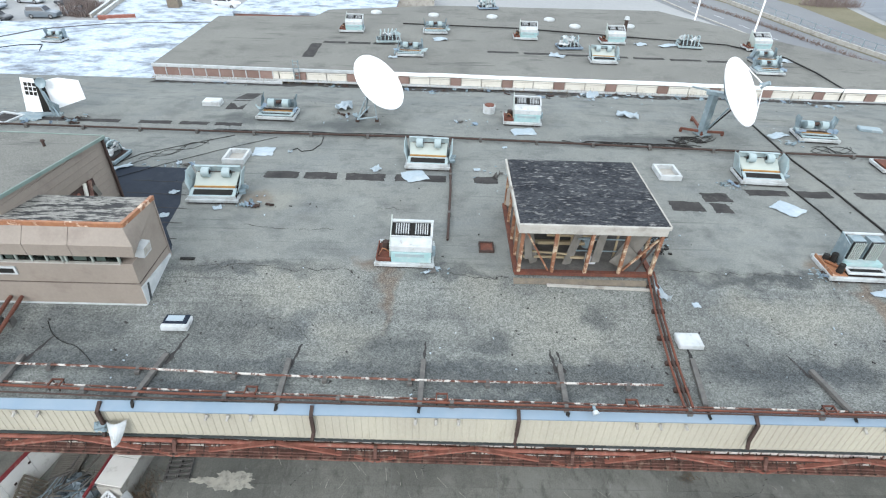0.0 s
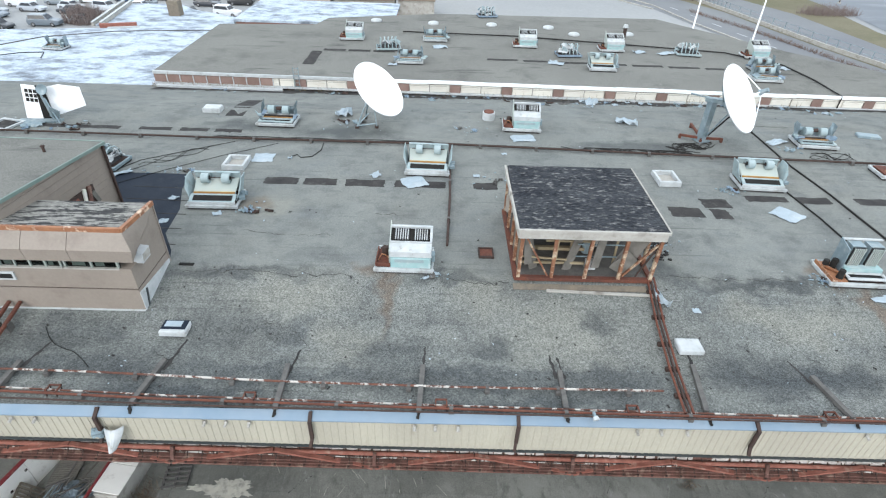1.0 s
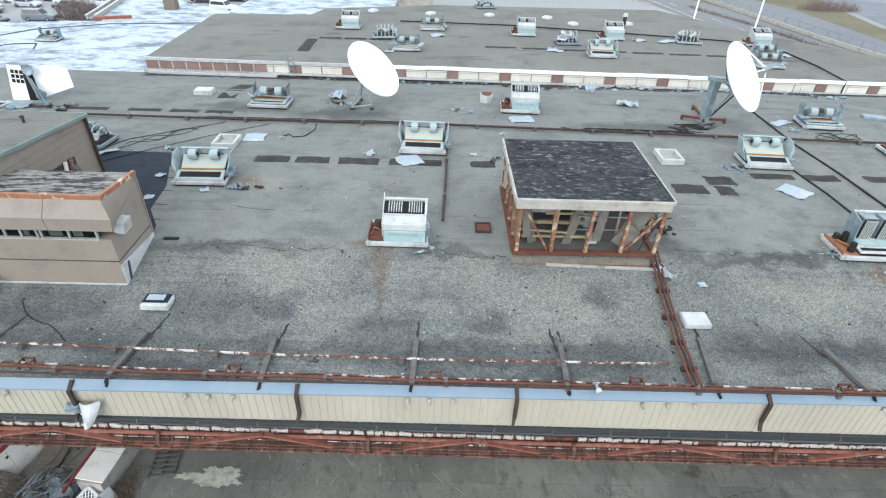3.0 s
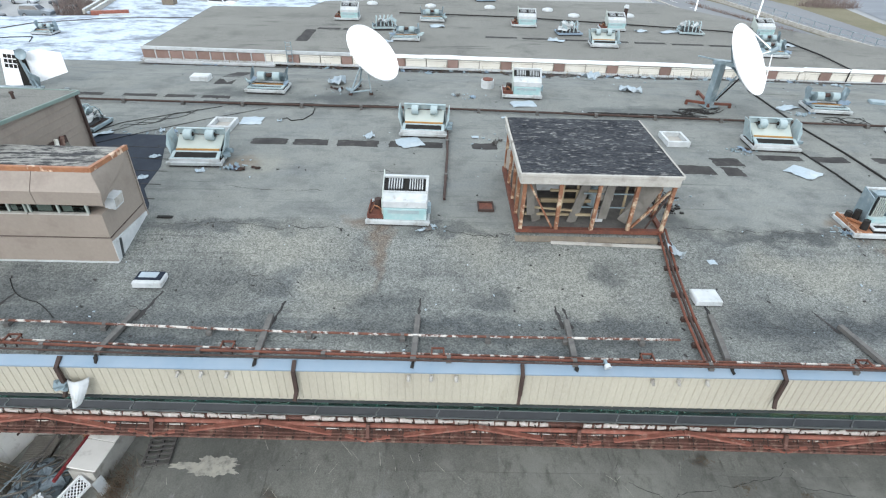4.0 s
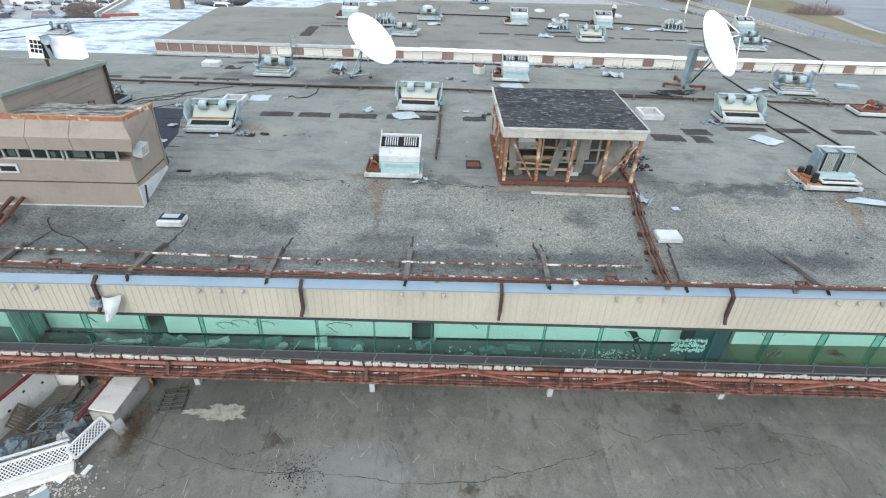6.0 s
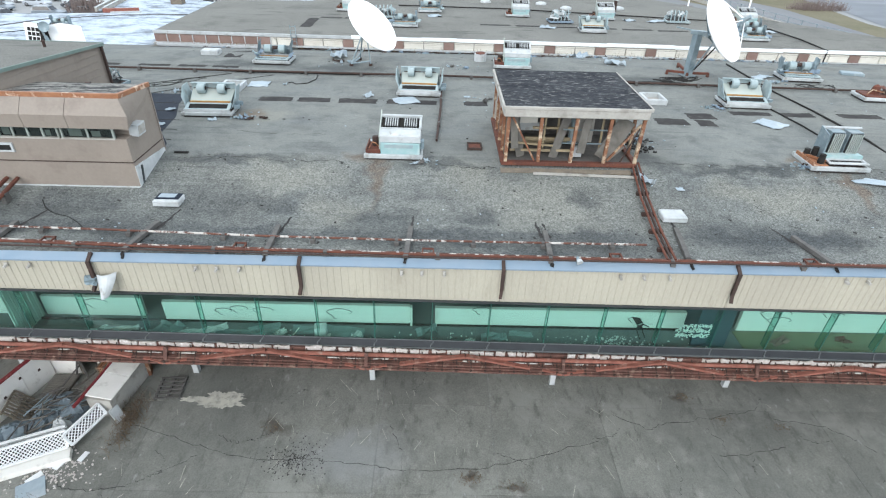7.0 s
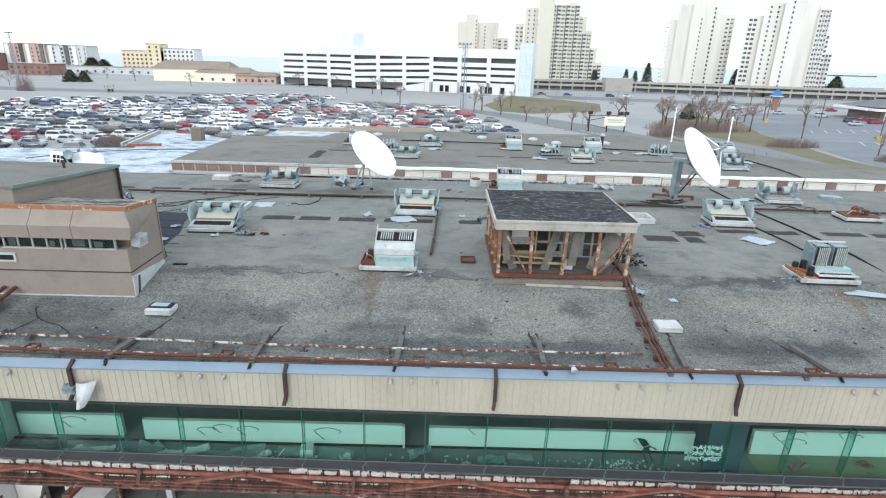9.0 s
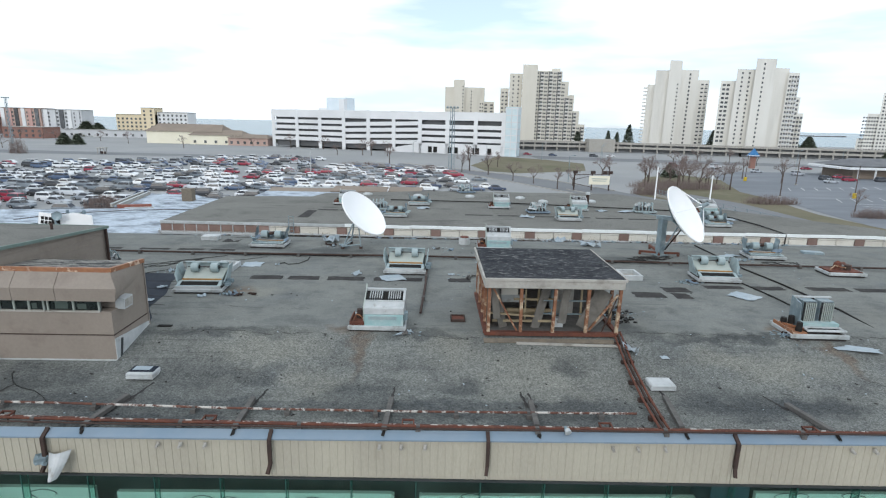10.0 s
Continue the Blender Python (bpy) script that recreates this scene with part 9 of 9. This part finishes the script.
hall("red_building", "low red building at the shore", -470, -388, 480, 500, 4, 4.2, "brick", "concrete", 12)
def stripes(x0, x1, y, z0, z1, n, mats, label):
    st = thing("cladding_panels", label, "cladding", group="cladding panels", kind="structure")
    for i in range(n):
        a = x0 + (x1 - x0) * i / n
        part("panel", Mesh().box((a + (x1 - x0) / n * 0.5, y, (z0 + z1) / 2), ((x1 - x0) / n * 0.55, 0.5, z1 - z0)), mats[i % len(mats)], st)


stripes(-388, -352, 499.6, PLAIN + 3, 12, 6, ("gwhite", "apink", "winglass"), "white and red cladding strips on the apartment front")
stripes(-352, -317, 501.6, PLAIN + 6, 11.5, 5, ("gwhite", "greyclad", "winglass"), "white and grey cladding strips on the apartment front")
M["shoproof"] = mat("grey shingle roof", (0.20, 0.205, 0.22), (0.25, 0.255, 0.27), 0.3, 0.9)
shop = thing("shop_building", "long low shop with a white canopy and grey roof", "building", pose(11, 0, 0))
part("wall", Mesh().box((215, 224, -8.2), (105, 18, 4.6)), "hallroof", shop)
part("canopy", Mesh().box((213, 213.5, -6.2), (110, 5, 0.8)).box((159.5, 225.5, -6.2), (5, 19, 0.8)), "gwhite", shop, "white canopy band")
part("roof", Mesh().add([(160, 214, -5.4), (270, 214, -5.4), (270, 236, -5.4), (160, 236, -5.4), (168, 225, -2.6), (262, 225, -2.6)], [(0, 1, 5, 4), (1, 2, 5), (2, 3, 4, 5), (3, 0, 4), (3, 2, 1, 0)]), "shoproof", shop)
for i in range(14):
    part("post", Mesh().box((162 + i * 7, 211.5, -8.5), (0.5, 0.5, 4.0)), "gwhite", shop)

# ---- poles, sign, masts ----
def mast(name, label, x, y, h, r, material, z=PLAIN, arm=0.0, category="pole"):
    p = thing(name, label, category, pose(x, y, z))
    part("shaft", Mesh().tube((0, 0, 0), (0, 0, h), r, 8, r * 0.7), material, p)
    part("foot", Mesh().box((0, 0, 0.15), (r * 4, r * 4, 0.3)), "concrete", p)
    if name == "light_mast":
        for sx in (-0.7, 0.7):
            part("leg", Mesh().tube((sx * 1.5, 0, 0), (sx, 0, h), 0.14, 6, 0.1), material, p)
        for i in range(int(h / 2)):
            part("brace", Mesh().bar((-0.9, 0, 2 * i), (0.9, 0, 2 * i + 2), 0.1, 0.1), material, p)
        for zz in (h, h - 1.0):
            part("crossbar", Mesh().box((0, 0, zz), (4.4, 0.15, 0.15)), material, p)
        for k in range(4):
            part("lamp", Mesh().box((-1.9 + k * 1.25, -0.2, h + 0.3), (0.8, 0.5, 0.6), 0, 20), material, p)
    if arm:
        part("lamp_arm", Mesh().bar((0, 0, h), (arm, 0, h + 0.3), 0.12, 0.12).box((arm, 0, h + 0.25), (0.9, 0.4, 0.2)), material, p)
    return p


mast("street_lamp", "pale lamp post by the road", 46.2, 175, 9.0, 0.13, "galv", arm=1.5, category="street lamp")
mast("street_lamp", "white lamp post in the car park", -41.5, 186, 9.0, 0.15, "white", arm=1.2, category="street lamp")
mast("light_mast", "tall dark floodlight mast", 8.0, 200, 24, 0.25, "galv")
mast("light_mast", "tall dark floodlight mast", -252, 330, 27, 0.3, "galv")
mast("utility_pole", "brown wooden utility pole", 130, 185, 10, 0.16, "bark")
mast("utility_pole", "brown wooden utility pole", 102, 150, 9, 0.16, "bark")
for x, y, h in ((86, 270, 9), (96, 300, 9), (60, 290, 9), (180, 260, 9), (210, 270, 9), (30, 290, 8), (-10, 300, 8)):
    mast("street_lamp", "grey street lamp along the far road", x, y, h, 0.13, "galv", arm=1.5, category="street lamp")
M["yellow"] = mat("yellow bollard paint", (0.7, 0.5, 0.04), (0.62, 0.43, 0.04), 1, 0.6)
for x, y in ((118, 196), (124, 150), (150, 168)):
    lp = thing("lot_lamp", "lamp pole on a yellow base in the car park", "street lamp", pose(x, y, PLAIN), "lot lamps")
    part("base", Mesh().tube((0, 0, 0), (0, 0, 1.5), 0.55, 12), "yellow", lp, "yellow concrete base")
    part("shaft", Mesh().tube((0, 0, 1.5), (0, 0, 9.5), 0.13, 6), "bark", lp)
sg = thing("billboard", "cream roadside sign with three dark square lamps", "sign", pose(51, 157, PLAIN))
part("post", Mesh().box((-7.5, 0, 2.6), (0.35, 0.35, 5.2)).box((3.0, 0, 1.5), (0.3, 0.3, 3.0)).box((-2.2, 0, 2.6), (0.3, 0.3, 5.2)), "rustdark", sg)
part("board", Mesh().box((0, -0.1, 3.1), (6.2, 0.3, 2.6)), "hallcream", sg, "cream board")
part("lettering", Mesh().box((0, -0.28, 3.5), (4.6, 0.05, 0.3)).box((0, -0.28, 2.9), (4.0, 0.05, 0.25)), "yellowpan", sg)
part("truss", Mesh().bar((-7.4, 0, 3.2), (-2.2, 0, 4.4), 0.15, 0.15).bar((-7.4, 0, 2.0), (-2.2, 0, 1.0), 0.15, 0.15).bar((-7.4, 0, 4.6), (3, 0, 4.9), 0.15, 0.15), "rustdark", sg)
for x in (-7.3, -2.0, 1.6, 3.2):
    part("lamp", Mesh().box((x, 0, 5.4), (1.3, 0.5, 0.9)), "rustdark", sg, "dark square lamp")
kk = thing("kiosk_sign", "tall sign with a blue pyramid roof", "sign", pose(159, 262, PLAIN))
part("shaft", Mesh().box((0, 0, 3), (2.4, 1.6, 6)), "brick", kk)
part("band", Mesh().box((0, 0, 6.2), (4.2, 4.2, 0.5)), "gwhite", kk, "white band under the roof")
M["blueroof"] = mat("blue sign roof", (0.05, 0.22, 0.5), (0.06, 0.26, 0.55), 1, 0.5)
part("roof", Mesh().add([(-2.2, -2.2, 6), (2.2, -2.2, 6), (2.2, 2.2, 6), (-2.2, 2.2, 6), (0, 0, 10)], [(0, 1, 4), (1, 2, 4), (2, 3, 4), (3, 0, 4), (3, 2, 1, 0)]), "blueroof", kk, "blue pyramid roof")

PLACE = Matrix.Identity(4)
mast("flagpole", "tall white pole beside the rear roof", 44.5, 100, 9.3, 0.15, "dish", LOT)
mast("flagpole", "tall white pole beside the rear roof", 50.4, 90.5, 8.7, 0.15, "dish", LOT)

# ---- details at the rear of the halls ----
single("white_parapet", Mesh().box((0, 0, -1.1), (12, 0.8, 3.4)), "white", "long white parapet wall behind the rear roof", "parapet", pose(-23.5, 107, -5.6, 0, 0, 3))
breakwater = Mesh()
for i in range(9):
    breakwater.box((1296 + i * 19, 1906, SEA + 1.4), (19.4, 7, 3.2 + 0.5 * (i % 3)), 3 * (i % 2), 0, 0, 0.7)
single("breakwater", breakwater, "greywood", "dark stone breakwater out at sea", "breakwater", kind="structure")
shed = thing("low_shed", "low dark roofed sheds behind the rear hall", "building")
for x0, x1, y0, z in ((-31, -19, 99, -5.3), (-18.8, -8, 101, -5.0), (-7.8, -1, 103, -5.2)):
    part("wall", Mesh().box(((x0 + x1) / 2, y0 + 3, (LOT + z) / 2), (x1 - x0 - 0.4, 5.6, z - LOT)), "concrete", shed)
    part("roof", Mesh().box(((x0 + x1) / 2, y0 + 3, z + 0.12), (x1 - x0, 6.2, 0.24), 0, 2), "hallroof", shed, "dark brown roof")
low = thing("rear_annex", "low annex with snowy roof behind the rear hall", "building")
part("wall", Mesh().box((-18, 88, -7.6), (22, 14, 5.8)), "brick", low)
part("roof", Mesh().box((-18, 88, -4.55), (22.6, 14.6, 0.3)), "snow", low, "snow on the roof")
part("annex_box", Mesh().box((-38.6, 84, -3.8), (1.6, 1.4, 2.0)), "wood", low)
sk = thing("snow_roof_sill", "rusty red beam lying on the snowy roof", "beam")
part("beam", Mesh().bar((-45.2, 75.4, SNOW + 0.25), (-41.0, 76.8, SNOW + 0.25), 0.5, 0.5), "rust3", sk)
part("strip", Mesh().bar((-44.0, 75.0, SNOW + 0.1), (-40.4, 76.2, SNOW + 0.1), 0.3, 0.2), "white", sk)
rail = thing("ramp_wall", "low snowy parapet walls along the ramp", "parapet")
for dx in (0.0, 1.1):
    part("wall", Mesh().bar((-46.5 + dx, 76, SNOW + 0.25), (-49.3 + dx, 90.5, SNOW + 0.25), 0.25, 0.5), "concrete", rail)
    part("coping", Mesh().bar((-46.5 + dx, 76, SNOW + 0.53), (-49.3 + dx, 90.5, SNOW + 0.53), 0.34, 0.06), "white", rail, "pale coping")
for i in range(12):
    t = i / 11
    part("rubble", Mesh().box((-46.0 - 2.8 * t, 76.4 + 13.8 * t, SNOW + 0.12), (0.4, 0.5, 0.24), 40 * i), "snow", rail)
snow_cable = thing("roof_cable", "thin dark cable across the snowy roof", "cable")
part("strand", Mesh().line([(-52.5, 65.0, SNOW + 0.06), (-49.5, 69.8, SNOW + 0.06), (-42.5, 73.6, SNOW + 0.06), (-31.9, 75.6, SNOW + 0.06), (-25.5, 76.0, SNOW + 0.06)], 0.06, 5), "greywood", snow_cable)
part("strand", Mesh().line([(-56, 58.0, SNOW + 0.05), (-51, 60.5, SNOW + 0.05), (-47.7, 63.0, SNOW + 0.05), (-45.4, 63.4, SNOW + 0.05), (-44.4, 61.2, SNOW + 0.05)], 0.05, 5), "black", snow_cable)
# a pale frame and a box lying by the propped door
pf = thing("sheet_frame", "pale metal frame lying on the roof", "scrap frame", pose(-26.9, 31.8, roof_z(31.8), 0, 0, -14))
for dx, dy, w, d in ((-0.75, 0, 0.16, 1.5), (0.75, 0, 0.16, 1.5), (0, 0.68, 1.36, 0.14), (0, -0.68, 1.36, 0.14)):
    part("frame_bar", Mesh().box((dx, dy, 0.08), (w, d, 0.12)), "white", pf)
part("infill", Mesh().box((0, 0, 0.03), (1.36, 1.24, 0.04)), "tar", pf)
sheet(-25.3, 31.95, 1.2, 0.8, 10, "pale blue bent sheet lying by the propped door", "galv", 0.06, seed=301)
